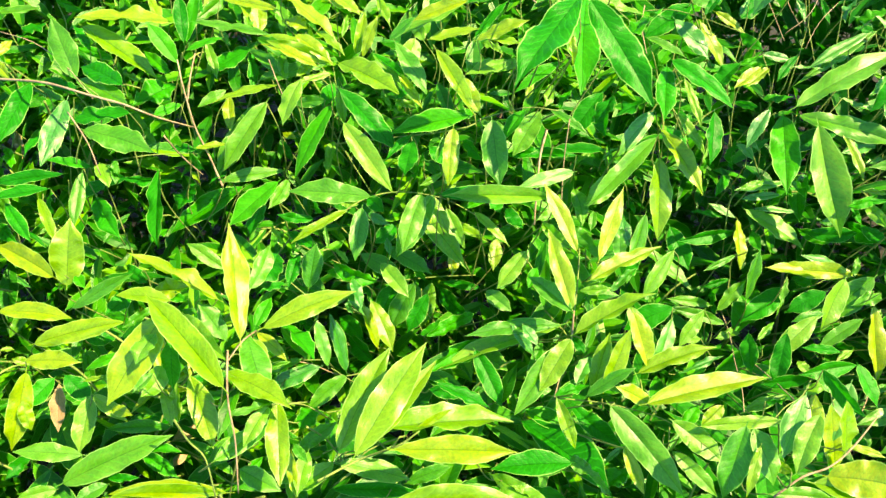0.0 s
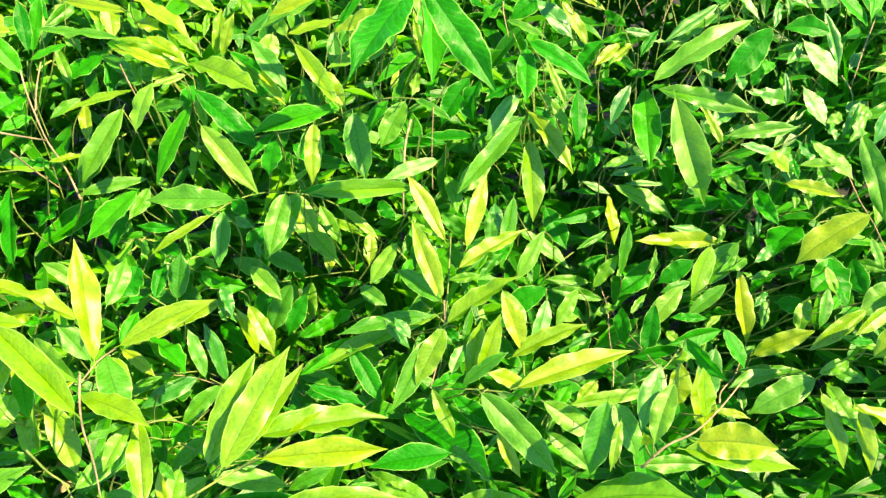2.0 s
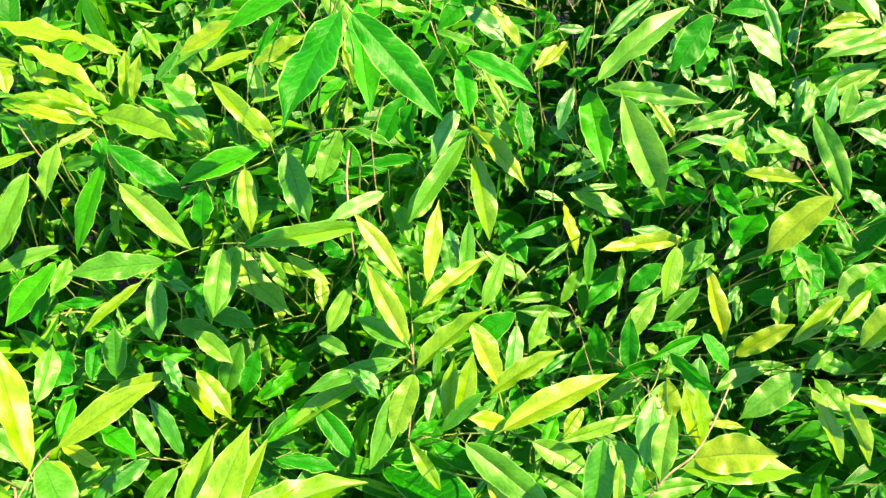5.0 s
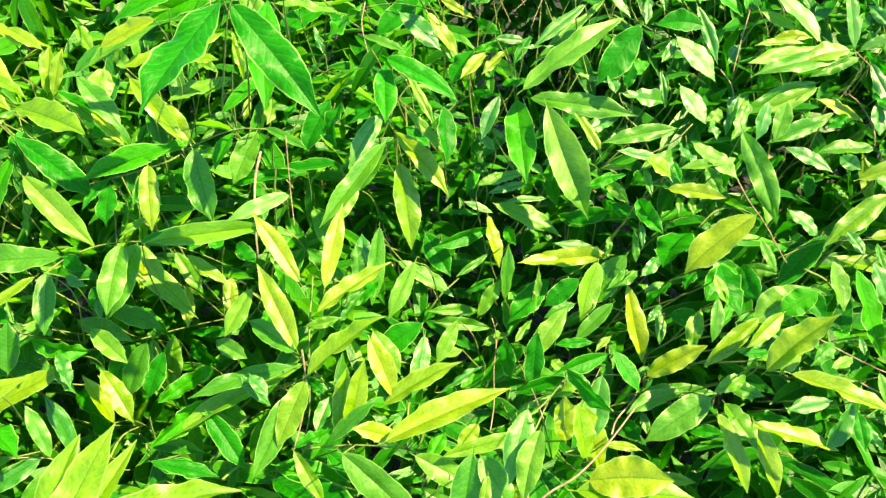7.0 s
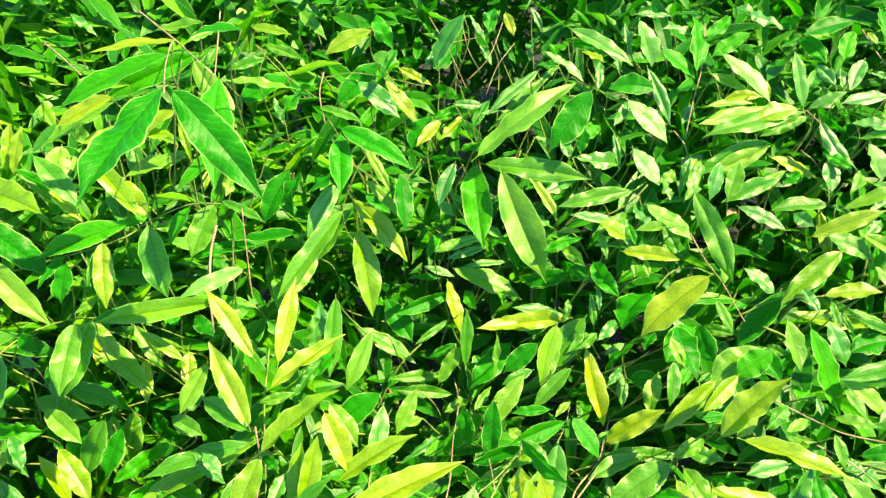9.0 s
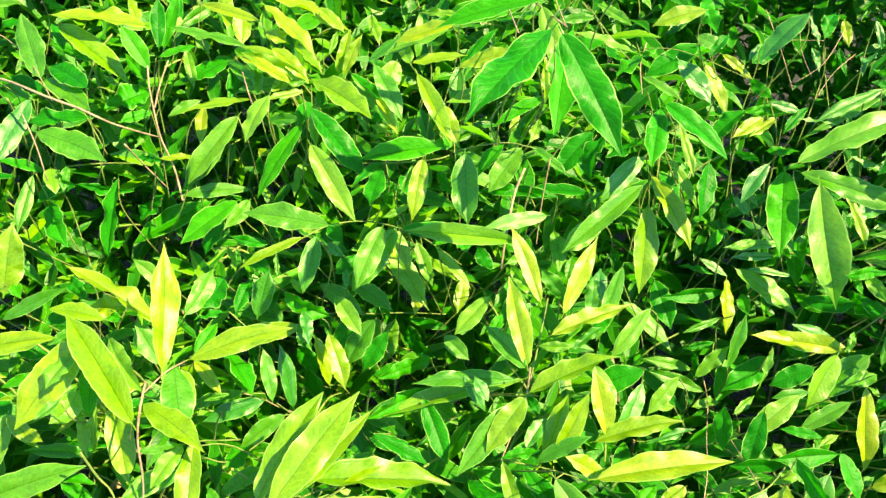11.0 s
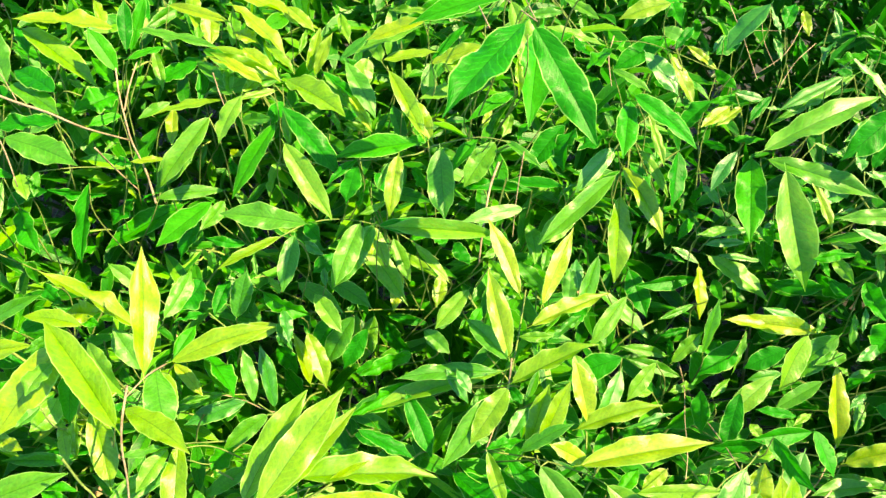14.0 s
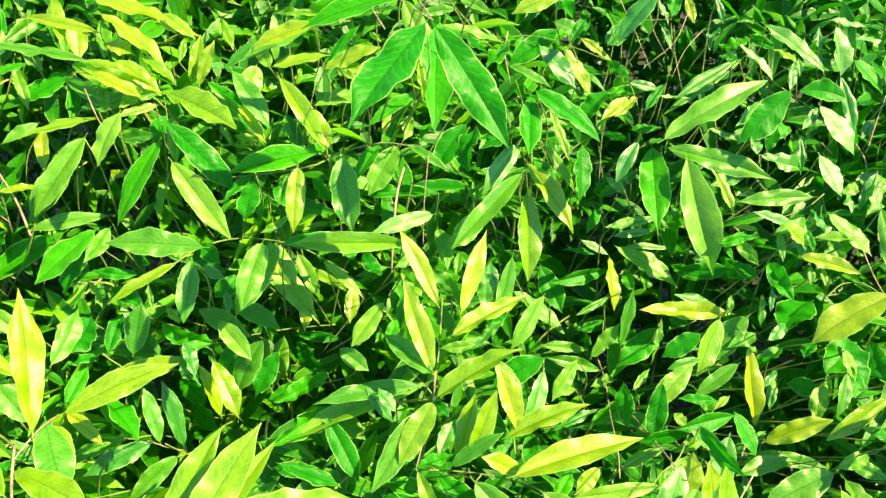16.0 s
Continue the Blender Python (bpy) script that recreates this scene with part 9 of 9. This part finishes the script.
# ---- sprays of leaves behind them ----
def spray(base, way, count, length, size):
    """A spray's line, and the base, tip, width and face of each of its leaves."""
    base, way = Vector(base), Vector(way).normalized()
    line = smooth_line([base, base + way * length * 0.5 + Vector((0, 0, 0.01)), base + way * length + Vector((0, 0, -0.01))], 4)
    turn = random.uniform(0, 6.3)
    a = way.orthogonal().normalized()
    b = way.cross(a)
    made = []
    for i in range(count):
        t = 0.25 + 0.75 * i / max(count - 1, 1)
        p = line[int(t * (len(line) - 1))]
        turn += 2.4
        d = ((a * math.cos(turn) + b * math.sin(turn)) * 0.9 + way * (0.35 + 0.5 * t) + Vector((0, -0.15, -0.35))).normalized()
        l = size * random.uniform(0.65, 1.2)
        face = Vector((random.uniform(-0.5, 0.5), random.uniform(-0.7, 0.3), 1.0))
        made.append((p, p + d * l, l * random.uniform(0.18, 0.27), face))
    return line, made


def nearest(x, y):
    return min(SHRUBS, key=lambda s: (s.location.x - x) ** 2 + (s.location.y - y) ** 2)


random.seed(5)
INNER = [leaf_grid(9, 2, random.uniform(0.2, 0.6), random.uniform(0.0, 0.5), 0.1, random.uniform(-0.4, 0.4), 50 + i) for i in range(6)]
MASS = {s.name: ([], [], []) for s in SHRUBS}
# dark gaps that reach deep into the thicket
HOLLOWS = [((0.56, 1.25, 1.05), 0.18), ((0.53, 1.18, 1.18), 0.13), ((0.60, 1.32, 1.18), 0.15), ((0.62, 1.45, 1.18), 0.14), ((-0.42, 0.97, 0.98), 0.17), ((-0.47, 1.08, 0.98), 0.15), ((0.38, 0.90, 0.82), 0.08), ((0.47, 0.93, 0.91), 0.08), ((-0.52, 1.10, 0.93), 0.10), ((-0.19, 1.14, 0.99), 0.08), ((0.30, 1.08, 0.94), 0.07), ((0.45, 1.07, 0.89), 0.09), ((0.55, 1.37, 1.11), 0.11), ((0.65, 1.37, 1.11), 0.11), ((0.56, 0.90, 0.79), 0.10), ((0.60, 0.85, 0.78), 0.08), ((-0.56, 0.75, 0.78), 0.06), ((-0.35, 0.72, 0.78), 0.05), ((0.41, 0.91, 0.74), 0.08), ((0.91, 0.98, 0.91), 0.10), ((1.01, 0.81, 0.83), 0.07), ((0.39, 0.89, 0.79), 0.06), ((0.41, 1.07, 0.82), 0.08), ((0.46, 1.13, 0.78), 0.09), ((0.72, 0.79, 0.74), 0.10)]
LINES = {s.name: [] for s in SHRUBS}


def add_mass(shrub, made):
    points, faces, places = MASS[shrub.name]
    for base, tip, width, face in made:
        m = leaf_pose(base, tip, width, face)
        g = random.choice(INNER)
        n = len(points)
        points.extend(m @ Vector(p) for p in g[0])
        faces.extend(tuple(n + k for k in f) for f in g[1])
        places.extend(g[2])


# more new growth low down by the path, older leaves higher up
fresh, grown, old = (mature, mature, mid, mid, mid, young), (mature, mature, mature, mid, mid), (mature, mature, mature, mature, mature, mid)
for layer, (low, high, step) in enumerate([(-0.05, 0.03, 0.06), (0.02, 0.10, 0.06), (0.08, 0.17, 0.07), (0.15, 0.28, 0.08), (0.28, 0.42, 0.085), (0.42, 0.62, 0.09), (0.58, 0.8, 0.10), (0.8, 1.0, 0.11)]):
    y = 0.05
    while y < 4.1:
        far = 1.0 if y < 1.7 else 1.5
        x = -1.6 - 0.25 * y
        while x < 1.9 + 0.25 * y:
            px, py = x + random.uniform(-0.5, 0.5) * step * far, y + random.uniform(-0.5, 0.5) * step * far
            top = surface(px, py) * edge(px, py) - random.uniform(low, high)
            if top < 0.12 or any((Vector((px, py, top)) - Vector(c)).length < r for c, r in HOLLOWS):
                x += step * far
                continue
            shrub = nearest(px, py)
            way = (random.uniform(-0.6, 0.6), random.uniform(-0.9, 0.3), random.uniform(0.3, 1.0))
            line, made = spray((px, py, top - 0.05), way, random.randint(5, 8), 0.12, random.uniform(0.066, 0.118))
            made = [m for m in made if behind(m[0], m[1]) and not shades(m[0], m[1])]
            if not made:
                x += step * far
                continue
            if layer < 2 and -0.7 < px < 1.2 and 0.5 < py < 1.5 and COUNT.get(shrub.name, 0) < 290:
                b = under(shrub, part("branch", tube(line, [0.0018] * len(line), 4), green_bark, None))
                for base, tip, width, face in made:
                    grow(b, base, tip, width, random.choice(fresh if py < 0.92 else grown if px < 0.3 else old), face)
                    COUNT[shrub.name] = COUNT.get(shrub.name, 0) + 1
            else:
                if random.random() < 0.5:
                    LINES[shrub.name].append(line)
                add_mass(shrub, made)
            x += step * far
        y += step * far

for shrub in SHRUBS:
    if not MASS[shrub.name][1]:
        continue
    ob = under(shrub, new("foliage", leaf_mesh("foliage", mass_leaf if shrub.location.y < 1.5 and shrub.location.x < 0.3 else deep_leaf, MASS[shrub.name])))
    tagged(ob, "crowded inner leaves", kind="stuff")
    verts, quads = [], []
    for line in LINES[shrub.name]:
        for p, q in zip(line, line[1:]):
            side = (q - p).orthogonal().normalized() * 0.0014
            other = (q - p).cross(side).normalized() * 0.0014
            n = len(verts)
            for c in (p, q):
                verts += [c + side, c - 0.5 * side + 0.87 * other, c - 0.5 * side - 0.87 * other]
            quads += [(n, n + 1, n + 4, n + 3), (n + 1, n + 2, n + 5, n + 4), (n + 2, n, n + 3, n + 5)]
    me = bpy.data.meshes.new("brushwood")
    me.from_pydata(verts, [], quads)
    me.materials.append(green_bark)
    tagged(under(shrub, new("brushwood", me)), "thin green twigs between the leaves", kind="stuff")
